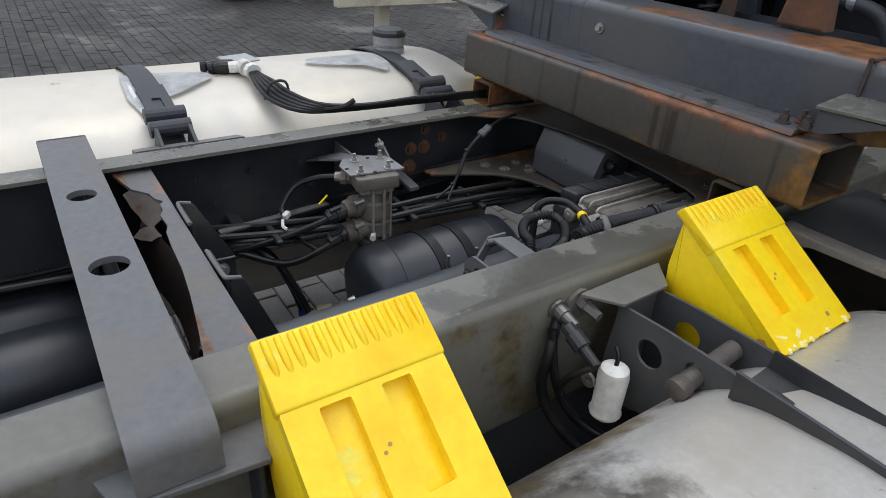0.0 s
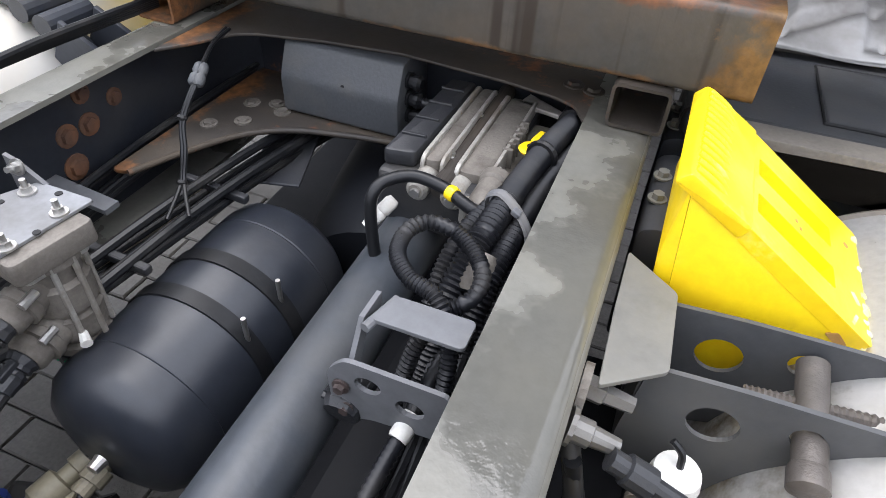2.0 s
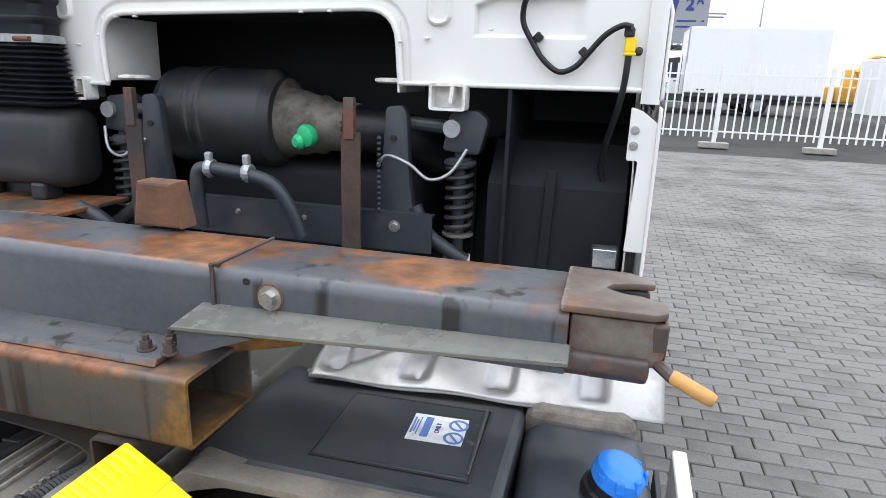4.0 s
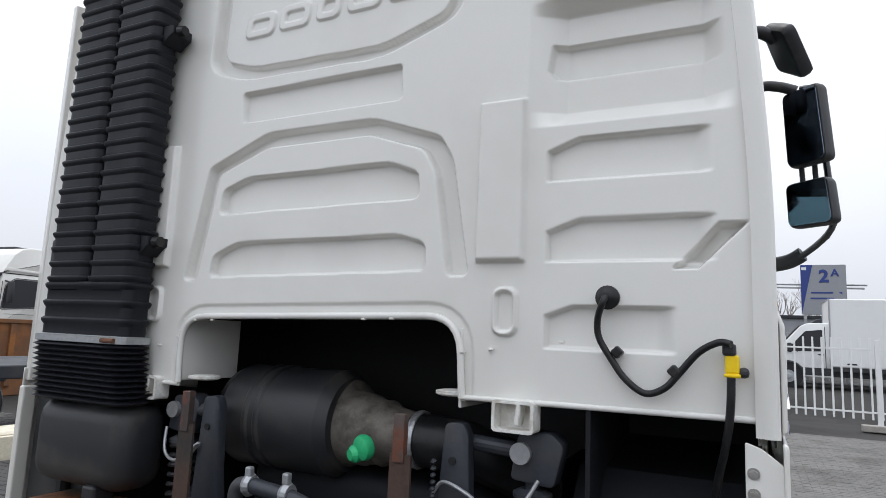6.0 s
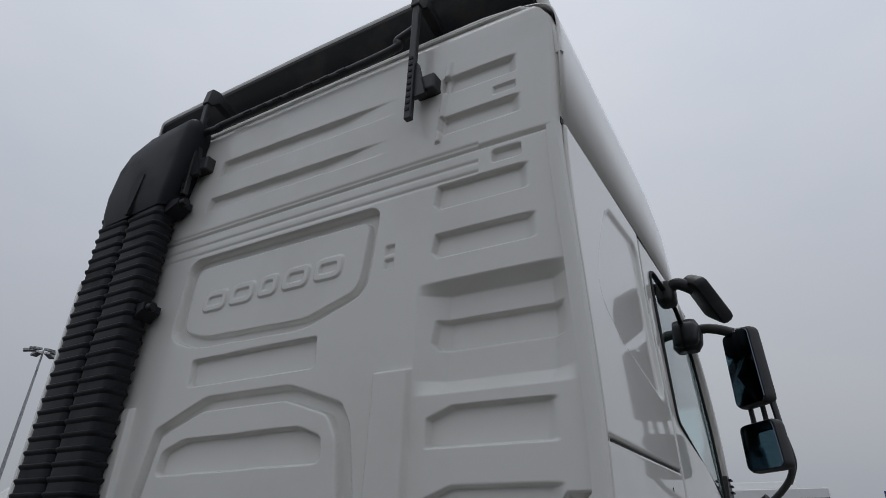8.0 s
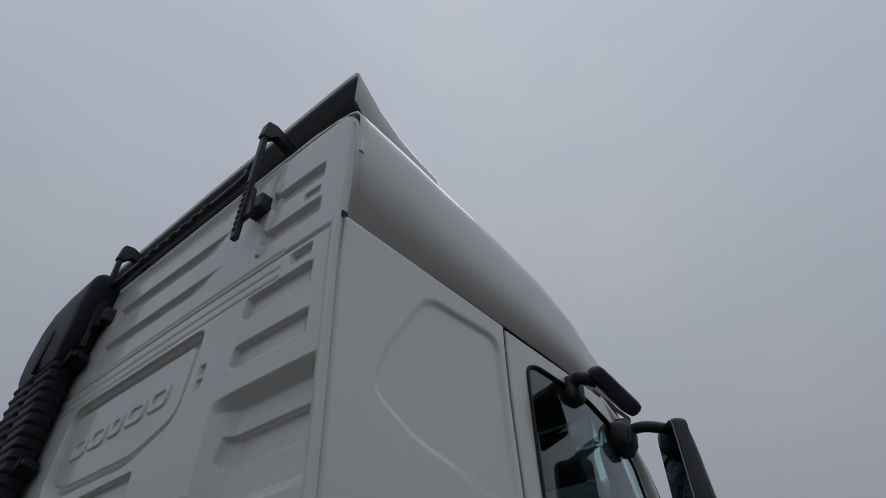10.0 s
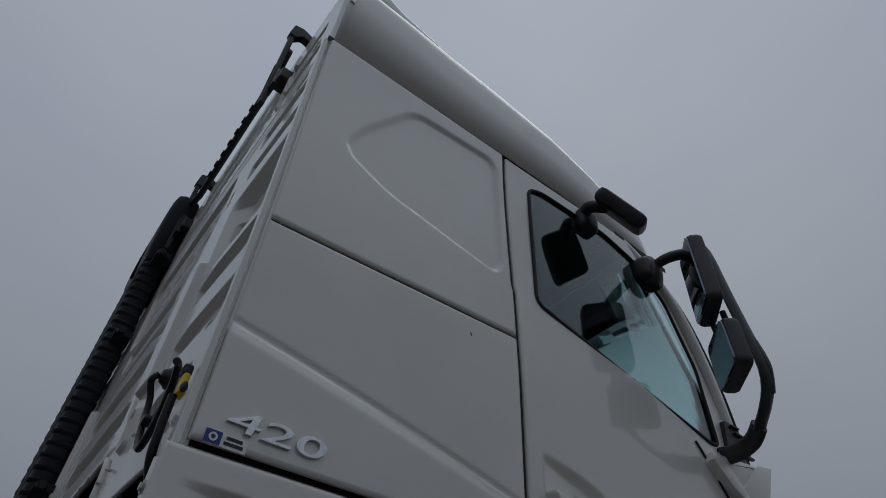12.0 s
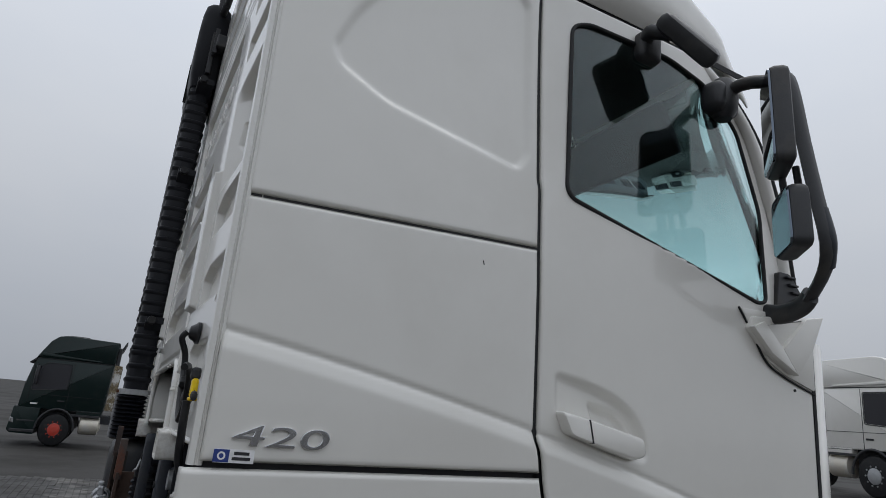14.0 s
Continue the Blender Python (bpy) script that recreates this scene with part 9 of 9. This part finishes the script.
dg = parked_truck("parked_truck", "dark green high-roof tractor truck with red hubs", "dgreen", "red")
dg.matrix_basis = pose(-19.1, -0.27, 0.0, 0, 0, -91) @ Matrix.Diagonal((0.77, 0.88, 0.88, 1))
wt = parked_truck("parked_truck", "white high-roof tractor truck with dark windows", "gloss", "steel")
wt.matrix_basis = pose(-8.75, 22.6, 0.6, 0, 0, -8) @ Matrix.Diagonal((1.12, 1.12, 1.22, 1))
for k in range(5):
    copy_thing(wt, pose(-33.5 - 2.2 * k, 3.3 + 3.2 * k, 0, 0, 0, -70))
copy_thing(wt, pose(-22.5, 12.6, 0, 0, 0, -85))

# floodlight mast, street lamps
def lamp_mast(x, y, h, heads):
    root = thing("floodlight_mast" if heads > 1 else "street_lamp", "tall grey steel lamp mast" if heads > 1 else "slim grey street lamp", "lamp post", at=(x, y, 0))
    part("pole", lathe((0, 0, 0), (0, 0, h), [(0, 0.011 * h), (0.35, 0.010 * h), (0.36, 0.008 * h), (0.7, 0.007 * h), (1, 0.004 * h)], 14), "steel", root)
    for k in range(heads):
        a = 6.28318 * k / heads
        part("lamp_head", box((0.055 * h * math.cos(a), 0.055 * h * math.sin(a), h - 0.1), (0.05 * h, 0.03 * h, 0.012 * h), (0, 12, math.degrees(a)), 0.02), "steel", root)
    return root


lamp_mast(-40, 18.9, 13.6, 6)
lamp_mast(-45, 22.5, 6.2, 1)
lamp_mast(-27, 60, 11.2, 6)
lamp_mast(9.0, 42, 7.2, 1)

# steel skip and loader crane
bn = thing("steel_skip", "rust-brown open steel skip", "skip", at=(-15.0, 8.0, 0))
part("skip_body", prism([(-1.9, -0.02), (1.9, -0.02), (2.3, 1.62), (-2.3, 1.62)], "x", -1.0, 1.0, 0.02), "dirt", bn)
part("skip_rim", box((0, 0, 1.66), (2.1, 4.7, 0.09), bevel=0.01), "dirt", bn)
for y in (-1.2, 0, 1.2):
    part("skip_rib", box((1.03, y, 0.9), (0.08, 0.12, 1.4), bevel=0.01), "dirt", bn)
lc = thing("loader_crane", "black folded loader crane with yellow control box", "crane", at=(-12.6, 6.2, 0))
part("column", box((0, 0.3, 1.0), (0.35, 0.35, 2.0), bevel=0.03), "plastic", lc)
part("main_boom", sweep([(0, 0.3, 1.9), (0, 0.0, 2.55), (0, -0.35, 2.45), (0, -0.75, 1.3), (0, -0.85, 0.7)], 0.12, 10), "plastic", lc, smooth=True)
part("outer_boom", sweep([(0.1, 0.35, 2.5), (0.1, -0.2, 2.58), (0.1, -0.45, 2.4)], 0.10, 10), "plastic", lc, smooth=True)
part("ram", cyl((0.12, 0.25, 1.4), (0.12, -0.1, 2.3), 0.05), "chrome", lc)
part("yellow_plate", box((0.16, 0.12, 2.42), (0.02, 0.14, 0.14), bevel=0), "orange", lc)
part("label_bar", box((0.16, -0.1, 2.44), (0.02, 0.24, 0.07), bevel=0), "label", lc)
part("control_box", box((0.2, -0.12, 1.75), (0.2, 0.2, 0.24), bevel=0.02), "orange", lc)
part("cross_frame", box((0, 0.1, 0.6), (0.5, 1.6, 0.3), bevel=0.03), "plastic", lc)
for k in range(4):
    part("hose", sweep([(0.15, 0.3, 1.8 + 0.1 * k), (0.22, -0.1, 2.3), (0.2, -0.5 - 0.05 * k, 1.9)], 0.02, 6), "rubber", lc)

# low office building with flat canopy
ob_ = thing("office_building", "low pale building with flat white canopy roof", "building", at=(-4.0, 34.0, 0))
part("wall", box((0, 0, 2.5), (9.0, 6.0, 5.0), bevel=0.02), "far", ob_)
part("upper_block", box((-0.7, 0.8, 5.80), (9.4, 4.4, 0.85), bevel=0.03), "vanwhite", ob_)
part("roof", box((0.1, -0.6, 5.28), (10.2, 7.6, 0.52), bevel=0.03), "vanwhite", ob_)
part("fascia", box((0.1, -4.42, 5.08), (10.2, 0.06, 0.18), bevel=0), "gap", ob_)
for k in range(6):
    wd = part("window", box((-3.6 + 1.45 * k, -3.02, 2.4), (1.1, 0.06, 1.5), bevel=0.01), "ink", ob_)
    part("window_frame", box((-3.6 + 1.45 * k, -3.06, 2.4), (0.06, 0.05, 1.5), bevel=0), "vanwhite", wd)

# excavators beyond the van
def excavator(x, y, turn, scale=1.0):
    root = thing("excavator", "yellow excavator with folded boom", "excavator", group="parked excavators")
    part("track", box((0, 0.8, 0.35), (2.6, 0.45, 0.7), bevel=0.25, seg=3), "rubber", root)
    part("track", box((0, -0.8, 0.35), (2.6, 0.45, 0.7), bevel=0.25, seg=3), "rubber", root)
    part("upper_body", box((-0.3, 0, 1.25), (2.3, 1.9, 0.9), bevel=0.12, seg=3), "orange", root, smooth=40)
    c = part("cabin", box((0.55, 0.5, 2.0), (0.95, 0.85, 1.4), bevel=0.12, seg=3), "orange", root, smooth=40)
    part("cabin_glass", box((0.62, 0.5, 2.15), (0.95, 0.8, 0.9), bevel=0.1), "ink", c)
    part("boom", sweep([(0.8, -0.3, 1.4), (1.5, -0.3, 2.9), (2.4, -0.3, 3.2), (3.1, -0.3, 2.4)], 0.2, 8), "orange", root, smooth=True)
    part("arm", sweep([(3.1, -0.3, 2.5), (2.7, -0.3, 1.5), (2.5, -0.3, 0.7)], 0.15, 8), "orange", root, smooth=True)
    part("bucket", box((2.5, -0.3, 0.45), (0.7, 0.8, 0.6), (0, 30, 0), 0.1), "rustdark", root)
    root.matrix_basis = pose(x, y, 0, 0, 0, turn) @ Matrix.Diagonal((scale, scale, scale, 1))
    return root


ex = excavator(11.5, 40.0, 160)
for x, y, a in ((14.0, 41, 20), (16.8, 40, 200), (19.5, 42, 30)):
    copy_thing(ex, pose(x, y, 0, 0, 0, a))
fx = thing("excavator", "yellow excavator with raised folded boom and dark bucket", "excavator", at=(0.0, 32.0, 0.6), group="parked excavators")
for y in (-0.8, 0.8):
    part("track", box((-2.2, y, 0.35), (2.8, 0.45, 0.7), bevel=0.25, seg=3), "rubber", fx)
part("upper_body", box((-2.4, 0, 1.25), (2.3, 1.9, 0.9), bevel=0.12, seg=3), "orange", fx, smooth=40)
part("cabin", box((-1.7, 0.5, 2.0), (0.95, 0.85, 1.4), bevel=0.12, seg=3), "ink", fx, smooth=40)
part("boom", sweep([(-1.6, -0.3, 1.5), (-0.7, -0.3, 2.7), (0.3, -0.3, 2.98), (1.55, -0.3, 3.42)], 0.20, 8, flat=1.2), "orange", fx, smooth=40)
part("arm", prism(rounded([(1.42, 3.50), (1.62, 3.68), (1.95, 3.70), (2.20, 3.28), (2.08, 2.62), (1.76, 2.25), (1.38, 2.22), (1.60, 2.80)], 0.06), "y", -0.52, -0.10, 0.02), "orange", fx, smooth=40)
part("ram", cyl((0.2, -0.3, 3.35), (1.62, -0.3, 3.62), 0.06), "chrome", fx)
part("bucket", prism(rounded([(1.34, 1.30), (1.36, 2.20), (2.08, 2.20), (2.06, 1.45), (1.75, 1.20)], 0.06), "y", -0.70, 0.10, 0.02), "rustdark", fx)
ct2 = thing("site_cabin", "white site cabin with dark window", "cabin", at=(12.4, 30.0, 0))
part("wall", box((0, 0, 1.40), (2.3, 2.2, 2.82), bevel=0.05), "vanwhite", ct2)
part("window", box((-0.1, -1.11, 2.2), (1.0, 0.04, 0.7), bevel=0.01), "ink", ct2)
part("roof_edge", box((0.2, -0.1, 2.85), (2.0, 2.3, 0.08), bevel=0.01), "ink", ct2)

# cream trailer chassis and tyre on the far side of the truck
tr = thing("trailer_frame", "cream-painted trailer side frame with bolt holes", "trailer", at=(-4.6, 1.35, 0))
part("side_rail", box((0, 3.0, 0.62), (0.10, 6.0, 0.20), bevel=0.006), "beige", tr)
part("rail_flange", box((-0.25, 3.0, 0.72), (0.5, 6.0, 0.02), bevel=0.003), "beige", tr)
for k in range(14):
    part("rail_hole", cyl((0.052, 0.15 + 0.24 * k, 0.62), (0.046, 0.15 + 0.24 * k, 0.62), 0.02, seg=12), "orange", tr)
for y in (0.6, 3.0, 5.4):
    part("leg", box((-0.2, y, 0.27), (0.12, 0.12, 0.54), bevel=0.01), "beige", tr)
pt = thing("tipper_trailer", "dark parked trailer on black tyres", "trailer", at=(-8.6, 1.7, 0))
for y in (0.0, 1.35, 2.7):
    t = part("tyre", lathe((-0.25, y, 0.5), (0.25, y, 0.5), [(0, 0.3), (0.06, 0.45), (0.2, 0.5), (0.8, 0.5), (0.94, 0.45), (1, 0.3)], 32), "rubber", pt, smooth=35)
    part("rim", lathe((0.2, y, 0.5), (0.26, y, 0.5), [(0, 0.28), (0.5, 0.2), (1, 0.1)], 20), "steel", t)
part("trailer_bed", box((-1.0, 2.4, 0.95), (2.3, 5.0, 0.2), bevel=0.02), "web", pt)

# bare trees on the horizon
def bare_tree(x, y, h, seed):
    root = thing("bare_tree", "leafless grey winter tree on the horizon", "tree", at=(x, y, 0), group="horizon trees")
    rr = random.Random(seed)
    bm = bmesh.new()
    add_cyl(bm, (0, 0, 0), (0, 0, h * 0.4), 0.03 * h, 0.018 * h, 7)
    tips = [(Vector((0, 0, h * 0.35)), Vector((0, 0, 1)), h * 0.30, 0.016 * h, 0)]
    while tips:
        p, d, ln, r, lv = tips.pop()
        for _ in range(3 if lv < 3 else 2):
            nd = (d + Vector((rr.uniform(-0.55, 0.55), rr.uniform(-0.55, 0.55), rr.uniform(0.0, 0.4)))).normalized()
            q = p + nd * ln * rr.uniform(0.7, 1.1)
            add_cyl(bm, p, q, r, r * 0.5, 4, False)
            if lv < 4:
                tips.append((q, nd, ln * 0.66, r * 0.55, lv + 1))
    part("trunk", bm, "twig", root)
    return root


bt = bare_tree(3.0, 60.0, 6.5, 5)
for k, (x, y, sc) in enumerate(((5.2, 61, 1.1), (7.4, 63, 0.9), (0.6, 62, 0.95), (-4.0, 70, 1.2), (12, 66, 1.0))):
    o = copy_thing(bt, pose(x, y, 0, 0, 0, 70 * k))
    o.scale = (sc, sc, sc)
